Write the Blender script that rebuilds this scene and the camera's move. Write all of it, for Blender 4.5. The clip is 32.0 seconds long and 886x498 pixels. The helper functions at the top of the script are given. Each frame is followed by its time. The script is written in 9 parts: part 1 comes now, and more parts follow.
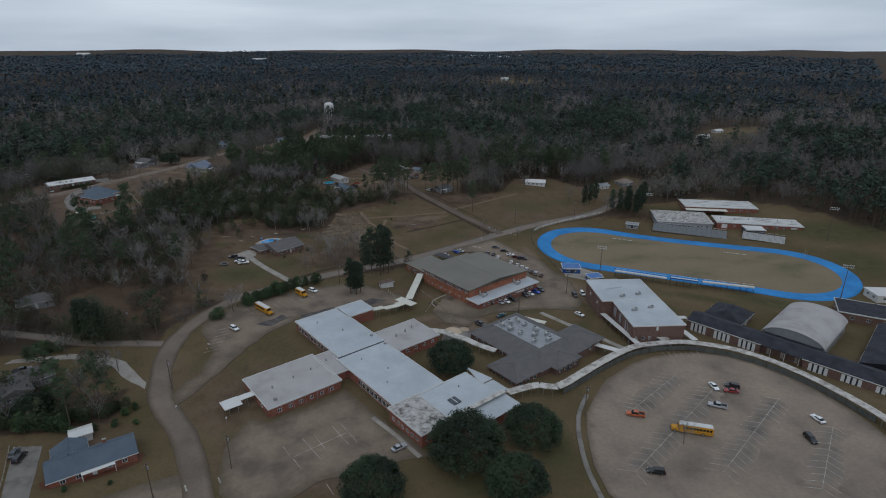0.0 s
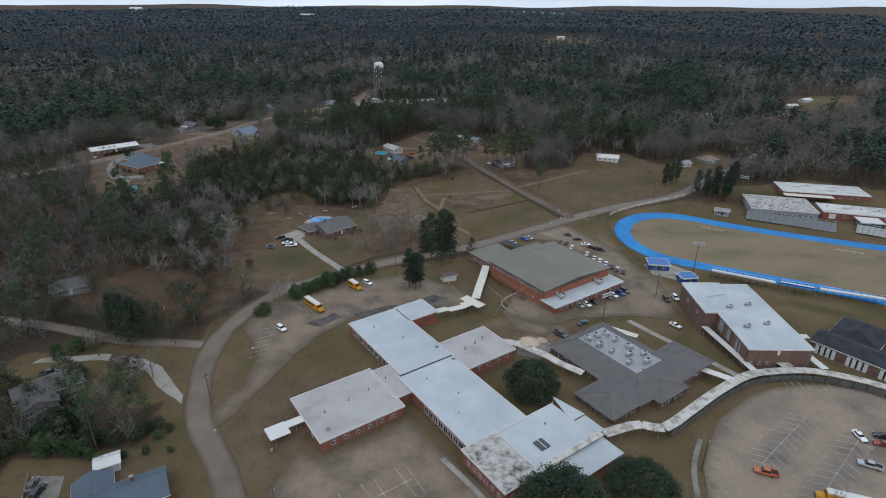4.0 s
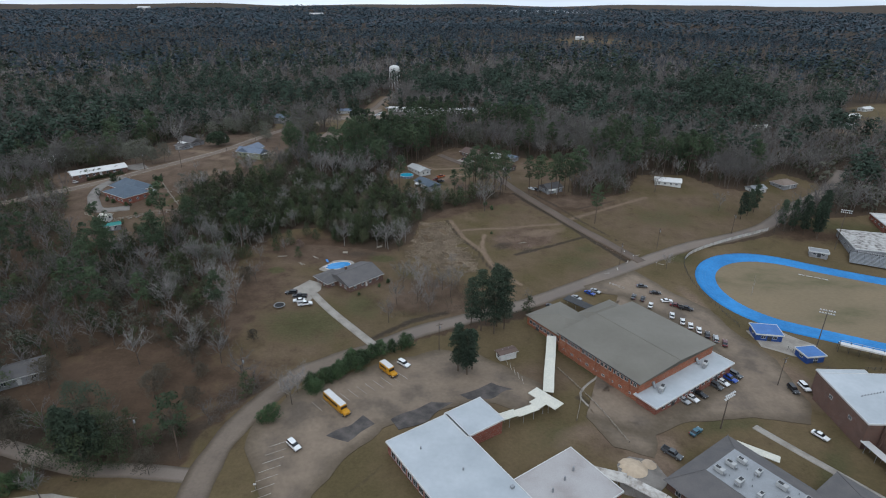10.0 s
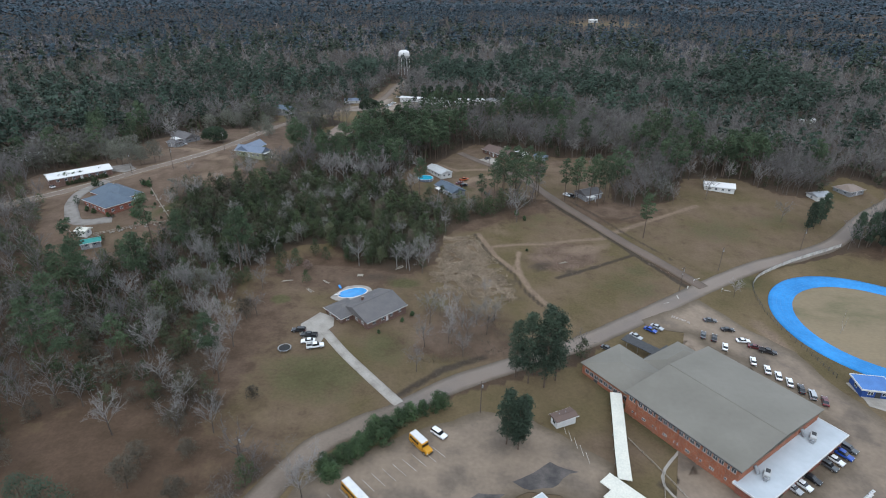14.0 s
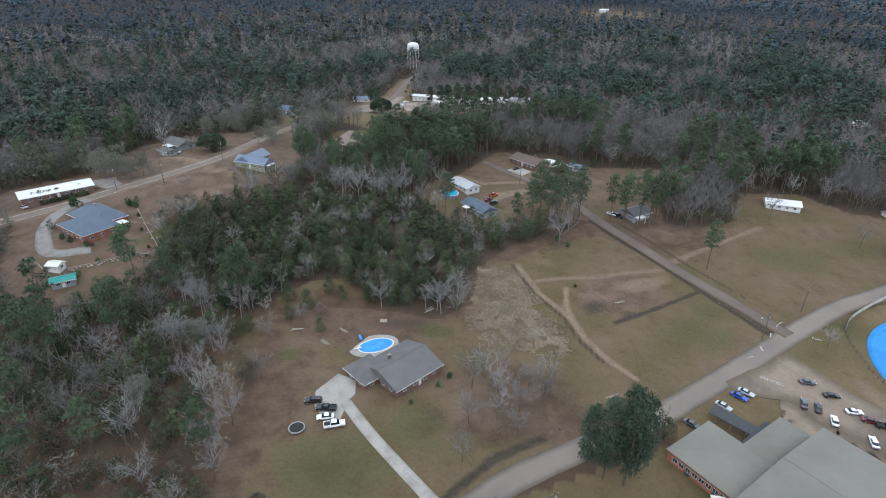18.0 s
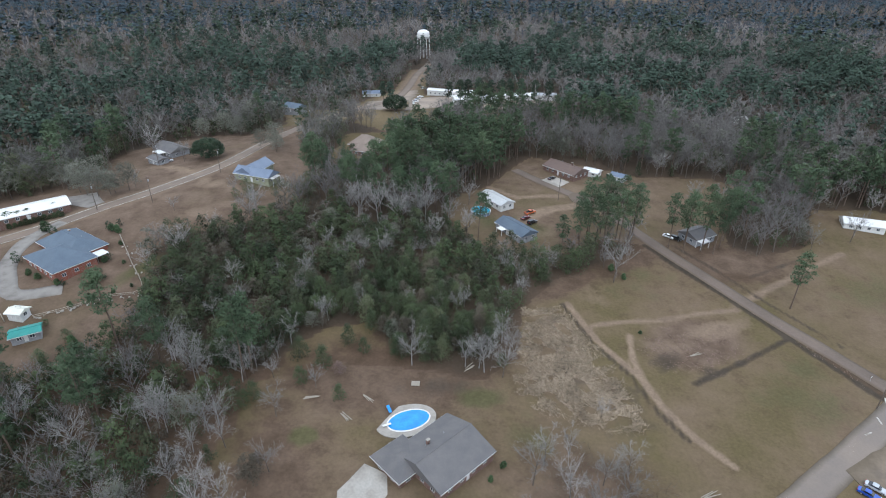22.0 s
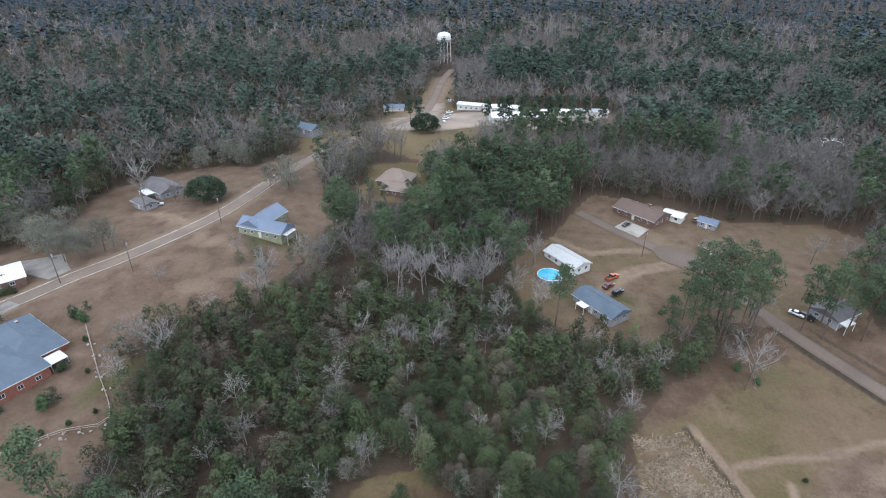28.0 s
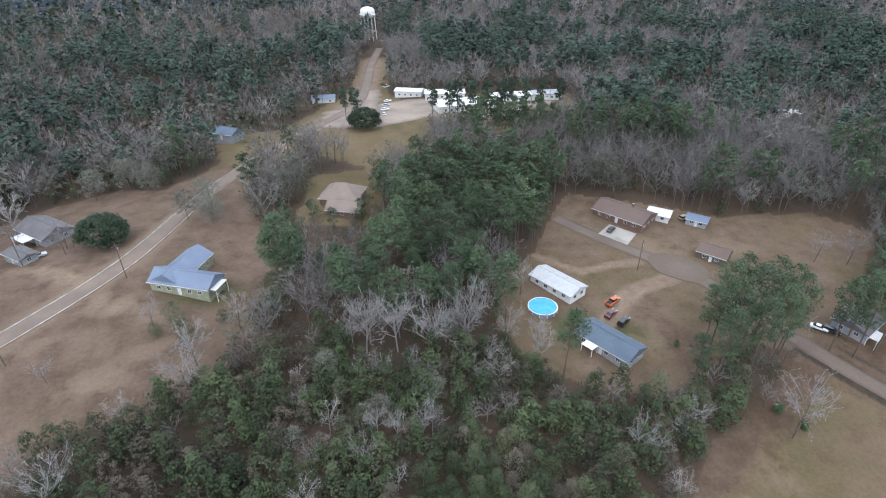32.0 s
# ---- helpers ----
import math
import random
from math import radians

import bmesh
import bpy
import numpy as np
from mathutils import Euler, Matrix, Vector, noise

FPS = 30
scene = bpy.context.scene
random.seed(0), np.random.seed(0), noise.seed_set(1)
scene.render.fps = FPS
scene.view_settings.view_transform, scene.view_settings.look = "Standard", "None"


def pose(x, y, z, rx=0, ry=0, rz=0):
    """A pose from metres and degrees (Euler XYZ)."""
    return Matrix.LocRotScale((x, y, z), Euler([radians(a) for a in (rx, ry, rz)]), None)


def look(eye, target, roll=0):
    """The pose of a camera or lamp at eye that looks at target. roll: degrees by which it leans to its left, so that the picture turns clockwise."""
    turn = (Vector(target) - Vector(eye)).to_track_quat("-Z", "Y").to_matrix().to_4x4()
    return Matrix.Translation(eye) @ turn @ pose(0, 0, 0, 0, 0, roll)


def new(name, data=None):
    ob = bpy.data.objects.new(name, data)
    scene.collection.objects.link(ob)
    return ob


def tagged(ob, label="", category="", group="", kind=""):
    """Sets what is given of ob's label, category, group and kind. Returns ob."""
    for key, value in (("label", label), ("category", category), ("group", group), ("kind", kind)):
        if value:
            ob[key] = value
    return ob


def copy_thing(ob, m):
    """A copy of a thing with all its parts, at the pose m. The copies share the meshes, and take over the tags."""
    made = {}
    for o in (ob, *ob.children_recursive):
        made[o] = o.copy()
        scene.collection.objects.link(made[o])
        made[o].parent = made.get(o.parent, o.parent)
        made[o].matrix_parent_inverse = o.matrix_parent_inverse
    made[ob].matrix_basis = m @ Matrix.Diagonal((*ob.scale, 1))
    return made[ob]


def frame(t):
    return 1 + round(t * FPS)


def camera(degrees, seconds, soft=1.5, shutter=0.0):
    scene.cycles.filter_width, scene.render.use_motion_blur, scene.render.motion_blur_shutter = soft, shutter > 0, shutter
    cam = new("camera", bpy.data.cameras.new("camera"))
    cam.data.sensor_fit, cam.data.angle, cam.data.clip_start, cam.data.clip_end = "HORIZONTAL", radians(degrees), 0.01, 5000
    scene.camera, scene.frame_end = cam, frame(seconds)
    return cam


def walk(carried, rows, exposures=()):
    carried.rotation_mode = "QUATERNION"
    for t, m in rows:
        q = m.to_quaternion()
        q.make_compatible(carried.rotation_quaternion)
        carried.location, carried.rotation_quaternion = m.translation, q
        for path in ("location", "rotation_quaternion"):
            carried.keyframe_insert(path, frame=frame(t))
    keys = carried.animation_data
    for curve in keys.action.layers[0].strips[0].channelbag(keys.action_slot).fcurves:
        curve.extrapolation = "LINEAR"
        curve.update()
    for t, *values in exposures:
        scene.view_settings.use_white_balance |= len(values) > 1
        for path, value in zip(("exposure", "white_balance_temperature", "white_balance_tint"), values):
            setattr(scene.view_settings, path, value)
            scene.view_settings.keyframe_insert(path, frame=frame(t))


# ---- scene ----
cam = camera(77.03, 32.0, soft=1.05)
PATH = [
    (0, (31.68, 43.25, 110.39), (58.93, 229.20, 42.00), -0.00),
    (0.5, (31.05, 47.45, 110.66), (57.79, 228.39, 29.73), -0.03),
    (1, (30.35, 51.82, 110.65), (51.17, 233.49, 29.64), 0.04),
    (1.5, (29.41, 56.39, 110.62), (48.18, 238.27, 29.59), 0.11),
    (2, (28.35, 61.00, 110.58), (46.13, 243.01, 29.60), 0.12),
    (2.5, (27.14, 65.70, 110.56), (44.25, 247.74, 29.51), 0.15),
    (3, (25.97, 70.50, 110.57), (40.06, 252.79, 29.49), 0.20),
    (3.5, (24.73, 75.37, 110.52), (37.54, 257.74, 29.40), 0.21),
    (5.5, (19.43, 95.08, 110.44), (30.31, 277.50, 29.18), 0.30),
    (6, (18.19, 99.92, 110.49), (28.92, 282.33, 29.17), 0.21),
    (6.5, (17.04, 104.90, 110.60), (27.76, 287.32, 29.29), 0.21),
    (7, (15.89, 109.97, 110.61), (26.69, 292.37, 29.30), 0.26),
    (7.5, (14.79, 115.12, 110.59), (25.50, 297.51, 29.22), 0.29),
    (8, (13.73, 120.33, 110.57), (24.30, 302.70, 29.15), 0.25),
    (8.5, (12.82, 125.47, 110.52), (23.38, 307.86, 29.13), 0.25),
    (9, (11.87, 130.56, 110.50), (22.06, 312.92, 29.02), 0.27),
    (9.5, (10.93, 135.58, 110.60), (20.81, 317.99, 29.18), 0.15),
    (10, (9.96, 140.71, 110.64), (19.68, 323.11, 29.16), 0.22),
    (10.5, (9.15, 145.97, 110.55), (18.71, 328.33, 28.97), 0.17),
    (11, (8.20, 151.25, 110.38), (17.69, 333.63, 28.86), 0.19),
    (11.5, (7.11, 156.55, 110.14), (16.64, 338.95, 28.65), 0.26),
    (12, (5.86, 161.79, 109.97), (15.21, 344.10, 28.27), 0.30),
    (12.5, (4.38, 167.20, 109.76), (13.77, 347.12, 22.93), 0.62),
    (13, (3.17, 172.20, 109.70), (12.26, 352.20, 22.99), 0.46),
    (13.5, (1.83, 177.22, 109.77), (10.84, 357.20, 23.01), 0.53),
    (14, (0.44, 181.88, 109.88), (9.08, 361.92, 23.22), 0.42),
    (14.5, (-0.99, 186.79, 109.78), (7.51, 366.87, 23.18), 0.50),
    (16.5, (-6.91, 207.35, 109.41), (1.77, 385.91, 19.75), 0.61),
    (17, (-8.36, 212.55, 109.57), (0.27, 391.06, 19.79), 0.55),
    (17.5, (-9.65, 217.76, 109.77), (-1.16, 396.22, 19.89), 0.53),
    (18, (-11.11, 222.88, 109.80), (-2.60, 401.37, 19.98), 0.55),
    (18.5, (-12.62, 228.09, 109.66), (-4.21, 406.68, 20.02), 0.54),
    (19, (-14.13, 233.32, 109.52), (-5.67, 411.96, 19.98), 0.54),
    (19.5, (-15.48, 238.29, 109.42), (-7.14, 414.95, 16.04), 0.56),
    (20, (-16.80, 243.48, 109.42), (-8.44, 419.51, 14.84), 0.59),
    (20.5, (-18.10, 248.38, 109.32), (-9.74, 424.42, 14.76), 0.61),
    (21, (-19.37, 253.28, 109.38), (-11.10, 429.36, 14.89), 0.58),
    (21.5, (-20.64, 258.18, 109.39), (-12.55, 434.31, 14.99), 0.56),
    (22, (-21.86, 263.04, 109.31), (-13.93, 439.21, 14.97), 0.57),
    (22.5, (-23.23, 267.90, 109.26), (-15.46, 444.07, 14.91), 0.52),
    (23, (-24.48, 272.74, 109.47), (-16.89, 448.96, 15.20), 0.48),
    (23.5, (-25.77, 277.57, 109.63), (-18.32, 453.84, 15.44), 0.59),
    (24, (-27.11, 282.23, 109.59), (-19.88, 458.52, 15.42), 0.50),
    (24.5, (-28.42, 287.08, 109.26), (-21.48, 463.54, 15.38), 0.44),
    (25, (-29.73, 292.18, 108.86), (-23.01, 468.73, 15.13), 0.43),
    (25.5, (-31.12, 297.31, 108.65), (-24.69, 473.97, 15.12), 0.41),
    (27.5, (-37.10, 317.42, 108.66), (-30.99, 493.04, 13.17), 0.44),
    (28, (-38.61, 322.46, 108.63), (-32.26, 498.12, 13.22), 0.46),
    (28.5, (-39.96, 327.61, 108.56), (-33.51, 503.31, 13.24), 0.49),
    (29, (-41.20, 332.71, 108.49), (-31.96, 508.31, 13.20), 0.37),
    (29.5, (-42.42, 337.55, 108.56), (-29.65, 512.93, 13.29), 0.32),
    (30, (-43.59, 342.59, 108.60), (-24.96, 517.49, 13.40), 0.16),
    (30.5, (-44.61, 347.87, 108.63), (-21.66, 522.21, 13.35), -0.01),
    (31, (-45.48, 353.08, 108.63), (-20.11, 521.79, 4.25), -0.08),
    (31.5, (-46.28, 358.16, 108.54), (-18.11, 526.62, 4.47), -0.24),
    (32, (-47.00, 363.08, 108.25), (-17.33, 531.47, 4.49), -0.36),
]
EXPOSURES = [(0.0, -0.72, 5900, 8), (0.5, -0.32, 5900, 8), (1.3, -0.28, 5950, 8), (2.0, -0.12, 5930, 8), (3.0, -0.06, 5930, 8), (6.0, -0.1, 5930, 8), (9.0, 0.03, 5930, 8), (12.0, 0.24, 5840, 8), (13.0, 0.50, 5820, 8), (15.0, 0.60, 5820, 8), (19.0, 0.83, 5790, 8), (23.0, 0.95, 5780, 8), (25.0, 1.08, 5780, 9), (28.0, 1.12, 5800, 10), (32.0, 1.22, 5800, 11)]
walk(cam, [(t, look(eye, target, roll)) for t, eye, target, roll in PATH], EXPOSURES)

# ---- sky and sun ----
world = bpy.data.worlds.new("world")
scene.world = world
world.use_nodes = True
wn, wl = world.node_tree.nodes, world.node_tree.links
wn.clear()
w_out = wn.new("ShaderNodeOutputWorld")
w_bg = wn.new("ShaderNodeBackground")
w_sky = wn.new("ShaderNodeTexSky")
w_sky.sky_type = "NISHITA"
w_sky.sun_disc = False
w_sky.sun_elevation = radians(48)
w_sky.sun_rotation = radians(200)
w_sky.dust_density = 3.0
w_co = wn.new("ShaderNodeTexCoord")
w_map = wn.new("ShaderNodeMapping")
w_map.inputs["Scale"].default_value = (1.2, 1.2, 9.0)
w_noise = wn.new("ShaderNodeTexNoise")
w_noise.inputs["Scale"].default_value = 1.6
w_noise.inputs["Detail"].default_value = 5.0
w_ramp = wn.new("ShaderNodeValToRGB")
w_ramp.color_ramp.elements[0].position, w_ramp.color_ramp.elements[0].color = 0.3, (6.0, 6.6, 7.4, 1)
w_ramp.color_ramp.elements[1].position, w_ramp.color_ramp.elements[1].color = 0.7, (9.6, 10.0, 10.4, 1)
w_mix = wn.new("ShaderNodeMix")
w_mix.data_type = "RGBA"
w_mix.inputs[0].default_value = 0.85
wl.new(w_co.outputs["Generated"], w_map.inputs["Vector"])
wl.new(w_map.outputs[0], w_noise.inputs["Vector"])
wl.new(w_noise.outputs["Fac"], w_ramp.inputs["Fac"])
wl.new(w_sky.outputs["Color"], w_mix.inputs[6])
wl.new(w_ramp.outputs["Color"], w_mix.inputs[7])
wl.new(w_mix.outputs[2], w_bg.inputs["Color"])
wl.new(w_bg.outputs[0], w_out.inputs["Surface"])
w_bg.inputs["Strength"].default_value = 0.125

sun = new("sun", bpy.data.lights.new("sun", "SUN"))
sun.data.energy = 0.5
sun.data.angle = radians(25)
sun.data.color = (1.0, 0.96, 0.9)
sun.matrix_world = look((0, 0, 300), (60, 210, 0))

# ---- materials ----
def shade(name, base, second=None, rough=0.85, scale=1.0, fine=None, metal=0.0, bump=0.15, third=None,
          spread=0.35, island=0.0, per_object=0.0, stretch=None, spec=0.3, grains=0.24, rim=None, tone=0.0):
    """A surface of two or three colours mixed by noise at two scales, with grain and relief."""
    m = bpy.data.materials.new(name)
    m.use_nodes = True
    n, l = m.node_tree.nodes, m.node_tree.links
    bsdf = n["Principled BSDF"]
    bsdf.inputs["Roughness"].default_value = rough
    bsdf.inputs["Metallic"].default_value = metal
    bsdf.inputs["Specular IOR Level"].default_value = spec
    geo = n.new("ShaderNodeNewGeometry")
    place = geo.outputs["Position"]
    if stretch:
        mp = n.new("ShaderNodeMapping")
        mp.inputs["Scale"].default_value = stretch
        l.new(place, mp.inputs["Vector"])
        place = mp.outputs[0]
    second = second or tuple(c * 0.75 for c in base)
    big = n.new("ShaderNodeTexNoise")
    big.inputs["Scale"].default_value = scale
    big.inputs["Detail"].default_value = 6.0
    l.new(place, big.inputs["Vector"])
    ramp = n.new("ShaderNodeValToRGB")
    ramp.color_ramp.elements[0].position, ramp.color_ramp.elements[0].color = 0.5 - spread / 2, (*base, 1)
    ramp.color_ramp.elements[1].position, ramp.color_ramp.elements[1].color = 0.5 + spread / 2, (*second, 1)
    if third:
        e = ramp.color_ramp.elements.new(0.5)
        e.color = (*third, 1)
    l.new(big.outputs["Fac"], ramp.inputs["Fac"])
    colour = ramp.outputs["Color"]
    if rim:
        # dirt that creeps in from the edges
        att = n.new("ShaderNodeAttribute")
        att.attribute_name = "rim"
        creep = n.new("ShaderNodeTexNoise")
        creep.inputs["Scale"].default_value = 0.22
        creep.inputs["Detail"].default_value = 8.0
        creep.inputs["Roughness"].default_value = 0.65
        l.new(geo.outputs["Position"], creep.inputs["Vector"])
        add = n.new("ShaderNodeMath")
        l.new(att.outputs["Fac"], add.inputs[0])
        l.new(creep.outputs["Fac"], add.inputs[1])
        cut = n.new("ShaderNodeMapRange")
        cut.inputs["From Min"].default_value, cut.inputs["From Max"].default_value = 0.5, 1.4
        l.new(add.outputs[0], cut.inputs["Value"])
        lay = n.new("ShaderNodeMix")
        lay.data_type = "RGBA"
        l.new(cut.outputs[0], lay.inputs[0])
        lay.inputs[6].default_value = (*rim, 1)
        l.new(colour, lay.inputs[7])
        colour = lay.outputs[2]
    small = n.new("ShaderNodeTexNoise")
    small.inputs["Scale"].default_value = fine or scale * 9
    small.inputs["Detail"].default_value = 4.0
    l.new(place, small.inputs["Vector"])
    grain = n.new("ShaderNodeMapRange")
    grain.inputs["To Min"].default_value, grain.inputs["To Max"].default_value = 1 - grains, 1 + grains
    l.new(small.outputs["Fac"], grain.inputs["Value"])
    value = grain.outputs[0]
    for source, amount in ((("island"), island), (("object"), per_object)):
        if amount:
            if source == "island":
                rnd = geo.outputs["Random Per Island"]
            else:
                rnd = n.new("ShaderNodeObjectInfo").outputs["Random"]
            mr = n.new("ShaderNodeMapRange")
            mr.inputs["To Min"].default_value, mr.inputs["To Max"].default_value = 1 - amount, 1 + amount
            l.new(rnd, mr.inputs["Value"])
            mu = n.new("ShaderNodeMath")
            mu.operation = "MULTIPLY"
            l.new(value, mu.inputs[0])
            l.new(mr.outputs[0], mu.inputs[1])
            value = mu.outputs[0]
    if tone:
        # each tree of a wood has its own lightness
        own = n.new("ShaderNodeAttribute")
        own.attribute_name = "tone"
        mad = n.new("ShaderNodeMath")
        mad.operation = "MULTIPLY_ADD"
        l.new(own.outputs["Fac"], mad.inputs[0])
        mad.inputs[1].default_value, mad.inputs[2].default_value = tone, 1.0
        mu = n.new("ShaderNodeMath")
        mu.operation = "MULTIPLY"
        l.new(value, mu.inputs[0])
        l.new(mad.outputs[0], mu.inputs[1])
        value = mu.outputs[0]
    mix = n.new("ShaderNodeVectorMath")
    mix.operation = "SCALE"
    l.new(colour, mix.inputs[0])
    l.new(value, mix.inputs["Scale"])
    l.new(mix.outputs[0], bsdf.inputs["Base Color"])
    if bump:
        bp = n.new("ShaderNodeBump")
        bp.inputs["Strength"].default_value = bump
        bp.inputs["Distance"].default_value = 0.1
        l.new(small.outputs["Fac"], bp.inputs["Height"])
        l.new(bp.outputs[0], bsdf.inputs["Normal"])
    return m


def brick_shade(name, a, b, mortar):
    m = bpy.data.materials.new(name)
    m.use_nodes = True
    n, l = m.node_tree.nodes, m.node_tree.links
    bsdf = n["Principled BSDF"]
    bsdf.inputs["Roughness"].default_value = 0.9
    co = n.new("ShaderNodeTexCoord")
    sep = n.new("ShaderNodeSeparateXYZ")
    l.new(co.outputs["Object"], sep.inputs[0])
    add = n.new("ShaderNodeMath")
    l.new(sep.outputs[0], add.inputs[0])
    l.new(sep.outputs[1], add.inputs[1])
    comb = n.new("ShaderNodeCombineXYZ")
    l.new(add.outputs[0], comb.inputs[0])
    l.new(sep.outputs[2], comb.inputs[1])
    br = n.new("ShaderNodeTexBrick")
    br.inputs["Color1"].default_value, br.inputs["Color2"].default_value = (*a, 1), (*b, 1)
    br.inputs["Mortar"].default_value = (*mortar, 1)
    br.inputs["Scale"].default_value = 1.0
    br.inputs["Brick Width"].default_value, br.inputs["Row Height"].default_value = 0.22, 0.075
    br.inputs["Mortar Size"].default_value = 0.006
    l.new(comb.outputs[0], br.inputs["Vector"])
    no = n.new("ShaderNodeTexNoise")
    no.inputs["Scale"].default_value = 0.5
    no.inputs["Detail"].default_value = 5.0
    l.new(co.outputs["Object"], no.inputs["Vector"])
    mr = n.new("ShaderNodeMapRange")
    mr.inputs["To Min"].default_value, mr.inputs["To Max"].default_value = 0.6, 1.3
    l.new(no.outputs["Fac"], mr.inputs["Value"])
    mix = n.new("ShaderNodeVectorMath")
    mix.operation = "SCALE"
    l.new(br.outputs["Color"], mix.inputs[0])
    l.new(mr.outputs[0], mix.inputs["Scale"])
    l.new(mix.outputs[0], bsdf.inputs["Base Color"])
    return m


def paint_shade(name):
    """Car paint in the colour of the part that wears it."""
    m = bpy.data.materials.new(name)
    m.use_nodes = True
    n, l = m.node_tree.nodes, m.node_tree.links
    bsdf = n["Principled BSDF"]
    bsdf.inputs["Roughness"].default_value = 0.3
    bsdf.inputs["Coat Weight"].default_value = 0.4
    info = n.new("ShaderNodeObjectInfo")
    l.new(info.outputs["Color"], bsdf.inputs["Base Color"])
    return m


def glass_shade(name, tint=(0.03, 0.04, 0.05)):
    m = bpy.data.materials.new(name)
    m.use_nodes = True
    bsdf = m.node_tree.nodes["Principled BSDF"]
    bsdf.inputs["Base Color"].default_value = (*tint, 1)
    bsdf.inputs["Roughness"].default_value = 0.08
    bsdf.inputs["Specular IOR Level"].default_value = 0.6
    return m


def ground_shade():
    """Winter ground: straw litter, dry grass, green grass and bare clay, laid by the sheet's cover weights."""
    m = bpy.data.materials.new("winter_ground")
    m.use_nodes = True
    n, l = m.node_tree.nodes, m.node_tree.links
    bsdf = n["Principled BSDF"]
    bsdf.inputs["Roughness"].default_value = 0.95
    bsdf.inputs["Specular IOR Level"].default_value = 0.1
    geo = n.new("ShaderNodeNewGeometry")
    att = n.new("ShaderNodeAttribute")
    att.attribute_name = "cover"
    sep = n.new("ShaderNodeSeparateColor")
    l.new(att.outputs["Color"], sep.inputs[0])

    def noise_at(scale, detail=6.0, rough=0.6):
        t = n.new("ShaderNodeTexNoise")
        t.inputs["Scale"].default_value, t.inputs["Detail"].default_value = scale, detail
        t.inputs["Roughness"].default_value = rough
        l.new(geo.outputs["Position"], t.inputs["Vector"])
        return t.outputs["Fac"]

    def two(fac, a, b, lo=0.35, hi=0.65):
        r = n.new("ShaderNodeValToRGB")
        r.color_ramp.elements[0].position, r.color_ramp.elements[0].color = lo, (*a, 1)
        r.color_ramp.elements[1].position, r.color_ramp.elements[1].color = hi, (*b, 1)
        l.new(fac, r.inputs["Fac"])
        return r.outputs["Color"]

    def blend(fac, a, b):
        x = n.new("ShaderNodeMix")
        x.data_type = "RGBA"
        l.new(fac, x.inputs[0])
        l.new(a, x.inputs[6])
        l.new(b, x.inputs[7])
        return x.outputs[2]

    def edge(weight, fac):
        """The weight with a ragged edge."""
        a = n.new("ShaderNodeMath")
        a.operation = "ADD"
        l.new(weight, a.inputs[0])
        l.new(fac, a.inputs[1])
        r = n.new("ShaderNodeMapRange")
        r.inputs["From Min"].default_value, r.inputs["From Max"].default_value = 0.8, 1.2
        l.new(a.outputs[0], r.inputs["Value"])
        return r.outputs[0]

    mid, wide, fine = noise_at(0.16), noise_at(0.035), noise_at(1.1, 8.0, 0.7)
    straw = two(mid, GROUND_STRAW[0], GROUND_STRAW[1])
    grass = two(wide, GROUND_DRY[0], GROUND_DRY[1])
    green = two(mid, GROUND_GREEN[0], GROUND_GREEN[1])
    clay = two(mid, GROUND_CLAY[0], GROUND_CLAY[1])
    deep = two(wide, GROUND_DEEP[0], GROUND_DEEP[1])
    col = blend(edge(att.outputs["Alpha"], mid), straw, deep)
    col = blend(edge(sep.outputs[0], mid), col, grass)
    more = n.new("ShaderNodeAttribute")
    more.attribute_name = "soil"
    sep2 = n.new("ShaderNodeSeparateColor")
    l.new(more.outputs["Color"], sep2.inputs[0])
    col = blend(edge(sep2.outputs[1], wide), col, two(mid, GROUND_BROWN[0], GROUND_BROWN[1]))
    col = blend(edge(sep.outputs[1], mid), col, green)
    col = blend(edge(sep.outputs[2], mid), col, clay)
    col = blend(edge(sep2.outputs[0], mid), col, two(mid, GROUND_DAMP[0], GROUND_DAMP[1]))
    mr = n.new("ShaderNodeMapRange")
    mr.inputs["To Min"].default_value, mr.inputs["To Max"].default_value = 0.6, 1.4
    l.new(fine, mr.inputs["Value"])
    sc = n.new("ShaderNodeVectorMath")
    sc.operation = "SCALE"
    l.new(col, sc.inputs[0])
    l.new(mr.outputs[0], sc.inputs["Scale"])
    l.new(sc.outputs[0], bsdf.inputs["Base Color"])
    bp = n.new("ShaderNodeBump")
    bp.inputs["Strength"].default_value, bp.inputs["Distance"].default_value = 0.4, 0.3
    l.new(fine, bp.inputs["Height"])
    l.new(bp.outputs[0], bsdf.inputs["Normal"])
    return m


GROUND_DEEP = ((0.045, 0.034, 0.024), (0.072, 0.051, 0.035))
GROUND_STRAW = ((0.066, 0.044, 0.028), (0.092, 0.060, 0.040))
GROUND_DRY = ((0.090, 0.070, 0.034), (0.136, 0.099, 0.056))
GROUND_GREEN = ((0.060, 0.056, 0.025), (0.088, 0.076, 0.038))
GROUND_CLAY = ((0.20, 0.145, 0.10), (0.14, 0.10, 0.07))
GROUND_DAMP = ((0.034, 0.027, 0.020), (0.058, 0.045, 0.033))
GROUND_BROWN = ((0.088, 0.060, 0.041), (0.136, 0.096, 0.069))

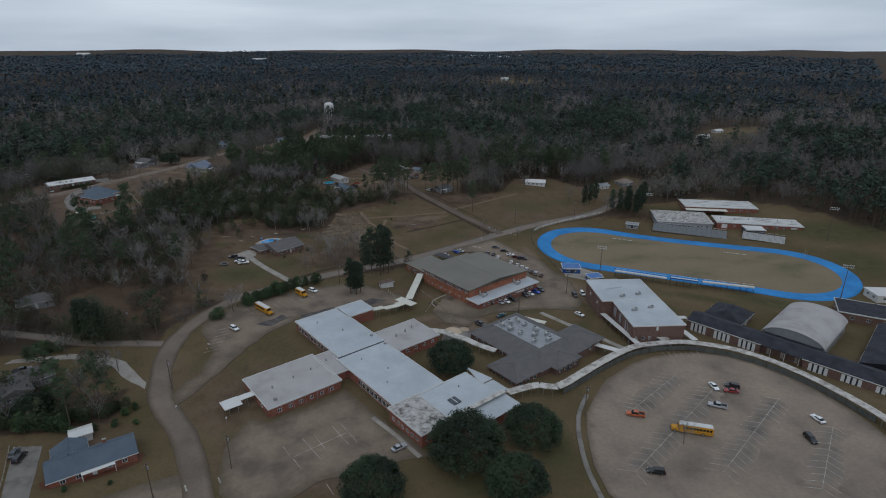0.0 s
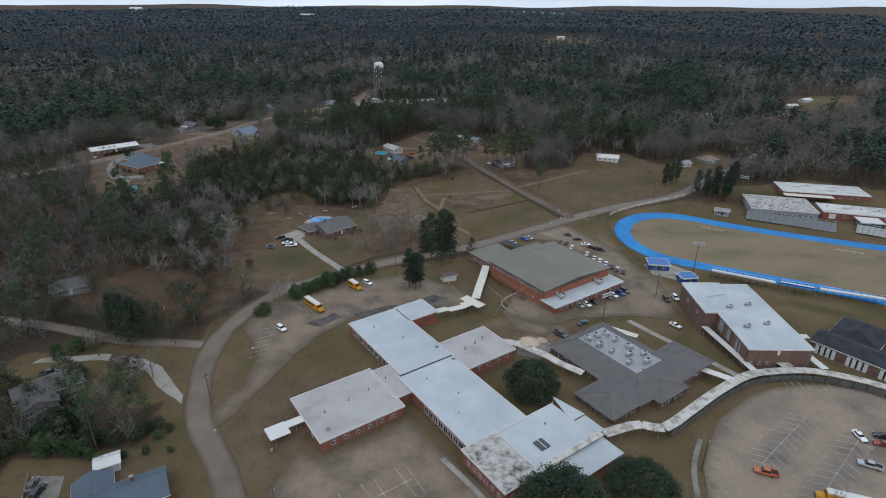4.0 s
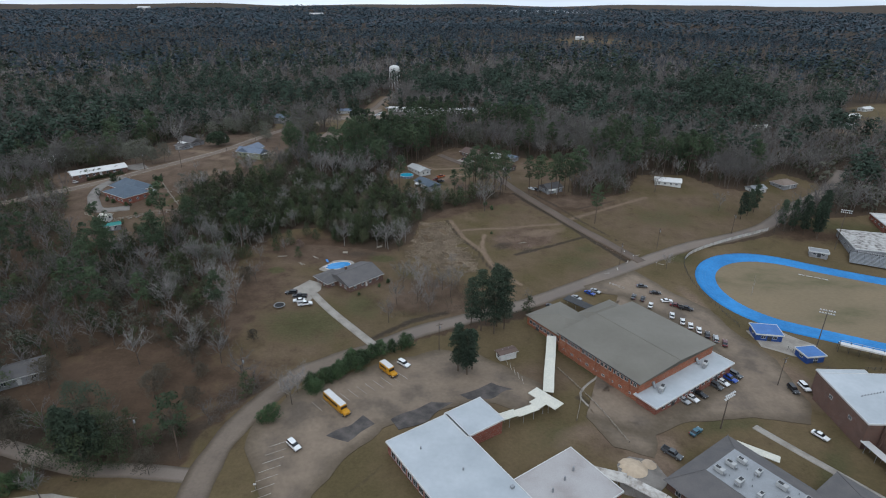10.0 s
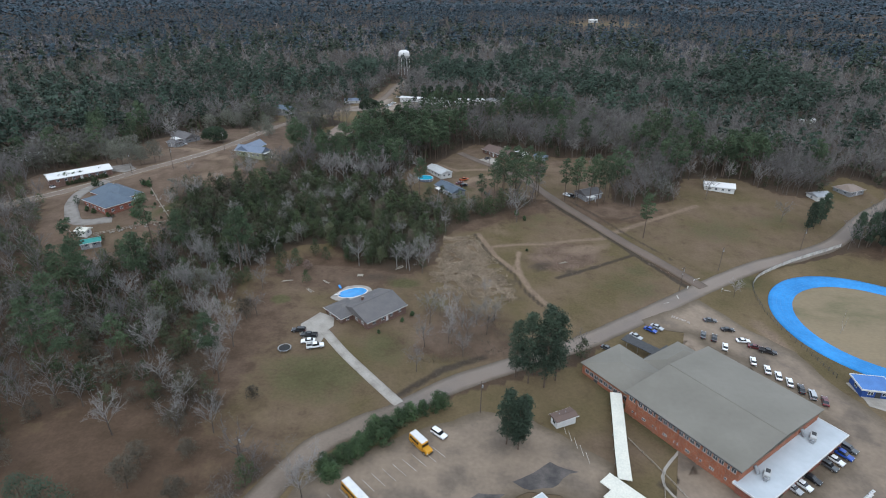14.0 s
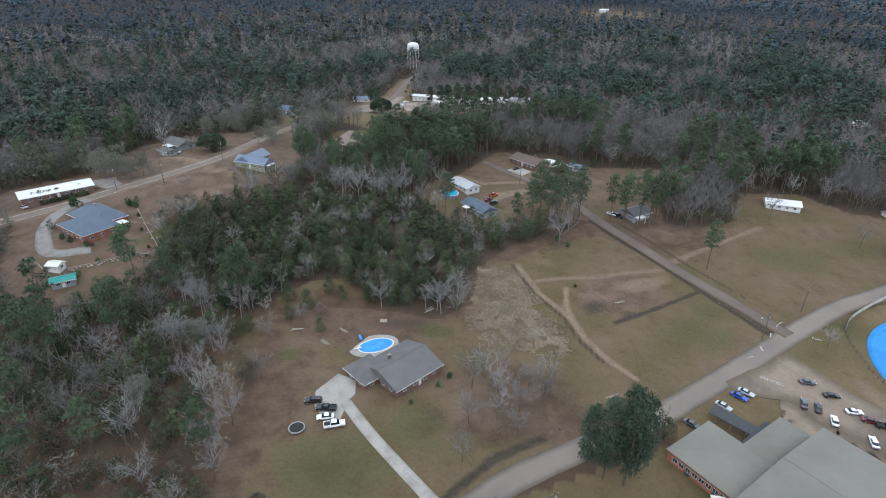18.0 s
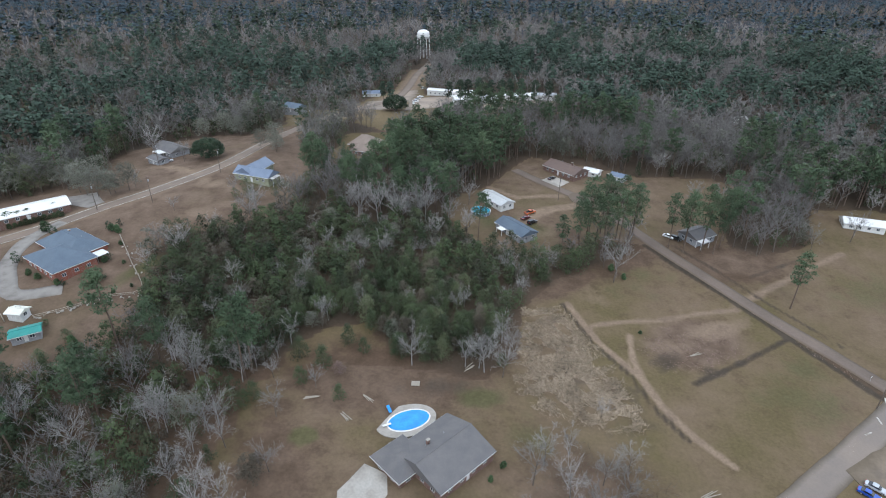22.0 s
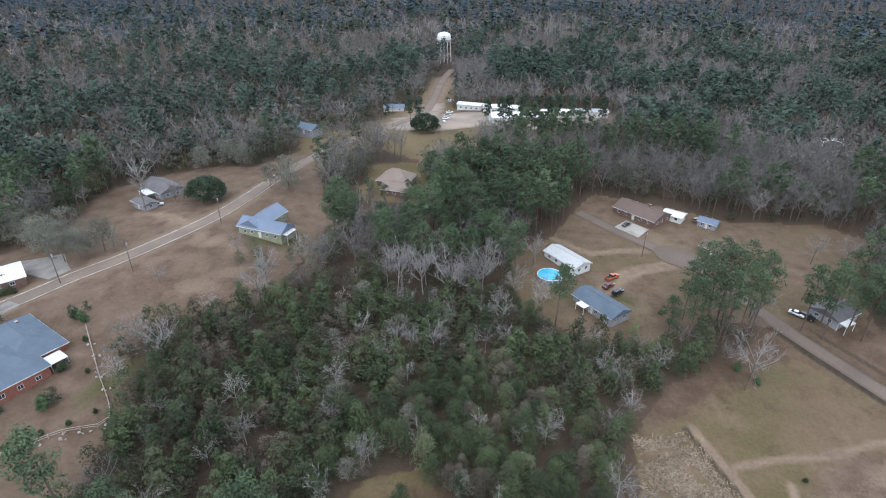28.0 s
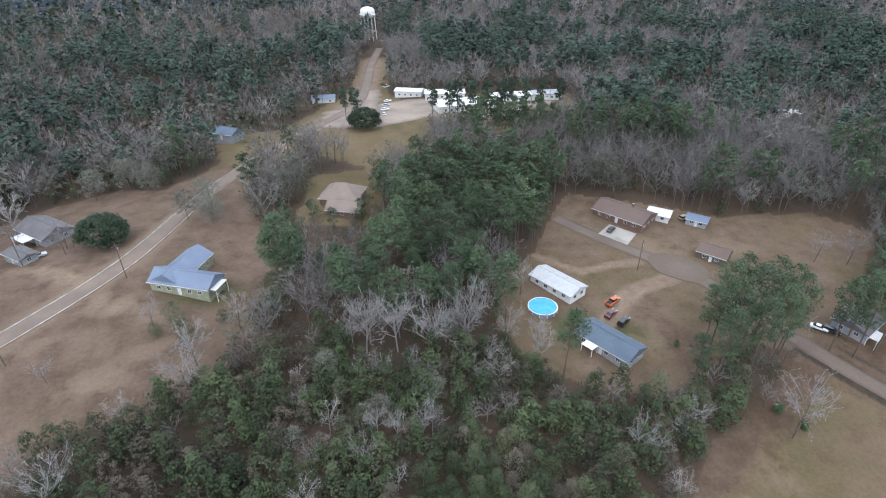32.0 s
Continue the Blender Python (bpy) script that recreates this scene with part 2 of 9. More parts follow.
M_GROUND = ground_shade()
M_ROAD = shade("worn_asphalt", (0.200, 0.162, 0.134), (0.150, 0.125, 0.108), scale=0.05, fine=2.2, third=(0.185, 0.148, 0.120), grains=0.12, rim=(0.105, 0.083, 0.058))
M_ROAD_SOUTH = shade("dirty_worn_asphalt", (0.18, 0.141, 0.108), (0.122, 0.096, 0.075), scale=0.07, fine=1.4, third=(0.155, 0.121, 0.093), grains=0.2, rim=(0.100, 0.076, 0.050))
M_ROAD_DIRT = shade("dirt_covered_lane", (0.140, 0.104, 0.080), (0.098, 0.074, 0.058), scale=0.06, fine=1.6, third=(0.124, 0.093, 0.072), grains=0.2, rim=(0.105, 0.078, 0.054))
M_ROAD_TAN = shade("sandy_worn_asphalt", (0.188, 0.139, 0.103), (0.138, 0.104, 0.079), scale=0.08, fine=1.6, third=(0.152, 0.115, 0.089), grains=0.16, rim=(0.130, 0.096, 0.068))
M_LOT = shade("old_lot_asphalt", (0.272, 0.212, 0.158), (0.140, 0.113, 0.090), scale=0.06, fine=0.9, third=(0.222, 0.174, 0.133), grains=0.24, spread=0.4, rim=(0.13, 0.10, 0.072))
M_LOT_GREY = shade("grey_lot_asphalt", (0.165, 0.140, 0.116), (0.120, 0.102, 0.086), scale=0.12, fine=1.0, third=(0.180, 0.150, 0.122), grains=0.24, rim=(0.222, 0.174, 0.133))
M_LOT_OLD = shade("dirt_worn_asphalt", (0.220, 0.168, 0.122), (0.112, 0.088, 0.067), scale=0.09, fine=0.9, third=(0.182, 0.139, 0.101), grains=0.24, rim=(0.100, 0.076, 0.050))
M_DRIVE = shade("stained_concrete_drive", (0.215, 0.195, 0.170), (0.13, 0.115, 0.10), scale=0.3, fine=3.0, third=(0.19, 0.17, 0.15), grains=0.12)
M_PATCH = shade("asphalt_patch", (0.050, 0.045, 0.043), (0.11, 0.095, 0.085), scale=0.3)
M_LINE = shade("faded_white_paint", (0.44, 0.41, 0.36), (0.22, 0.19, 0.155), scale=0.5)
M_LANE = shade("faded_lane_paint", (0.10, 0.24, 0.46), (0.06, 0.2, 0.46), scale=0.3)
M_CONCRETE = shade("weathered_concrete", (0.315, 0.288, 0.250), (0.22, 0.195, 0.165), scale=0.2, third=(0.29, 0.262, 0.226))
M_TRACK = shade("blue_track_surface", (0.028, 0.165, 0.4), (0.045, 0.245, 0.56), scale=0.08, fine=0.8, bump=0.05)
M_FIELD = shade("dormant_turf", (0.205, 0.156, 0.094), (0.095, 0.090, 0.042), scale=0.035, fine=0.7, third=(0.182, 0.140, 0.084), stretch=(0.8, 1.6, 1), spread=0.42, grains=0.2)
M_ROOF_WHITE = shade("white_roof_membrane", (0.350, 0.375, 0.392), (0.45, 0.475, 0.492), scale=0.09, fine=0.8, rough=0.55, bump=0.05, grains=0.08)
M_ROOF_STAIN = shade("stained_grey_roof", (0.39, 0.37, 0.36), (0.30, 0.272, 0.258), scale=0.14, fine=3.0, third=(0.36, 0.338, 0.326), bump=0.06, grains=0.12)
M_ROOF_PEEL = shade("peeling_white_roof", (0.47, 0.455, 0.43), (0.1, 0.088, 0.08), scale=0.55, fine=3.0, third=(0.36, 0.34, 0.315), spread=0.36)
M_ROOF_FLAKE = shade("flaking_white_roof", (0.56, 0.55, 0.53), (0.20, 0.185, 0.17), scale=0.22, fine=2.0, third=(0.52, 0.51, 0.49), spread=0.55, stretch=(0.5, 1.4, 1))
M_SCREEN = shade("dull_grey_screen", (0.105, 0.105, 0.092), (0.075, 0.076, 0.068), scale=0.3, fine=3)
M_ROOF_TAUPE = shade("taupe_metal_roof", (0.138, 0.125, 0.1), (0.174, 0.159, 0.13), scale=0.07, fine=0.8, rough=0.55, bump=0.05, grains=0.08)
M_SHINGLE_GREY = shade("grey_shingles", (0.128, 0.117, 0.113), (0.104, 0.098, 0.097), scale=0.35, fine=4.0, grains=0.16)
M_SHINGLE_BROWN = shade("brown_shingles", (0.127, 0.088, 0.071), (0.11, 0.078, 0.066), scale=0.35, fine=4.0, grains=0.16)
M_SHINGLE_DARK = shade("charcoal_shingles", (0.018, 0.019, 0.024), (0.04, 0.04, 0.05), scale=0.3, fine=3.0, grains=0.16)
M_SHINGLE_BLUE = shade("slate_blue_shingles", (0.096, 0.120, 0.148), (0.08, 0.10, 0.128), scale=0.3, fine=3.0, grains=0.16)
M_SHINGLE_TAN = shade("tan_shingles", (0.185, 0.145, 0.119), (0.22, 0.17, 0.14), scale=0.3, fine=3.0)
M_METAL_BLUE = shade("pale_blue_metal_roof", (0.11, 0.136, 0.185), (0.14, 0.168, 0.222), scale=0.2, rough=0.4, bump=0.03, grains=0.08)
M_METAL_WHITE = shade("white_sheet_metal", (0.548, 0.540, 0.525), (0.60, 0.58, 0.55), scale=0.2, fine=2, rough=0.45, bump=0.03, grains=0.08)
M_UNIT = shade("pale_unit_casing", (0.43, 0.43, 0.42), (0.36, 0.36, 0.35), scale=0.8, rough=0.5, bump=0.02, grains=0.1)
M_METAL_GREY = shade("galvanised_metal", (0.264, 0.271, 0.277), (0.30, 0.31, 0.32), scale=0.5, rough=0.45, metal=0.3, bump=0.03)
M_CANOPY = shade("cream_canopy_metal", (0.533, 0.518, 0.444), (0.60, 0.57, 0.48), scale=0.25, rough=0.5, bump=0.03)
M_WALKROOF = shade("stained_walkway_roof", (0.52, 0.50, 0.46), (0.25, 0.22, 0.19), scale=0.45, fine=2.0, third=(0.45, 0.42, 0.38))
M_BRICK_RED = brick_shade("red_brick", (0.234, 0.066, 0.037), (0.187, 0.051, 0.030), (0.234, 0.172, 0.140))
M_BRICK_ORANGE = brick_shade("orange_brick", (0.312, 0.098, 0.043), (0.257, 0.078, 0.037), (0.273, 0.195, 0.140))
M_BRICK_BROWN = brick_shade("brown_brick", (0.148, 0.078, 0.056), (0.117, 0.061, 0.045), (0.187, 0.148, 0.125))
M_SIDING_WHITE = shade("white_siding", (0.503, 0.496, 0.474), (0.58, 0.57, 0.54), scale=0.6, bump=0.03)
M_SIDING_SAGE = shade("sage_siding", (0.198, 0.198, 0.132), (0.26, 0.26, 0.175), scale=0.6, bump=0.03)
M_SIDING_GREY = shade("grey_siding", (0.218, 0.218, 0.224), (0.27, 0.27, 0.28), scale=0.6, bump=0.03)
M_TRIM = shade("white_trim_paint", (0.533, 0.525, 0.511), (0.6, 0.59, 0.57), scale=1.0, bump=0.02)
M_DARK = shade("dark_metal", (0.035, 0.035, 0.038), (0.05, 0.05, 0.05), scale=1.0, rough=0.6)
M_WOOD = shade("weathered_wood", (0.106, 0.083, 0.066), (0.10, 0.078, 0.062), scale=0.8, fine=6)
M_WOOD_PALE = shade("bleached_wood", (0.277, 0.244, 0.198), (0.30, 0.26, 0.21), scale=0.8, fine=6)
M_BLUE = shade("blue_painted_metal", (0.025, 0.07, 0.26), (0.02, 0.055, 0.2), scale=0.4, rough=0.5, bump=0.03)
M_BLUE_ROOF = shade("faded_blue_sheet", (0.065, 0.165, 0.40), (0.05, 0.13, 0.33), scale=0.4, rough=0.5, bump=0.03)
M_GREEN_ROOF = shade("green_sheet_roof", (0.035, 0.22, 0.19), (0.03, 0.17, 0.15), scale=0.5, rough=0.5)
M_POOL = shade("pool_water", (0.020, 0.180, 0.44), (0.028, 0.25, 0.55), scale=0.4, rough=0.06, bump=0.05, spec=0.5)
M_POOL_ROUND = shade("aqua_pool_water", (0.045, 0.330, 0.450), (0.03, 0.26, 0.38), scale=0.5, rough=0.06, bump=0.05, spec=0.5)
M_LAKE = shade("lake_water", (0.25, 0.28, 0.3), (0.3, 0.33, 0.35), scale=0.01, rough=0.05, bump=0.0, spec=1.0)
M_PLASTIC_BLUE = shade("blue_plastic", (0.03, 0.25, 0.65), (0.03, 0.2, 0.55), scale=1.0, rough=0.4, bump=0.02)
M_GLASS = glass_shade("window_glass")
M_CARGLASS = glass_shade("car_glass", (0.015, 0.017, 0.02))
M_PAINT = paint_shade("car_paint")
M_TYRE = shade("tyre_rubber", (0.02, 0.02, 0.02), (0.03, 0.03, 0.03), scale=3.0)
M_CHROME = shade("bright_metal", (0.6, 0.6, 0.6), (0.5, 0.5, 0.5), scale=3.0, metal=0.9, rough=0.3, bump=0.0)
M_LAMP_RED = shade("red_lens", (0.35, 0.01, 0.01), (0.3, 0.01, 0.01), scale=3.0, rough=0.2, bump=0)
M_LAMP_CLEAR = shade("clear_lens", (0.7, 0.7, 0.68), (0.6, 0.6, 0.6), scale=3.0, rough=0.15, bump=0)
M_BUS = shade("school_bus_yellow", (0.465, 0.225, 0.011), (0.55, 0.26, 0.015), scale=0.5, rough=0.4, bump=0.02)
M_BARK = shade("grey_brown_bark", (0.099, 0.079, 0.066), (0.10, 0.08, 0.066), scale=0.7, fine=5)
M_BARK_PINE = shade("pine_bark", (0.106, 0.076, 0.056), (0.10, 0.072, 0.055), scale=0.7, fine=5)
M_TWIG = shade("pale_bare_twigs", (0.16, 0.147, 0.137), (0.205, 0.186, 0.174), scale=0.05, island=0.05, per_object=0.25, bump=0, fine=0.4, tone=0.25)
M_TWIG_PALE = shade("pale_grey_limbs", (0.185, 0.172, 0.16), (0.23, 0.212, 0.198), scale=0.05, island=0.08, per_object=0.25, bump=0, fine=0.4)
M_TWIG_RED = shade("reddish_bare_twigs", (0.20, 0.135, 0.11), (0.15, 0.105, 0.085), scale=0.05, island=0.25, per_object=0.25, bump=0, fine=0.4)
M_NEEDLE_FRESH = shade("fresh_pine_needles", (0.04, 0.062, 0.031), (0.068, 0.093, 0.047), scale=0.06, island=0.05, per_object=0.25, bump=0, fine=0.4, tone=0.3)
M_NEEDLE = shade("pine_needles", (0.03, 0.047, 0.029), (0.052, 0.073, 0.044), scale=0.05, island=0.05, per_object=0.3, bump=0, fine=0.4, tone=0.34)
# pines on the ridge, shifted a little to blue to paint in thin haze
M_NEEDLE_MID = shade("ridge_pines_haze_tint", (0.028, 0.045, 0.03), (0.044, 0.063, 0.044), scale=0.05, island=0.05, bump=0, fine=0.4, tone=0.34)
# pines towards the horizon: the blue of distance haze is painted into the colour
M_NEEDLE_HAZE = shade("haze_tinted_pines", (0.032, 0.051, 0.064), (0.041, 0.062, 0.076), scale=0.008, island=0.05, bump=0, fine=0.1, tone=0.16)
M_LEAF = shade("evergreen_leaves", (0.024, 0.035, 0.014), (0.05, 0.063, 0.027), scale=0.06, island=0.05, per_object=0.35, bump=0, fine=0.5, tone=0.4)
M_OAK = shade("live_oak_leaves", (0.013, 0.021, 0.011), (0.032, 0.049, 0.024), scale=0.1, island=0.16, per_object=0.15, bump=0, fine=0.8)
M_HEDGE = shade("hedge_leaves", (0.026, 0.044, 0.017), (0.055, 0.085, 0.034), scale=0.3, island=0.18, per_object=0.3, bump=0, fine=1)
M_BUD = shade("budding_twigs", (0.1, 0.102, 0.076), (0.14, 0.136, 0.108), scale=0.05, island=0.05, per_object=0.25, bump=0, fine=0.4, tone=0.2)
M_BUD_DULL = shade("dull_budding_crowns", (0.064, 0.066, 0.048), (0.094, 0.092, 0.070), scale=0.05, island=0.05, bump=0, fine=0.4, tone=0.25)
M_OLIVE = shade("olive_leaves", (0.048, 0.058, 0.026), (0.08, 0.086, 0.044), scale=0.06, island=0.05, per_object=0.35, bump=0, fine=0.5, tone=0.35)
M_SCRUB = shade("winter_scrub", (0.064, 0.054, 0.038), (0.1, 0.083, 0.06), scale=0.06, island=0.05, per_object=0.35, bump=0, fine=0.5, tone=0.3)
# bare twigs towards the horizon, with blue haze mixed into their colour
M_TWIG_HAZE = shade("haze_tinted_twigs", (0.058, 0.066, 0.079), (0.076, 0.084, 0.097), scale=0.008, island=0.05, bump=0, fine=0.1, tone=0.16)
M_REED = shade("dead_brush", (0.36, 0.285, 0.205), (0.2, 0.155, 0.11), scale=0.1, island=0.4, bump=0)
M_MULCH = shade("russet_mulch", (0.13, 0.052, 0.030), (0.09, 0.038, 0.024), scale=0.8, fine=4)

# ---- lie of the land ----
HILLS = np.array([
    (20, 260, 0), (-13, 205, 0), (-40, 178, 1.5), (45, 185, 0), (90, 165, -1.5), (132, 169, -2.5), (180, 180, -3.5),
    (160, 235, -5), (95, 230, -3), (85, 275, -5), (55, 324, -4.5), (-5, 303, -1.5), (-44, 335, 0.5), (-6, 355, -1.5),
    (110, 375, -4), (216, 326, -7.5), (150, 370, -7), (280, 275, -7), (240, 400, -7.5), (310, 348, -5), (172, 476, 4),
    (120, 430, -1), (60, 400, -2), (-129, 437, 15), (-113, 422, 11), (-160, 465, 17), (-97, 505, 18), (-150, 380, 8)], float)
HILLS = np.vstack([HILLS, np.array([
    (-90, 330, 2), (8, 490, 7), (26, 466, 5.5), (69, 542, 6.5), (68, 655, 14), (-40, 420, 4), (-60, 600, 17),
    (-19, 960, -5), (150, 600, 8), (-90, 220, 3), (300, 520, 3), (-250, 400, 12), (-30, 540, 12), (250, 200, -5),
    (100, 800, 6), (-200, 800, 8), (-250, 600, 14), (-250, 200, 5)], float)])
HILL_WIDTH = 62.0
_k = np.exp(-((HILLS[:, None, :2] - HILLS[None, :, :2]) ** 2).sum(-1) / (2 * HILL_WIDTH ** 2))
HILL_WEIGHTS = np.linalg.solve(_k + 0.04 * np.eye(len(HILLS)), HILLS[:, 2] - 3.0)


def ground_z(x, y):
    """Height of the land; it rises slowly towards the horizon."""
    x, y = np.asarray(x, float), np.asarray(y, float)
    d = (x[..., None] - HILLS[:, 0]) ** 2 + (y[..., None] - HILLS[:, 1]) ** 2
    z = 3.0 + np.exp(-d / (2 * HILL_WIDTH ** 2)) @ HILL_WEIGHTS
    far = np.clip((y - 1000) / 4000, 0, 1)
    roll = np.clip((np.hypot(x, y - 350) - 700) / 600, 0, 1)
    z = z + 77 * far ** 2 + roll * 7 * (np.sin(x / 310 + 1) * np.cos(y / 270) + 0.6 * np.sin((x + y) / 170))
    return z


def gz(x, y):
    return float(ground_z(x, y))


def inside(poly, x, y):
    """Which of the points lie in the polygon."""
    px, py = np.array(poly, float).T
    x, y = np.asarray(x, float), np.asarray(y, float)
    res = np.zeros(x.shape, bool)
    j = len(px) - 1
    for i in range(len(px)):
        cross = ((py[i] > y) != (py[j] > y)) & (x < (px[j] - px[i]) * (y - py[i]) / (py[j] - py[i] + 1e-12) + px[i])
        res ^= cross
        j = i
    return res


def line_distance(pts, x, y):
    pts = np.array(pts, float)
    best = np.full(np.shape(x), 1e9)
    for a, b in zip(pts[:-1], pts[1:]):
        d = b - a
        s = np.clip(((x - a[0]) * d[0] + (y - a[1]) * d[1]) / (d @ d), 0, 1)
        best = np.minimum(best, np.hypot(x - a[0] - s * d[0], y - a[1] - s * d[1]))
    return best


def mesh_from(name, verts, faces, mats, index=None, smooth=False):
    me = bpy.data.meshes.new(name)
    verts, faces = np.asarray(verts, np.float32), np.asarray(faces, np.int32)
    k = faces.shape[1]
    me.vertices.add(len(verts))
    me.vertices.foreach_set("co", verts.ravel())
    me.loops.add(faces.size)
    me.loops.foreach_set("vertex_index", faces.ravel())
    me.polygons.add(len(faces))
    me.polygons.foreach_set("loop_start", np.arange(0, faces.size, k, dtype=np.int32))
    me.polygons.foreach_set("loop_total", np.full(len(faces), k, np.int32))
    for m in mats:
        me.materials.append(m)
    if index is not None:
        me.polygons.foreach_set("material_index", np.asarray(index, np.int32))
    if smooth:
        me.polygons.foreach_set("use_smooth", np.ones(len(faces), bool))
    me.update(calc_edges=True)
    return me


# ---- plan of roads, clearings and woods ----
ROAD_SCHOOL = [(-10, 120), (-12, 150), (-15, 166), (-25, 190), (-37, 209), (-42.5, 226), (-45, 242), (-44, 257), (-40, 270), (-33, 283.5),
               (-25, 294), (-6, 305.5), (10, 318), (29, 328), (50, 338), (60, 343), (95, 364), (119, 379), (150, 397),
               (180, 409), (205, 421), (238, 446), (275, 470), (310, 505)]
ROAD_BRANCH = [(-44, 248), (-62, 250.5), (-78, 252), (-108, 262), (-150, 272)]
ROAD_NORTH = [(119, 379), (109, 398), (99, 415), (88, 436), (76, 459), (68, 478), (62, 494), (51, 510), (38, 527), (28, 541)]
ROAD_HILL = [(-262, 395), (-228, 412), (-190, 436), (-163, 457), (-148, 474), (-134, 490), (-117, 519), (-104, 562), (-88, 600), (-72, 634),
             (-56, 666), (-40, 705), (-31, 760), (-24, 820), (-12, 900), (0, 990)]
FIELD = [(6, 390), (13, 421), (27, 437), (50, 448), (64, 457), (72, 462), (93, 424), (113, 377), (88, 360), (61, 346), (44, 352), (30, 365)]
CLEAR = [
    [(-48, 60), (-48, 200), (-52, 225), (-52, 262), (-37, 284), (-10, 302), (12, 314), (30, 321), (58, 332), (70, 350), (110, 374), (150, 393),
     (185, 405), (222, 418), (240, 432), (262, 432), (300, 436), (345, 400), (360, 330), (330, 250), (345, 60)],
    [(-80, 130), (-80, 196), (-45, 200), (-45, 130)],
    [(-104, 226), (-106, 244), (-75, 250), (-50, 252), (-50, 218), (-62, 214), (-75, 222)],
    [(-58, 300), (-63, 332), (-72, 356), (-70, 384), (-46, 393), (-20, 391), (-5, 387), (6, 396), (30, 365), (44, 352), (61, 346), (40, 334), (10, 320), (-10, 306), (-33, 287), (-50, 292)],
    FIELD,
    [(118, 380), (97, 420), (78, 464), (100, 476), (110, 452), (140, 462), (158, 492), (190, 490), (205, 470), (230, 466), (262, 478), (262, 460), (240, 445), (200, 420), (150, 398)],
    [(-8, 470), (-10, 490), (-2, 508), (10, 515), (28, 545), (40, 560), (72, 546), (92, 532), (128, 530), (140, 510), (112, 484), (106, 462), (80, 458), (70, 462), (52, 466), (40, 456), (20, 452), (5, 458)],
    [(-118, 442), (-109, 421), (-113, 394), (-126, 381), (-146, 384), (-158, 396), (-166, 414), (-176, 436), (-192, 454), (-208, 474), (-206, 484), (-192, 490), (-178, 498), (-172, 520), (-178, 545), (-174, 560), (-160, 574), (-139, 584), (-120, 578), (-108, 592), (-96, 600), (-86, 560), (-74, 520), (-71, 492), (-80, 472), (-96, 457), (-112, 455)],
    [(-70, 634), (-62, 690), (-44, 705), (-34, 745), (-20, 745), (-14, 712), (30, 702), (84, 694), (88, 655), (66, 628), (34, 616), (0, 618), (-14, 600), (-22, 602), (-32, 620), (-36, 650), (-48, 642)],
    [(-68, 536), (-64, 578), (-40, 584), (-34, 562), (-42, 538)],
    [(380, 620), (520, 780), (600, 760), (500, 640), (420, 600)],
    [(222, 470), (262, 500), (280, 470), (250, 455)],
    [(320, 1590), (350, 1650), (500, 1830), (620, 1810), (570, 1690), (420, 1600)],
    [(-420, 2100), (-300, 2160), (-60, 2150), (-120, 2080)],
    [(900, 1500), (1050, 1620), (1250, 1640), (1100, 1500)],
    [(-112, 572), (-104, 604), (-108, 626), (-114, 634), (-113, 648), (-96, 652), (-82, 650), (-66, 690), (-44, 745), (-36, 800), (-30, 870), (-8, 870), (-12, 800), (-16, 745), (-28, 690), (-44, 652), (-62, 616), (-80, 584), (-94, 556)],
    [(-66, 384), (-61, 400), (-52, 408), (-40, 411), (-32, 402), (-24, 390)],
    [(-62, 600), (-60, 640), (-30, 640), (-14, 600), (-20, 574), (-46, 588)],
    [(-112, 296), (-98, 306), (-80, 304), (-60, 302), (-48, 292), (-47, 274), (-62, 265), (-92, 265), (-112, 280)],
]
THICKET = [(-112, 415), (-108, 440), (-95, 462), (-80, 474), (-60, 480), (-40, 470), (-12, 475), (0, 458), (25, 452), (40, 448), (48, 438), (26, 437),
           (8, 421), (-3, 395), (-26, 394), (-53, 392), (-80, 388), (-100, 398)]
PINES = [(-54, 478), (-32, 480), (-8, 500), (5, 514), (26, 545), (22, 560), (0, 576), (-28, 550), (-40, 524), (-58, 498)]
TRACK_C, TRACK_ANGLE = (216.5, 326.0), -32.3
BRUSH = [(12, 421), (27, 423), (33, 406), (36, 394), (40, 380), (38, 366), (26, 368), (10, 374), (3, 384), (9, 404)]


def stadium(length, width, n=36, centre=TRACK_C, angle=TRACK_ANGLE):
    r, s = width / 2, (length - width) / 2
    a = radians(angle)
    pts, loop = [], []
    for side in (1, -1):
        for k in range(n):
            t = math.pi * k / (n - 1) - math.pi / 2
            loop.append((side * (s + r * math.cos(t)), side * r * math.sin(t)))
        for k in range(1, n):
            loop.append((side * (s - 2 * s * k / n), side * r))
    for px, py in loop:
        pts.append((centre[0] + px * math.cos(a) - py * math.sin(a), centre[1] + px * math.sin(a) + py * math.cos(a)))
    return pts


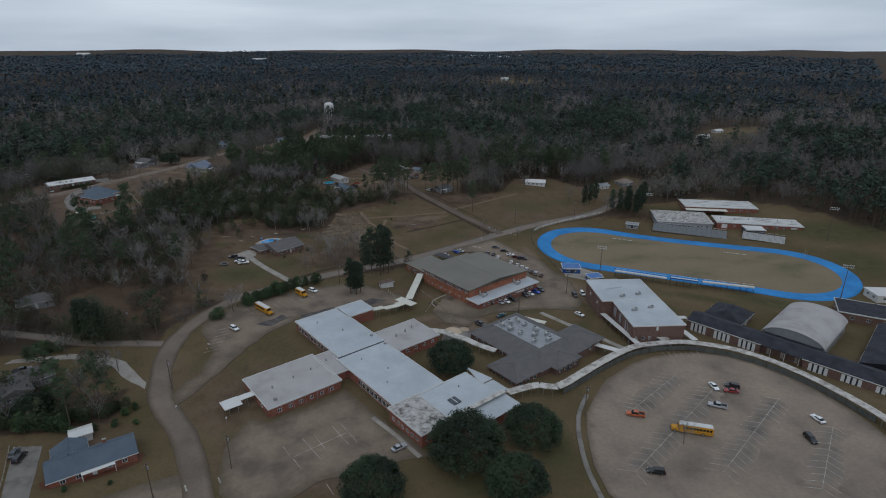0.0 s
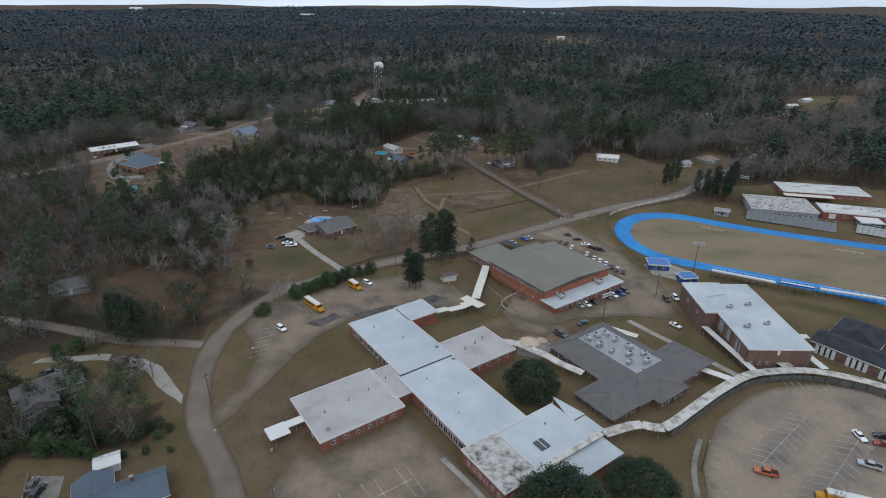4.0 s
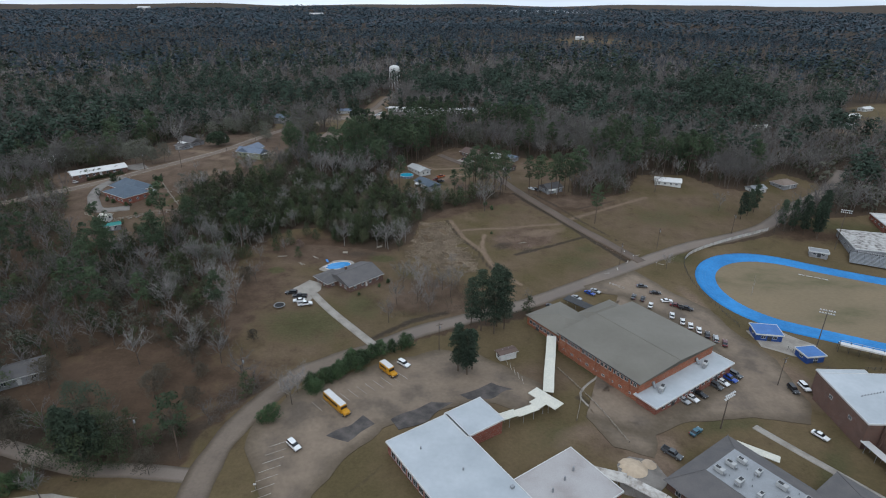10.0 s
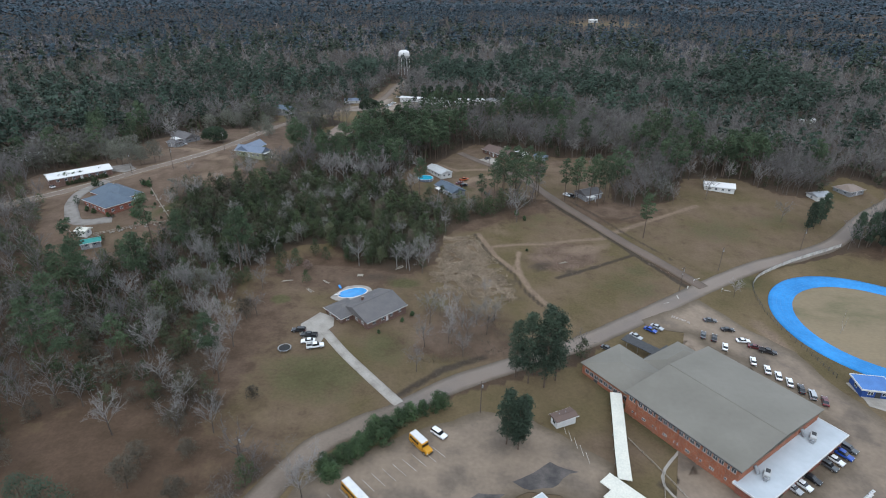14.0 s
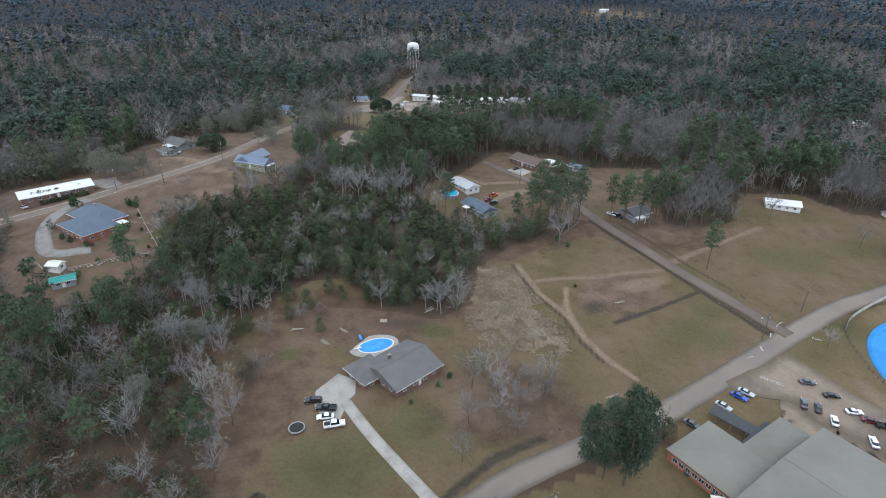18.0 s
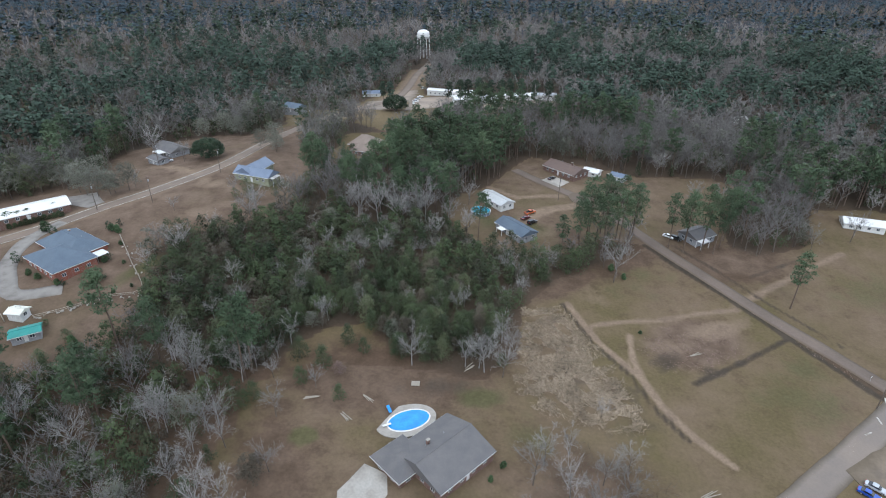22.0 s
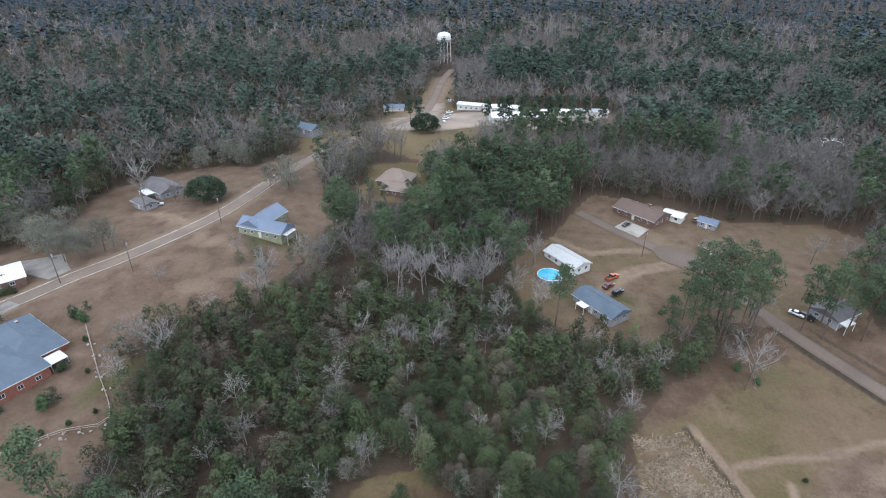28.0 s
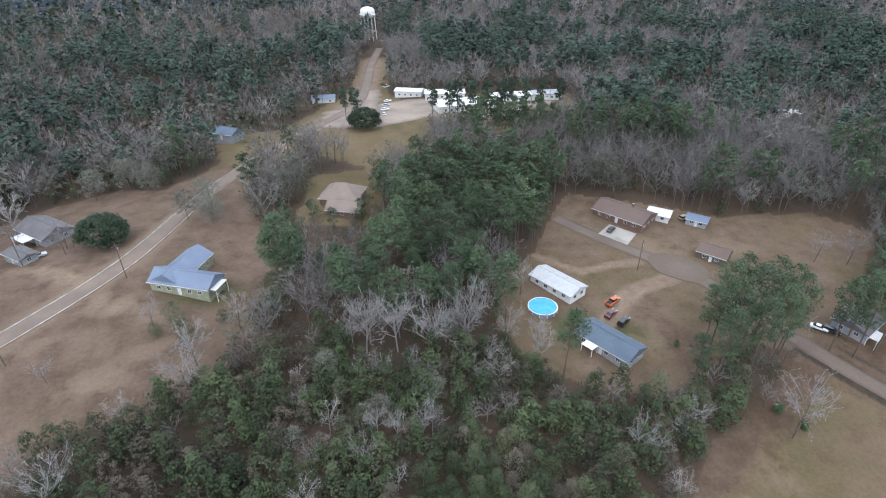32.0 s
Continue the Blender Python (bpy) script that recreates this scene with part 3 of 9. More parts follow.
def build_ground():
    def steps(a, b, lo, hi, fine, c, d):
        # closer rows over the worn field between c and d
        inner = np.r_[np.arange(a, c, fine), np.arange(c, d, fine / 2), np.arange(d, b + 0.1, fine)]
        out_hi, out_lo, v, w = [], [], b, fine
        while v < hi:
            w *= 1.16
            v += w
            out_hi.append(min(v, hi))
        v, w = a, fine
        while v > lo:
            w *= 1.16
            v -= w
            out_lo.append(max(v, lo))
        return np.r_[out_lo[::-1], inner, out_hi]
    xs = steps(-225, 300, -5600, 5600, 2.4, 0, 112)
    ys = steps(140, 640, -900, 5000, 2.4, 352, 466)
    gx, gy = np.meshgrid(xs, ys)
    gzz = ground_z(gx, gy)
    verts = np.stack([gx, gy, gzz], -1).reshape(-1, 3)
    nx, ny = len(xs), len(ys)
    i = np.arange(nx * ny).reshape(ny, nx)
    faces = np.stack([i[:-1, :-1], i[:-1, 1:], i[1:, 1:], i[1:, :-1]], -1).reshape(-1, 4)
    me = mesh_from("ground", verts, faces, [M_GROUND], smooth=True)
    x, y = gx.ravel(), gy.ravel()
    dry = np.zeros(len(x))
    for p in CLEAR:
        dry[inside(p, x, y)] = 0.75
    green, clay = np.zeros(len(x)), np.zeros(len(x))

    def spot(w, cx, cy, rx, ry, amount, turn=0.0):
        a = radians(turn)
        u, v = (x - cx) * math.cos(a) + (y - cy) * math.sin(a), -(x - cx) * math.sin(a) + (y - cy) * math.cos(a)
        w[:] = np.maximum(w, amount * np.exp(-((u / rx) ** 2 + (v / ry) ** 2)))
    # lawns that stay green, beaten clay, litter under the trees
    for s in ((14, 246, 12, 6, 0.6, 31), (48, 262, 12, 8, 0.55, 31), (60, 222, 10, 10, 0.6), (84, 214, 8, 14, 0.7, 31), (100, 268, 12, 5, 0.75, 31),
              (120, 246, 5, 22, 0.75, -40), (84, 172, 10, 20, 0.75), (60, 160, 16, 10, 0.8), (-30, 238, 5, 22, 0.5, -10), (66, 300, 6, 30, 0.7, 30),
              (72, 290, 5, 26, 0.75, 31), (-10, 185, 4, 14, 0.55, 20), (-14, 340, 14, 12, 0.5), (-35, 325, 14, 9, 0.55), (6, 366, 9, 10, 0.6), (92, 376, 16, 10, 0.55, 30), (62, 436, 16, 10, 0.35),
              (140, 385, 10, 7, 0.8, 30), (165, 402, 20, 5, 0.7, 25), (-90, 500, 14, 8, 0.85), (-117, 432, 4, 13, 0.8, -30), (62, 428, 14, 8, 0.4), (24, 476, 16, 7, 0.8, -40), (8, 480, 6, 10, 0.7), (-52, 366, 4, 3, 1.2),
              (170, 262, 7, 12, 0.7), (84, 382, 20, 12, 0.5, 30), (60, 440, 22, 9, 0.42), (150, 430, 30, 16, 0.55), (185, 440, 25, 14, 0.5), (20, 384, 8, 9, 0.4), (-6, 380, 8, 4, 0.95), (52, 432, 18, 8, 0.42, 25), (-32, 322, 20, 15, 0.8), (-12, 338, 10, 14, 0.7), (96, 392, 10, 8, 0.6), (195, 270, 26, 6, 0.75, -30), (335, 345, 40, 26, 0.85, -30), (260, 415, 50, 12, 0.7, -20), (310, 300, 26, 30, 0.8), (225, 262, 26, 10, 0.8, -35), (-22, 640, 6, 14, 0.7), (108, 268, 10, 5, 0.6)):
        spot(green, *s)
    for s in ((78, 258, 6, 4, 1.0), (20, 288, 9, 4, 0.85, 30), (76, 410, 18, 6, 0.72, 20), (58, 402, 10, 6, 0.55), (20, 412, 10, 9, 0.55, 20), (28, 388, 10, 9, 0.5), (34, 492, 13, 3, 1.0, 28), (56, 514, 16, 10, 0.62, -50), (80, 512, 16, 10, 0.55), (-130, 512, 6, 4, 0.8), (-112, 496, 7, 4, 0.75, 40),
              (-118, 500, 4, 10, 0.7), (-110, 468, 12, 6, 0.62, 20), (24, 446, 16, 5, 0.6, 15), (40, 428, 6, 10, 0.5), (-128, 480, 10, 5, 0.5, 40), (30, 470, 8, 8, 0.5), (-100, 478, 14, 5, 0.5, 30), (-140, 520, 3, 8, 0.9, 30), (98, 428, 3, 14, 0.7, -60), (16, 200, 10, 6, 0.7, 31), (-8, 205, 8, 3, 0.5),
              (420, 640, 60, 20, 0.9, 30), (60, 690, 20, 6, 0.6), (-45, 690, 8, 20, 0.8), (-30, 720, 6, 30, 0.8), (125, 305, 10, 5, 0.6), (136, 290, 9, 22, 0.75), (72, 250, 10, 7, 0.9), (56, 262, 14, 5, 0.6, 30), (128, 340, 5, 22, 0.8), (-25, 262, 8, 20, 0.5), (330, 1640, 60, 30, 1.2)):
        spot(clay, *s)
    damp, brown = np.zeros(len(x)), np.zeros(len(x))

    def streak(w, pts, half, amount):
        reach = 15 + half
        near = (x > min(p[0] for p in pts) - reach) & (x < max(p[0] for p in pts) + reach) & (y > min(p[1] for p in pts) - reach) & (y < max(p[1] for p in pts) + reach)
        d = line_distance(pts, x[near], y[near])
        w[near] = np.maximum(w[near], amount * np.exp(-(d / half) ** 2))
    for pts, half, amount in (([(29, 423), (34.6, 404), (42.6, 389), (45.3, 377), (50, 366), (56, 357)], 1.5, 0.95), ([(35, 412), (47, 414.2), (58.3, 414.6), (74, 418.6), (88.8, 420.7)], 1.7, 0.72), ([(45.7, 407), (43.2, 396), (43.6, 387), (45.3, 377)], 1.6, 0.9), ([(98, 428), (112, 436), (132, 447), (150, 456)], 2.0, 0.75),
                              ([(-137, 519), (-128, 512), (-121, 507)], 3.2, 1.0), ([(-150, 524), (-137, 519)], 4.0, 0.7), ([(22, 480), (30, 488), (40, 494), (52, 498)], 3.5, 1.0), ([(-62, 655), (-46, 695), (-33, 740), (-25, 800), (-18, 860)], 11, 0.9), ([(-84, 604), (-70, 630), (-60, 655)], 7, 0.9), ([(12, 516), (24, 505), (36, 508), (46, 508)], 2.4, 0.85), ([(-112, 500), (-104, 492), (-92, 484)], 4, 0.55), ([(-190, 436), (-163, 457), (-148, 474), (-134, 490), (-117, 519), (-104, 562)], 6.5, 0.9)):
        streak(clay, pts, half, amount)
    for pts, half, amount in (([(27, 423), (32.4, 404), (40.4, 389), (43, 376), (48, 365)], 1.1, 0.7), ([(70, 462), (80, 444), (90, 425), (99, 406), (111.5, 380)], 1.6, 0.85), ([(62, 347), (86, 361), (111, 375.5)], 1.7, 0.8), ([(58.4, 385.8), (78, 395), (100.8, 407)], 1.5, 0.75),
                              ([(73.8, 452.6), (90, 424.2), (99.9, 405.9)], 1.3, 0.8), ([(-6, 313), (8, 326), (22, 333)], 1.8, 0.8), ([(103, 440), (116, 446), (130, 452)], 1.6, 0.5), ([(82, 462), (92, 445), (101, 426), (115, 402)], 1.4, 0.6), ([(-10, 214), (-14, 226), (-9, 240), (0, 250)], 1.3, 0.42),
                              ([(-52, 262), (-46, 276), (-36, 288)], 1.6, 0.6), ([(-64, 640), (-52, 668)], 2, 0.4), ([(61, 279), (72, 262), (74, 256)], 2.0, 0.7)):
        streak(damp, pts, half, amount)
    for s in ((54, 395, 8, 5, 0.66, 15), (65, 391, 6, 3, 0.6), (36, 378, 14, 20, 0.4), (-18, 384, 16, 6, 0.5), (20, 390, 10, 20, 0.45)):
        spot(damp, *s)
    for s in ((-100, 472, 30, 14, 1.0, 30), (-130, 505, 50, 30, 1.0, 40), (-150, 545, 40, 30, 0.8), (66, 404, 26, 14, 0.9, 15), (104, 450, 20, 14, 0.8), (-190, 520, 40, 50, 0.6), (-30, 345, 30, 16, 0.45), (10, 345, 26, 12, 0.8, 30), (-15, 215, 40, 30, 0.6), (40, 285, 40, 16, 0.6, 30), (10, 175, 40, 22, 0.7), (-45, 190, 22, 20, 0.5),
              (110, 310, 20, 40, 0.7), (60, 500, 34, 30, 0.6), (-128, 402, 22, 14, 0.7), (20, 460, 14, 10, 0.6), (70, 260, 20, 10, 0.8)):
        spot(brown, *s)
    for k, w in ((7, 0.72), (6, 0.55), (5, 0.46), (4, 0.42), (3, 0.45)):
        q = inside(CLEAR[k], x, y)
        brown[q] = np.maximum(brown[q], w)
    litter = np.zeros(len(x))
    for s in ((-96, 468, 20, 9, 0.8), (-34, 388, 30, 14, 0.85), (-58, 350, 12, 22, 0.75), (100, 450, 22, 14, 0.9), (16, 338, 22, 6, 0.8), (24, 296, 9, 6, 0.7), (38, 468, 6, 14, 0.8),
              (228, 415, 20, 10, 0.9), (-120, 470, 10, 8, 0.5), (-200, 540, 20, 20, 0.5), (-82, 286, 34, 22, 1.0), (30, 434, 18, 5, 0.85, 29), (60, 450, 18, 5, 0.85, 29), (-60, 340, 8, 40, 0.8), (16, 350, 16, 12, 0.6)):
        spot(litter, *s)
    dry = np.clip(dry - litter, 0, 1)
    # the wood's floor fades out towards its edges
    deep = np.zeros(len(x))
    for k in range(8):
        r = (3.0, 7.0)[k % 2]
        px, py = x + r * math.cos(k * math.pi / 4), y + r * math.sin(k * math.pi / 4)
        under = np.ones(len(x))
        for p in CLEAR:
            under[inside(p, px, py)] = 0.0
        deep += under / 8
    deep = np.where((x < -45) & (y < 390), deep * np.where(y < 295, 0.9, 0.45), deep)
    att = me.color_attributes.new("cover", "FLOAT_COLOR", "POINT")
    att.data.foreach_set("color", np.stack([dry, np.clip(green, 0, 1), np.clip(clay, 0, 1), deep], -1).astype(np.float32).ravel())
    soil = me.color_attributes.new("soil", "FLOAT_COLOR", "POINT")
    soil.data.foreach_set("color", np.stack([np.clip(damp, 0, 1), np.clip(brown, 0, 1), 0 * x, np.ones(len(x))], -1).astype(np.float32).ravel())
    return tagged(new("ground", me), "dry winter grass and brown leaf litter over rolling land", "ground", kind="structure")


ground = build_ground()


def drape(name, poly, mat, lift, label, category, cell=3.0, ragged=0.0, fringe=5.0, seed=1):
    """A sheet with the outline poly that follows the land, with a shallow edge down into it."""
    pts = []
    n = len(poly)
    for k in range(n):
        a, b = Vector(poly[k]), Vector(poly[(k + 1) % n])
        m = max(1, int((b - a).length / cell))
        for s in range(m):
            pts.append(a.lerp(b, s / m))
    if ragged:
        pts = [p + Vector((noise.noise((p.x * 0.13, p.y * 0.13, seed)), noise.noise((p.x * 0.13, p.y * 0.13, seed + 9)))) * ragged for p in pts]
    bm = bmesh.new()
    ring = [bm.verts.new((p.x, p.y, 0)) for p in pts]
    face = bm.faces.new(ring)
    bmesh.ops.triangulate(bm, faces=[face])
    lo, hi = Vector((min(p.x for p in pts), min(p.y for p in pts))), Vector((max(p.x for p in pts), max(p.y for p in pts)))
    for axis, (a, b) in enumerate(((lo.x, hi.x), (lo.y, hi.y))):
        for v in np.arange(a + cell, b, cell):
            no = (1, 0, 0) if axis == 0 else (0, 1, 0)
            co = (v, 0, 0) if axis == 0 else (0, v, 0)
            bmesh.ops.bisect_plane(bm, geom=bm.faces[:] + bm.edges[:] + bm.verts[:], plane_co=co, plane_no=no)
    bmesh.ops.recalc_face_normals(bm, faces=bm.faces[:])
    if bm.faces and sum(f.normal.z for f in bm.faces) < 0:
        bmesh.ops.reverse_faces(bm, faces=bm.faces[:])
    co = np.array([(v.co.x, v.co.y) for v in bm.verts])
    zz = ground_z(co[:, 0], co[:, 1]) + lift
    for v, z in zip(bm.verts, zz):
        v.co.z = z
    edge = [e for e in bm.edges if len(e.link_faces) == 1]
    ext = bmesh.ops.extrude_edge_only(bm, edges=edge)["geom"]
    for v in ext:
        if isinstance(v, bmesh.types.BMVert):
            v.co.z -= lift + 0.15
    me = bpy.data.meshes.new(name)
    bm.to_mesh(me)
    bm.free()
    me.materials.append(mat)
    co = np.array([v.co[:2] for v in me.vertices])
    rim_weight(me, line_distance([(p.x, p.y) for p in pts + pts[:1]], co[:, 0], co[:, 1]) / fringe)
    return tagged(new(name, me), label, category, kind="structure")


def rim_weight(me, w):
    """How far a place lies from the sheet's edge, for the dirt that creeps over it."""
    me.attributes.new("rim", "FLOAT", "POINT").data.foreach_set("value", np.clip(w, 0, 1).astype(np.float32))


def smooth_line(pts, step=3.0):
    """Points along a soft curve through the given ones."""
    pts = [Vector(p) for p in pts]
    out = []
    for i in range(len(pts) - 1):
        p0, p1, p2, p3 = pts[max(i - 1, 0)], pts[i], pts[i + 1], pts[min(i + 2, len(pts) - 1)]
        m = max(2, int((p2 - p1).length / step))
        for k in range(m):
            t = k / m
            out.append(0.5 * ((2 * p1) + (p2 - p0) * t + (2 * p0 - 5 * p1 + 4 * p2 - p3) * t * t + (3 * p1 - p0 - 3 * p2 + p3) * t ** 3))
    return out + [pts[-1]]


def ribbon(name, pts, width, mat, lift, label, category, across=4, kind="structure", parent=None, thick=0.15, ragged=0.0):
    line = smooth_line(pts)
    rows = []
    for i, p in enumerate(line):
        d = (line[min(i + 1, len(line) - 1)] - line[max(i - 1, 0)]).normalized()
        s = Vector((d.y, -d.x))
        wob = 1 + ragged * noise.noise((p.x * 0.1, p.y * 0.1, 3))
        rows.append([p + s * width * wob * (k / across - 0.5) for k in range(across + 1)])
    xy = np.array([[(q.x, q.y) for q in r] for r in rows])
    z = ground_z(xy[..., 0], xy[..., 1]) + lift
    top = np.dstack([xy, z])
    m, k = top.shape[:2]
    low_l, low_r = top[:, 0].copy(), top[:, -1].copy()
    low_l[:, 2] -= lift + thick
    low_r[:, 2] -= lift + thick
    full = np.concatenate([low_l[:, None], top, low_r[:, None]], 1)
    idx = np.arange(m * (k + 2)).reshape(m, k + 2)
    faces = np.stack([idx[:-1, :-1], idx[1:, :-1], idx[1:, 1:], idx[:-1, 1:]], -1).reshape(-1, 4)
    me = mesh_from(name, full.reshape(-1, 3), faces[:, ::-1], [mat])
    side = np.abs(np.arange(k + 2) - (k + 1) / 2)
    rim_weight(me, np.tile(np.clip((k / 2 - 0.5 - side) * 0.9 + 0.12, 0, 1), m))
    return tagged(new(name, me), label, category, kind=kind)


ribbon("road_school", ROAD_SCHOOL[:12], 7.6, M_ROAD_SOUTH, 0.10, "worn brown asphalt road with dirt over its edges", "road", ragged=0.22)
ribbon("road", ROAD_SCHOOL[11:], 7.6, M_ROAD, 0.10, "worn grey-brown asphalt road past the gymnasium", "road", ragged=0.1)
ribbon("road_branch", ROAD_BRANCH, 5.0, M_ROAD, 0.07, "narrow worn asphalt side road", "road", ragged=0.1)
ribbon("road_north", ROAD_NORTH, 6.0, M_ROAD_DIRT, 0.13, "brown dirt-covered lane between dry fields", "road", ragged=0.12)
for off in (-2.9, 2.9):
    edge_line = []
    for i in range(1, 8):
        p, q = Vector(ROAD_HILL[i]), Vector(ROAD_HILL[i + 1])
        d = (q - p).normalized()
        edge_line.append((p.x + d.y * off, p.y - d.x * off))
    ribbon("road_edge_line", edge_line, 0.24, M_LINE, 0.125, "thin white edge line on the ridge road", "road line", across=1, thick=0.01)
ribbon("road_hill", ROAD_HILL, 7.0, M_ROAD_TAN, 0.10, "worn asphalt road along the wooded ridge", "road", ragged=0.05)
turning = stadium(20, 15, 12, (58, 503), -50)
drape("road_turning", turning, M_ROAD_DIRT, 0.17, "wide brown dirt-covered turning place at the end of a lane", "road", ragged=1.2)
BUS_LOT = [(-37, 258), (-36, 268), (-29, 280), (-18, 289), (0, 298), (18, 306), (32, 303), (44, 292), (50, 286), (48, 276), (40, 272), (27, 277.5), (0, 265), (-12, 250), (-23, 224), (-32, 206), (-36, 212), (-29, 226), (-28, 240)]
drape("lot_bus", BUS_LOT, M_LOT_OLD, 0.14, "worn brown asphalt bus lot with faded lines", "parking lot", ragged=1.6)
SOUTH_LOT = [(-7, 196), (-1, 194), (22, 208), (38, 186), (47, 173), (15, 166), (8, 160), (-4, 158), (-10, 166), (-12, 186)]
drape("lot_south", SOUTH_LOT, M_LOT_OLD, 0.14, "worn brown asphalt parking lot with faded white lines", "parking lot", ragged=1.6, seed=4)
OVAL = [(92, 152), (92.5, 163), (96, 177), (100, 187), (106.6, 196), (115, 206), (130.6, 216.5), (141, 220.5), (152, 222), (162, 221), (171, 217), (178, 210), (183, 202),
        (187, 192), (189, 176), (187, 158), (180, 140), (165, 126), (145, 119), (122, 120), (104, 130)]
drape("lot_oval", OVAL, M_LOT, 0.14, "large brown asphalt parking oval with faded line rows", "parking lot", fringe=2.0, seed=7)
GYM_LOT = [(60, 270), (64, 257), (74, 253), (78, 262), (92, 268), (112, 270), (128, 266), (134, 276), (138, 300), (133, 318), (131, 336), (121, 352), (112, 370),
           (98, 362), (84, 356), (84, 350), (100, 347), (102, 340), (108, 334), (118, 318), (120, 300), (114, 288), (84, 268), (76, 262)]
drape("lot_gym", GYM_LOT, M_LOT_OLD, 0.145, "worn brown asphalt lot round the gymnasium", "parking lot", ragged=1.2, seed=12)
for poly, sd in (([(140, 208), (146, 203), (120, 184), (114, 190)], 3), ([(148, 199), (154, 193), (106, 156), (100, 162)], 6), ([(166, 190), (172, 184), (132, 153), (126, 159)], 9), ([(172, 173), (178, 167), (153, 143), (147, 149)], 11), ([(131, 172), (136, 170), (133, 164), (127, 166)], 13)):
    drape("lot_band", poly, M_LOT_GREY, 0.155, "greyer worn band of asphalt under a row of parking bays", "parking lot", cell=2.5, ragged=3.0, fringe=3.0, seed=sd)
drape("lot_shop", [(-32, 640), (-28, 700), (-10, 706), (72, 690), (74, 664), (30, 642), (-2, 655)], M_LOT, 0.14, "worn asphalt lot before the white buildings", "parking lot", ragged=1.5, seed=15)
drape("lot_sandy", [(-62, 650), (-60, 690), (-40, 700), (-34, 745), (-22, 745), (-26, 700), (-36, 655), (-48, 640)], M_LOT, 0.06, "pale sandy clearing beside the road", "ground", ragged=3, seed=15)
drape("driveway_pool_house", [(-41.5, 350), (-36, 357.5), (-30.5, 354.5), (-30, 349), (-32, 346), (-33.5, 338.5), (-38, 339), (-41, 344)], M_CONCRETE, 0.13, "pale concrete parking pad beside the brick house", "driveway", ragged=0.4)
ribbon("driveway_lane", [(-32.5, 345.5), (-25, 334), (-16, 322), (-6, 309)], 3.4, M_CONCRETE, 0.17, "pale concrete driveway down to the road", "driveway")
ribbon("driveway_brick_house", [(-158, 461), (-163, 450), (-163, 438), (-158, 426), (-150, 416), (-137, 419.5)], 5.6, M_DRIVE, 0.13, "pale concrete drive that curves round the brick house", "driveway", ragged=0.2)
drape("driveway_long_house", [(-176, 486), (-160, 490), (-151, 478), (-155, 473), (-166, 478)], M_DRIVE, 0.16, "pale concrete drive of the white-roofed house", "driveway", ragged=0.6)
drape("driveway_west", [(-99, 238), (-98, 241), (-78, 243.6), (-66, 241), (-58, 236.5), (-46, 221), (-45, 217), (-51, 221.5), (-62, 234), (-78, 240)], M_CONCRETE, 0.12, "pale concrete drive among bushes", "driveway", ragged=0.8)
drape("driveway_south_house", [(-71, 190), (-63.5, 190), (-53.5, 160), (-59.5, 160)], M_DRIVE, 0.12, "pale concrete drive beside the brick house", "driveway", ragged=0.3)
drape("driveway_brown_house", [(40, 528), (47, 534), (54, 526), (47, 519)], M_CONCRETE, 0.2, "pale concrete apron before the brown-roofed house", "driveway", ragged=0.4)
ribbon("pavement_library", [(110, 266), (116, 256), (126, 240), (133, 228)], 2.6, M_CONCRETE, 0.1, "straight concrete footpath over the lawn", "path")
ribbon("pavement_oval", [(89.5, 150), (90.3, 163), (93.8, 178), (98, 188), (104.5, 197.5)], 1.5, M_DRIVE, 0.2, "concrete pavement along the parking oval", "pavement")
ribbon("pavement_south", [(31, 192), (38, 182), (44, 172)], 1.6, M_CONCRETE, 0.2, "concrete footpath beside the brick block", "path")
for poly, sd in (([(2, 268), (14, 276), (20, 276), (12, 268), (4, 264)], 2), ([(22, 280), (34, 286), (40, 282), (28, 277)], 5), ([(-16, 262), (-6, 270), (-2, 267), (-10, 259)], 8)):
    drape("asphalt_patch", poly, M_PATCH, 0.17, "dark newer asphalt patch in the bus lot", "road patch", cell=2.0, ragged=2.2, seed=sd)

# running track, turf and infield
drape("track_field", stadium(158, 64), M_FIELD, 0.10, "tan dormant turf with greener streaks inside the track", "sports field", cell=4)


def ring_sheet(name, outer, inner, mat, lift, label, category):
    o, i = np.array(outer), np.array(inner)
    rows = [o + (i - o) * k / 4 for k in range(5)]
    xy = np.stack(rows, 1)
    z = ground_z(xy[..., 0], xy[..., 1]) + lift
    v = np.dstack([xy, z])
    skirt = v[:, :1].copy()
    skirt[..., 2] -= lift + 0.1
    v = np.concatenate([skirt, v], 1)
    m, k = v.shape[:2]
    idx = np.arange(m * k).reshape(m, k)
    nxt = np.roll(idx, -1, 0)
    faces = np.stack([idx[:, :-1], nxt[:, :-1], nxt[:, 1:], idx[:, 1:]], -1).reshape(-1, 4)
    return tagged(new(name, mesh_from(name, v.reshape(-1, 3), faces, [mat])), label, category, kind="structure")


ring_sheet("track_running", stadium(174, 80), stadium(156.5, 62.5), M_TRACK, 0.16, "bright blue rubber running track", "running track")
for k in range(1, 6):
    a, w = 0.25 + 17.5 * k / 6, 0.16
    ring_sheet("track_lane_line", stadium(174 - a, 80 - a), stadium(174 - a - w, 80 - a - w), M_LANE, 0.185, "thin pale lane line on the blue track", "lane line")

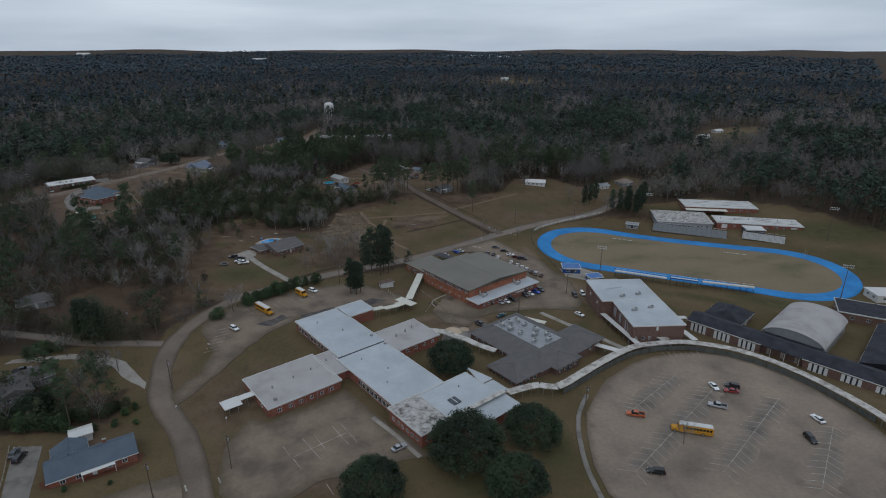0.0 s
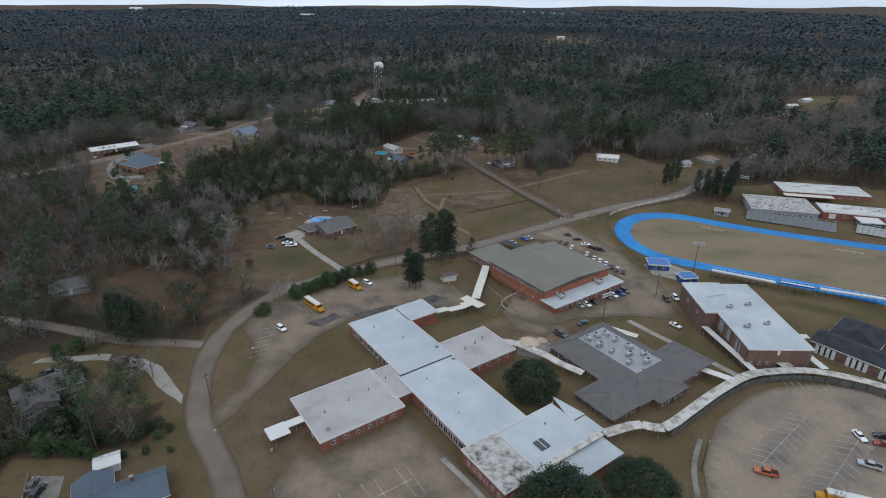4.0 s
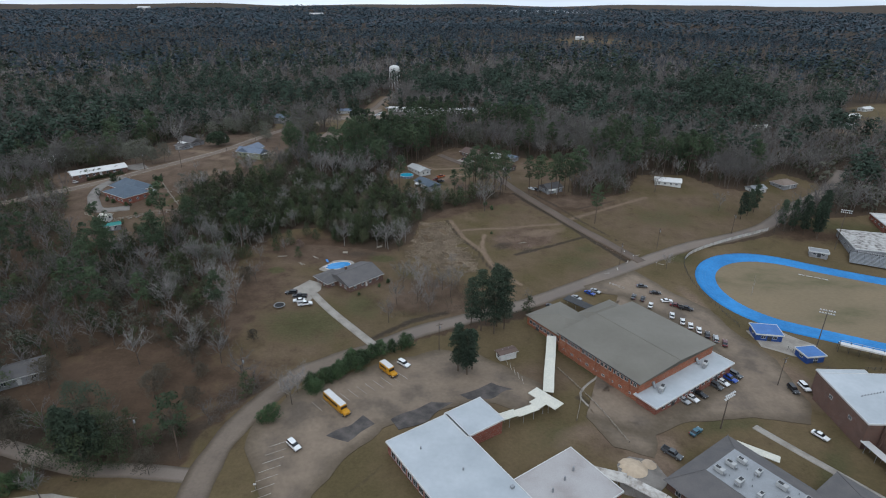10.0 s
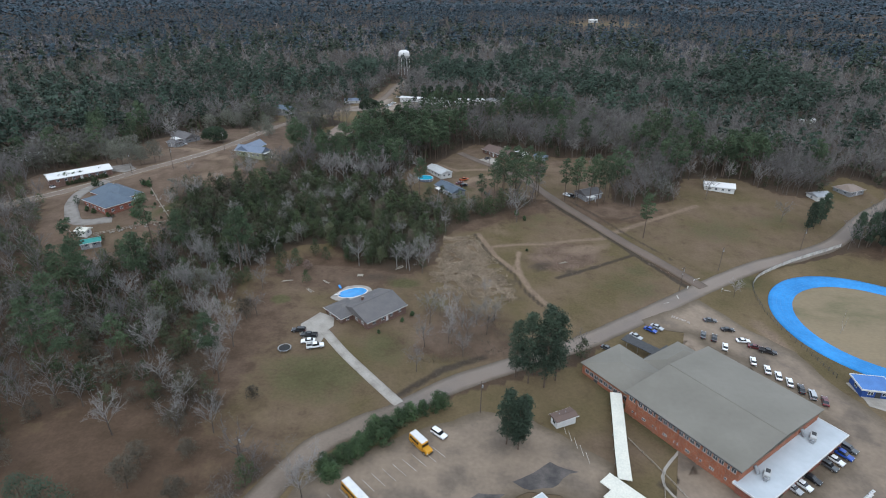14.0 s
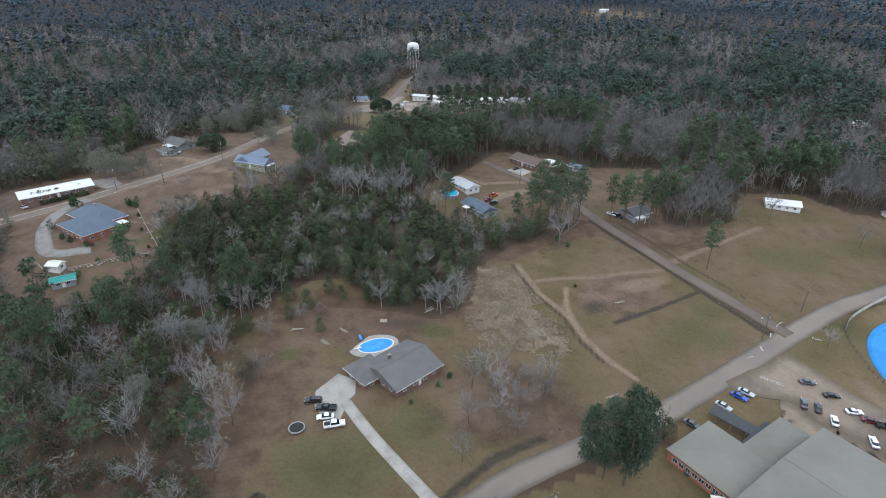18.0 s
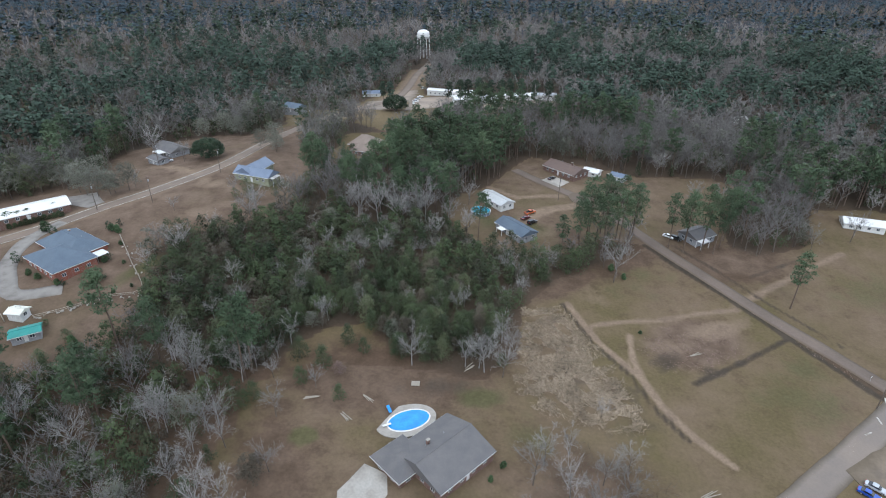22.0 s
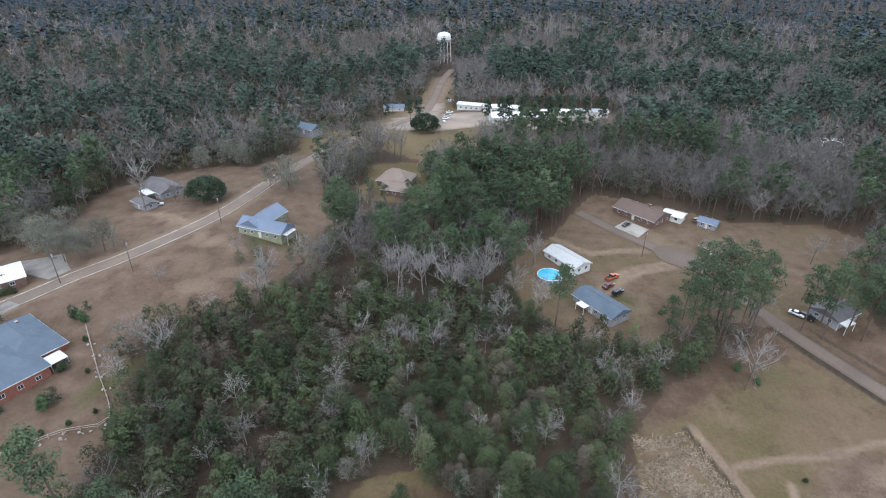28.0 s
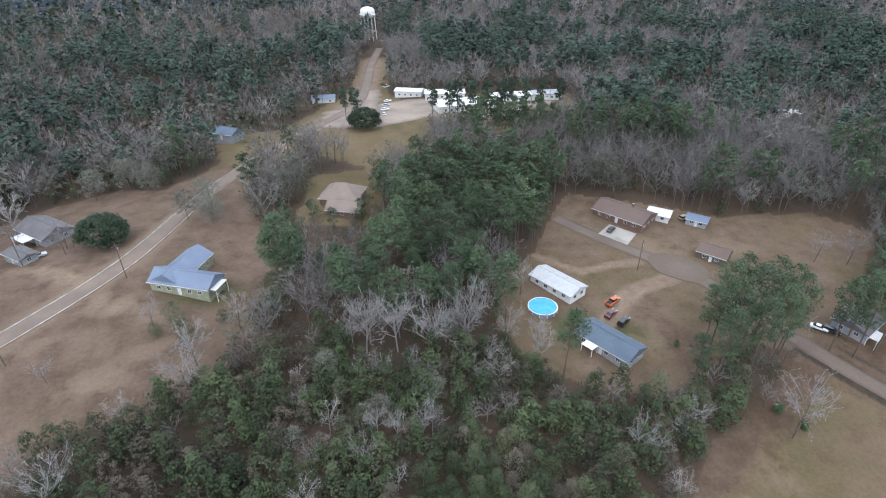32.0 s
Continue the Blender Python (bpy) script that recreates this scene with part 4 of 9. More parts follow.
# ---- trees ----
def tube(v, f, mi, p, q, r0, r1, n=5, mat=0):
    p, q = np.array(p, float), np.array(q, float)
    d = q - p
    d = d / (np.linalg.norm(d) + 1e-9)
    a = np.cross(d, (0, 0, 1) if abs(d[2]) < 0.9 else (1, 0, 0))
    a /= np.linalg.norm(a)
    b = np.cross(d, a)
    base = len(v)
    for c, r in ((p, r0), (q, r1)):
        for k in range(n):
            t = 2 * math.pi * k / n
            v.append(c + r * (math.cos(t) * a + math.sin(t) * b))
    for k in range(n):
        k2 = (k + 1) % n
        f.append((base + k, base + k2, base + n + k2))
        f.append((base + k, base + n + k2, base + n + k))
        mi += [mat, mat]


def sliver(v, f, mi, p, d, w, rng, mat=0):
    """A thin tapering twig."""
    p, d = np.array(p, float), np.array(d, float)
    s = np.cross(d, rng.normal(size=3))
    s = s / (np.linalg.norm(s) + 1e-9) * w
    b = len(v)
    v += [p - s, p + s, p + d]
    f.append((b, b + 1, b + 2))
    mi.append(mat)


def leaf_cloud(v, f, mi, centre, radius, count, size, rng, mat=0, flat=0.7, slim=0.5, loose=0.25, lift=0.45):
    """A tuft: small leaves that lie round a clump's upper skin and face outwards."""
    c = rng.normal(size=(count, 3))
    c /= np.linalg.norm(c, axis=1, keepdims=True)
    c[:, 2] = np.where(c[:, 2] < -0.45, -c[:, 2], c[:, 2])
    face = c + np.array((0, 0, lift)) + rng.normal(size=(count, 3)) * loose
    face /= np.linalg.norm(face, axis=1, keepdims=True)
    c *= (0.45 + 0.6 * rng.random((count, 1)) ** 0.6) * radius * np.array((1, 1, flat))
    c += centre
    a = np.cross(face, rng.normal(size=(count, 3)))
    a /= np.linalg.norm(a, axis=1, keepdims=True)
    b = np.cross(face, a)
    s = size * (0.6 + 0.8 * rng.random((count, 1)))
    base = len(v)
    tri = np.stack([c - a * s * slim - b * s * 0.4, c + a * s * slim - b * s * 0.4, c + b * s * 0.6], 1).reshape(-1, 3)
    v += list(tri)
    f += [(base + 3 * k, base + 3 * k + 1, base + 3 * k + 2) for k in range(count)]
    mi += [mat] * count


def pine_parts(seed, height, lod, full=False):
    rng = np.random.default_rng(seed)
    tv, tf, ti, cv, cf, ci = [], [], [], [], [], []
    lean = rng.normal(0, 0.02, 2) * height
    mids = [np.array((lean[0] * s * s, lean[1] * s * s, height * s)) for s in (0, 0.35, 0.7, 1.0)]
    rad = [0.28, 0.21, 0.13, 0.03]
    for k in range(3) if lod < 3 else ():
        tube(tv, tf, ti, mids[k], mids[k + 1], rad[k], rad[k + 1], (6, 4, 3, 3)[lod])
    if lod == 3:
        tube(tv, tf, ti, mids[0], mids[3], 0.28, 0.05, 3)
    start = 0.44 if full == "high" else 0.2 if full else 0.40 + 0.16 * rng.random()
    boughs = 48 if full == "high" else 110 if full else (44, 26, 11, 4)[lod]
    per, size = ((44, 0.66), (24, 0.92), (12, 1.6), (6, 3.2))[lod]
    for k in range(boughs):
        s = start + (1 - start) * ((k + rng.random()) / boughs)
        up = (s - start) / (1 - start)
        # whorls stand out in steps, widest at two fifths of the crown
        spread = height * (0.165 if full is True else 0.2) * (0.55 + 1.1 * up if up < 0.4 else 1.0 - 0.8 * ((up - 0.4) / 0.6) ** 1.7) * (0.4 + 0.7 * rng.random())
        t = rng.random() * 2 * math.pi
        root = np.array((lean[0] * s * s, lean[1] * s * s, height * s))
        tip = root + np.array((math.cos(t) * spread, math.sin(t) * spread, spread * rng.uniform(-0.05, 0.4)))
        if lod < 2:
            tube(tv, tf, ti, root, tip, 0.05, 0.015, 3)
        leaf_cloud(cv, cf, ci, root + (tip - root) * 0.8, height * 0.058 * rng.uniform(0.7, 1.35) * (1.0, 1.05, 1.4, 1.5)[lod], per, size, rng, flat=0.62, slim=(0.2, 0.25, 0.4, 0.5)[lod], loose=(0.9, 0.8, 0.35, 0.2)[lod], lift=(0.3, 0.4, 0.8, 1.3)[lod])
    return (tv, tf, ti), (cv, cf, ci)


def bare_parts(seed, height, lod, spread=0.33):
    """A leafless tree: limbs that fork into boughs, twigs and fine shoots."""
    rng = np.random.default_rng(seed)
    tv, tf, ti, cv, cf, ci = [], [], [], [], [], []
    g = height / 12
    forks = ((9, 5, 6, 5), (7, 4, 4, 3), (6, 4, 4), (5, 4))[lod]
    thin = ((0.075, 0.045, 0.028, 0.02), (0.085, 0.055, 0.04, 0.032), (0.13, 0.105, 0.09), (0.24, 0.21))[lod]
    wide = 0.55 + 1.3 * spread
    top = np.array((rng.normal(0, 0.35), rng.normal(0, 0.35), height * rng.uniform(0.5, 0.62)))
    tube(tv, tf, ti, (0, 0, -0.2), top, 0.16 * g, 0.06 * g, (6, 4, 3, 3)[lod])

    def grow(p, d, length, depth):
        tip = p + d * length
        if depth < 1 and lod < 2:
            mid = p + d * length * 0.5 + rng.normal(0, 0.05, 3) * length
            tube(cv, cf, ci, p, mid, thin[0] * g, thin[0] * g * 0.7, 3)
            tube(cv, cf, ci, mid, tip, thin[0] * g * 0.7, thin[0] * g * 0.25, 3)
        else:
            sliver(cv, cf, ci, p, d * length, thin[depth] * g, rng)
        if depth + 1 >= len(forks):
            return
        for k in range(forks[depth + 1]):
            u = rng.uniform(0.25, 1.0)
            e = d + rng.normal(size=3) * 0.55 + np.array((0, 0, 0.14))
            e /= np.linalg.norm(e)
            grow(p + (tip - p) * u, e, length * rng.uniform(0.34, 0.62), depth + 1)
    for k in range(forks[0]):
        t = 2 * math.pi * (k * 0.618 + rng.random() * 0.12)
        s = 0.42 + 0.58 * (k + rng.random()) / forks[0]
        rise = rng.uniform(0.55, 1.2) + 0.7 * s
        d = np.array((math.cos(t) * wide, math.sin(t) * wide, rise))
        d /= np.linalg.norm(d)
        grow(top * s, d, height * rng.uniform(0.30, 0.46) * (1.15 - 0.3 * s), 0)
    return (tv, tf, ti), (cv, cf, ci)


def bud_parts(seed, height, lod=0):
    """A leafless tree with a haze of small buds round its twigs."""
    rng = np.random.default_rng(seed)
    trunk, (cv, cf, ci) = bare_parts(seed, height, min(lod * 2, 2), 0.5)
    n, per, size = ((90, 26, 0.34), (24, 12, 0.62))[min(lod, 1)]
    for k in range(n):
        t, s = rng.random() * 6.283, rng.random() ** 0.5
        e = rng.uniform(0.28, 0.98)
        r = height * 0.40 * math.sin(math.pi * min(0.93, e)) ** 0.5 * s
        leaf_cloud(cv, cf, ci, np.array((math.cos(t) * r, math.sin(t) * r, height * e)), height * 0.10 * rng.uniform(0.6, 1.3), per, size, rng, flat=0.8, slim=0.3, loose=1.0)
    return trunk, (cv, cf, ci)


def bush_parts(seed, height, lod, slim=0.0):
    """A leafy tree or shrub: rounded, or with slim towards 1 a tall pointed crown."""
    rng = np.random.default_rng(seed)
    tv, tf, ti, cv, cf, ci = [], [], [], [], [], []
    lean = rng.normal(0, 0.03, 2) * height
    tube(tv, tf, ti, (0, 0, -0.2), (lean[0] * 0.7, lean[1] * 0.7, height * 0.7), 0.12, 0.04, (5, 3, 3, 3)[lod])
    clumps = (34, 16, 7, 3)[lod]
    per, size = ((44, 0.27), (24, 0.48), (11, 1.1), (7, 2.0))[lod]
    size *= min(1.7, 0.35 + height / 12)
    for k in range(clumps):
        s = (k + rng.random()) / clumps
        round_r = 0.38 * math.sin(math.pi * (0.2 + 0.74 * s))
        point_r = 0.30 * (1.02 - s) ** 0.75 * min(1.0, 0.5 + 2.2 * s)
        r = height * (round_r * (1 - slim) + point_r * slim) * rng.uniform(0.45, 1.1)
        t = k * 2.4 + rng.random() * 1.6
        c = np.array((math.cos(t) * r + lean[0] * s, math.sin(t) * r + lean[1] * s, height * (0.12 + 0.84 * s)))
        if lod == 0 and height > 9:
            tube(tv, tf, ti, (0, 0, height * s * 0.6), c, 0.04, 0.012, 3)
        leaf_cloud(cv, cf, ci, c, height * (0.165 - 0.045 * slim * s) * rng.uniform(0.65, 1.3), per, size, rng, flat=0.8 + 0.25 * slim, slim=0.42)
    return (tv, tf, ti), (cv, cf, ci)


def oak_parts(seed, height, radius):
    rng = np.random.default_rng(seed)
    tv, tf, ti, cv, cf, ci = [], [], [], [], [], []
    tube(tv, tf, ti, (0, 0, -0.3), (0, 0, height * 0.3), 0.55, 0.4, 8)
    for k in range(9):
        t = 2 * math.pi * k / 9
        tube(tv, tf, ti, (0, 0, height * 0.28), (math.cos(t) * radius * 0.7, math.sin(t) * radius * 0.7, height * rng.uniform(0.45, 0.75)), 0.2, 0.05, 4)
    for k in range(280):
        t, s = rng.random() * 2 * math.pi, rng.random() ** 0.5
        e = rng.uniform(-0.35, 1.0)
        c = np.array((math.cos(t), math.sin(t), 0)) * radius * math.sqrt(max(0, 1 - max(e, 0) ** 2)) * (0.5 + 0.45 * s)
        c[2] = height * (0.42 + 0.47 * e) * rng.uniform(0.93, 1.04)
        leaf_cloud(cv, cf, ci, c, radius * 0.17 * rng.uniform(0.6, 1.25), 50, 0.5, rng, flat=0.8)
    return (tv, tf, ti), (cv, cf, ci)


def tree_thing(name, label, parts, mats, smooth=False):
    root = tagged(new(name), label, "tree")
    for nm, (v, f, i), mat in (("trunk", parts[0], mats[0]), ("crown", parts[1], mats[1])):
        ob = new(nm, mesh_from(nm, v, f, [mat]))
        ob.parent = root
    return root


def merged(name, label, category, templates, places, mats):
    """Many trees as one body: for each place (x, y, z, scale, turn, template)."""
    vs, fs, ms, own, base = [], [], [], [], 0
    mood = np.random.default_rng(len(places))
    for which in range(len(templates)):
        rows = places[places[:, 5] == which]
        if not len(rows):
            continue
        (tv, tf, ti), (cv, cf, ci) = templates[which]
        v0 = np.array(list(tv) + list(cv), np.float32)
        f0 = np.array(list(tf) + [tuple(k + len(tv) for k in t) for t in cf], np.int32)
        m0 = np.array([0] * len(tf) + [1] * len(cf), np.int32)
        c, s = np.cos(rows[:, 4]), np.sin(rows[:, 4])
        sc = rows[:, 3]
        x = (v0[None, :, 0] * c[:, None] - v0[None, :, 1] * s[:, None]) * sc[:, None] + rows[:, 0][:, None]
        y = (v0[None, :, 0] * s[:, None] + v0[None, :, 1] * c[:, None]) * sc[:, None] + rows[:, 1][:, None]
        z = v0[None, :, 2] * sc[:, None] + rows[:, 2][:, None]
        vs.append(np.stack([x, y, z], -1).reshape(-1, 3))
        fs.append((f0[None] + (base + np.arange(len(rows)) * len(v0))[:, None, None]).reshape(-1, 3))
        ms.append(np.tile(m0, len(rows)))
        own.append(np.repeat(mood.uniform(-1, 1, len(rows)), len(v0)))
        base += len(rows) * len(v0)
    if not vs:
        return None
    me = mesh_from(name, np.concatenate(vs), np.concatenate(fs), mats, np.concatenate(ms))
    me.attributes.new("tone", "FLOAT", "POINT").data.foreach_set("value", np.concatenate(own).astype(np.float32))
    return tagged(new(name, me), label, category, kind="stuff")


def clear_of(x, y):
    """Points that stand on no clearing, road or lot."""
    free = np.ones(len(x), bool)
    for p in CLEAR:
        free &= ~inside(p, x, y)
    for line, w in ((ROAD_SCHOOL, 6), (ROAD_BRANCH, 5), (ROAD_NORTH, 6), (ROAD_HILL, 7)):
        free &= line_distance(line, x, y) > w
    return free


def patchiness(x, y, scale, seed):
    """Slow variation between 0 and 1 over the land."""
    r = np.random.default_rng(seed)
    out = np.zeros(len(x))
    for k in range(5):
        a, ph, ph2 = r.random() * 6.28, r.random() * 6.28, r.random() * 6.28
        w = 2 * math.pi / (scale * r.uniform(0.6, 1.6))
        out += np.sin((x * math.cos(a) + y * math.sin(a)) * w + ph) * np.cos((-x * math.sin(a) + y * math.cos(a)) * w * 0.7 + ph2)
    return 0.5 + out / 5


NEAR_TREES = {"pine": 80, "bare": 88, "bush": 80, "olive": 40, "scrub": 35, "bud": 14}


def build_woods():
    rng = np.random.default_rng(11)
    pine = [[pine_parts(100 + k, 22, lod) for k in range(n)] for lod, n in ((0, 5), (1, 5), (2, 4), (3, 4))]
    bare = [[bare_parts(200 + k, 14, lod) for k in range(n)] for lod, n in ((0, 7), (1, 6), (2, 4), (3, 4))]
    bush = [[bush_parts(300 + k, (8, 10, 9, 11.5, 8.5, 10.5)[k], lod, (0.0, 0.8, 0.35, 1.0, 0.2, 0.6)[k]) for k in range(n)] for lod, n in ((0, 6), (1, 6), (2, 6), (3, 4))]
    bud = [[bud_parts(400 + k, 11, lod) for k in range(3)] for lod in (0, 1)] + [[bush_parts(410 + k, 10, 2) for k in range(3)], bush[3]]

    def tuft(seed, height, slim, count):
        """A tree on the skyline: one loose crown."""
        r = np.random.default_rng(seed)
        tv, tf, ti, cv, cf, ci = [], [], [], [], [], []
        leaf_cloud(cv, cf, ci, np.array((0, 0, height * 0.62)), height * 0.46, count, height * 0.36, r, flat=0.62, slim=slim, loose=0.2, lift=1.3)
        tube(tv, tf, ti, (0, 0, 0), (0, 0, height * 0.6), 0.3, 0.2, 3)
        return (tv, tf, ti), (cv, cf, ci)
    pine.append([tuft(130 + k, 20, 0.5, 13) for k in range(4)])
    bare.append([tuft(230 + k, 15, 0.3, 10) for k in range(4)])
    bush.append([tuft(330 + k, 9, 0.5, 7) for k in range(3)])
    bud.append(bush[4])
    # woods in rings of growing spacing
    found = []
    for lo, hi, gap in ((0, 330, 4.9), (330, 620, 7.0), (620, 1100, 10.5), (1100, 1900, 18.0), (1900, 3900, 30.0), (0, 240, 5.2)):
        n = int(hi / gap) + 2
        gx, gy = np.meshgrid(np.arange(-n, n + 1) * gap, np.arange(-n, n + 1) * gap)
        x = gx.ravel() + rng.uniform(-0.5, 0.5, gx.size) * gap
        y = gy.ravel() + rng.uniform(-0.5, 0.5, gx.size) * gap + 330
        d = np.hypot(x, y - 330)
        ahead = np.abs(np.degrees(np.arctan2(x, y + 40 - 40))) < 56
        keep = (d >= lo) & (d < hi) & (y > 150) & (ahead | (d < 330)) & (np.abs(x) < 0.95 * y + 90)
        if gap == 5.2:
            keep &= inside(THICKET, x, y) | ((x < -62) & (x > -150) & (y > 335) & (y < 402))
        found.append((x[keep], y[keep], gap))
    kinds = ("pine", "bush", "olive", "scrub", "bud", "bare")
    rows = {k: [] for k in kinds}
    for x, y, gap in found:
        ok = clear_of(x, y)
        x, y = x[ok], y[ok]
        a, b = patchiness(x, y, 160, 1), patchiness(x, y, 520, 2)
        far = np.hypot(x, y - 330)
        u, w = rng.random(len(x)), rng.random(len(x))
        thick, tall = inside(THICKET, x, y), inside(PINES, x, y)
        c = patchiness(x, y, 70, 3)
        p_pine = np.clip((a - 0.5) * 2.4 + (b - 0.5) * 1.4 + (c - 0.5) * 2.8 + 0.20 + np.clip((far - 700) / 2400, 0, 0.4), 0.03, 0.93)
        p_bush = np.where(far < 450, 0.2, 0.06)
        west = (((x < -45) & (y < 400)) | ((x < -88) & (y < 470))) & ~thick
        ridge = (x > 55) & (x < 330) & (y > 515) & (y < 660)
        northwest = (x < -70) & (y > 480) & (y < 960)
        p_pine = np.where((far < 900) & ~west, p_pine * 0.8, p_pine)
        p_pine = np.where(west, np.where(y > 395, 0.0, 0.06), np.where(ridge, p_pine * 0.5, np.where(northwest, 0.04 + p_pine * 0.45, p_pine)))
        p_bush = np.where(west, 0.58, np.where(northwest, 0.34, p_bush))
        p_pine = np.where(tall, 0.56, np.where(thick, 0.0, p_pine))
        p_bush = np.where(tall, 0.2, np.where(thick, 0.88, p_bush))
        fringe = west & (x > -84) & (y > 285) & (y < 392)
        thin = west & (rng.random(len(x)) < np.where(fringe, 0.5, 0.06))
        kind = np.where(u < p_pine, 0, np.where(u < p_pine + p_bush, 1, 5))
        d = patchiness(x, y, 26, 7)
        southwest = west & (y < 345)
        p_haze = np.where(southwest, np.where(y < 300, 0.3, 0.22), np.where(northwest, 0.4, np.where(far < 500, 0.16, 0.0)))
        w = np.where(southwest, w + np.where(y < 300, 0.0, 0.3), w)
        kind = np.where((kind == 1) & (w + (d - 0.5) * 1.1 > np.where(west, 0.62, 0.5)), 2, kind)
        kind = np.where((kind == 2) & (rng.random(len(x)) < 0.5), 3, kind)
        kind = np.where((kind == 5) & (rng.random(len(x)) < p_haze), 4, kind)
        z = ground_z(x, y)
        size = rng.uniform(0.72, 1.2, len(x)) * (1 + np.clip(gap - 12, 0, 12) * 0.015)
        for k, name in enumerate(kinds):
            s = (kind == k) & ~thin
            f = size[s] * (np.where(thick[s], 0.95, 0.85) if name in ("bush", "olive", "scrub") else 1.0)
            f = f * np.where(far[s] < 420, 0.92, 1.0) * (1.1 if name == "pine" else 1.0) * (0.8 if name == "scrub" else 1.0)
            f = f * (np.where(thick[s], 0.72, np.where(west[s] | (far[s] < 140), 1.0, 1.42)) if name in ("bare", "bud") else 1.0)
            f = f * np.where((x[s] > -74) & (x[s] < -38) & (y[s] > 502) & (y[s] < 545), 0.5, 1.0)
            rows[name].append(np.stack([x[s], y[s], z[s] - 0.1, f, rng.uniform(0, 6.28, s.sum()), np.full(s.sum(), gap)], -1))
    looks = {
        "pine": ("pine_tree", "tall dark green pine with a bare lower trunk", pine, (M_BARK_PINE, M_NEEDLE_FRESH), "pines in the woods", "pine_woods", "dark green pine woods"),
        "bush": ("evergreen_tree", "low dense dark green evergreen tree in a thicket", bush, (M_BARK, M_LEAF), "evergreens in the thicket", "evergreen_woods", "dense dark evergreen undergrowth"),
        "olive": ("evergreen_tree", "low olive green evergreen tree in a thicket", bush, (M_BARK, M_OLIVE), "evergreens in the thicket", "olive_woods", "olive green evergreen undergrowth"),
        "scrub": ("scrub_tree", "low grey brown scrub tree in a thicket", bush, (M_BARK, M_SCRUB), "scrub in the thicket", "scrub_woods", "grey brown winter scrub"),
        "bud": ("budding_tree", "tree with a haze of grey green buds", bud, (M_BARK, M_BUD), "budding trees", "budding_woods", "hazy grey green budding woods"),
        "bare": ("bare_tree", "leafless grey winter tree with fine pale twigs", bare, (M_TWIG_PALE, M_TWIG_PALE), "leafless trees", "bare_woods", "leafless grey winter woods")}
    for name, (single, label, sets, mats, group, wood, wood_label) in looks.items():
        r = np.concatenate(rows[name])
        # the nearest to the flight stand singly
        near = np.hypot(r[:, 0] + 30, (r[:, 1] - 395) * 0.75)
        order = np.argsort(near)
        r, near = r[order], near[order]
        kept = NEAR_TREES[name]
        protos = [tree_thing(single, label, p, mats) for p in sets[0]]
        for k in range(kept):
            x, y, z, s, t, _ = r[k]
            m = Matrix.Translation((x, y, z)) @ Matrix.Rotation(t, 4, "Z") @ Matrix.Scale(s, 4)
            if k < len(protos):
                ob = protos[k]
                ob.matrix_basis = m
            else:
                pr = protos[k % len(protos)]
                ob = copy_thing(pr, m @ Matrix.Scale(1 / pr.scale.x, 4))
            tagged(ob, group=group)
        r, near = r[kept:], near[kept:]
        d = np.hypot(r[:, 0], r[:, 1] - 330)
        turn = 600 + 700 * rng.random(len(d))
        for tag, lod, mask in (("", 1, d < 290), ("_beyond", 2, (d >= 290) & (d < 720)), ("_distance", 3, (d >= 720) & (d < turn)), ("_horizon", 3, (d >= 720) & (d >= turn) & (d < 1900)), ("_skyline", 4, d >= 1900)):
            q = r[mask].copy()
            q[:, 5] = rng.integers(0, len(sets[lod]), len(q))
            if name == "pine" and lod > 1:
                mats = (M_BARK_PINE, M_NEEDLE_MID if lod == 2 else M_NEEDLE)
            if name == "bare":
                mats = (M_BARK, M_TWIG)
            if name == "bud" and lod > 1:
                mats = (M_BARK, M_BUD_DULL)
            # woods past turn wear needles and twigs with painted-in distance haze
            leaves = mats[1] if tag in ("", "_beyond", "_distance") else {"pine": M_NEEDLE_HAZE, "bare": M_TWIG_HAZE}.get(name, mats[1])
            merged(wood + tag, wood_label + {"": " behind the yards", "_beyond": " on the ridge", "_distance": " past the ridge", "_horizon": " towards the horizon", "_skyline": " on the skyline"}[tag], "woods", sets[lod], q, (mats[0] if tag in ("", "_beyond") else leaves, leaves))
    return pine, bare, bush


PINE_SETS, BARE_SETS, BUSH_SETS = build_woods()

# ---- building blocks ----
def part(name, bm, material, parent, label="", color=None, m=None):
    """Links a bmesh as one mesh object under a thing or a part."""
    if isinstance(bm, bmesh.types.BMesh):
        me = bpy.data.meshes.new(name)
        bm.to_mesh(me)
        bm.free()
        me.materials.append(material)
    else:
        me = bm
    ob = new(name, me)
    ob.parent = parent
    if m is not None:
        ob.matrix_basis = m
    if color:
        ob.color = (*color, 1)
    return tagged(ob, label) if label else ob


def box(x0, x1, y0, y1, z0, z1, bm=None, bevel=0.0):
    bm = bm or bmesh.new()
    vs = [bm.verts.new((x, y, z)) for z in (z0, z1) for x, y in ((x0, y0), (x1, y0), (x1, y1), (x0, y1))]
    fs = [(3, 2, 1, 0), (4, 5, 6, 7), (0, 1, 5, 4), (1, 2, 6, 5), (2, 3, 7, 6), (3, 0, 4, 7)]
    faces = [bm.faces.new([vs[k] for k in f]) for f in fs]
    if bevel:
        edges = {e for f in faces for e in f.edges}
        bmesh.ops.bevel(bm, geom=list(edges), offset=bevel, segments=1, affect="EDGES")
    return bm


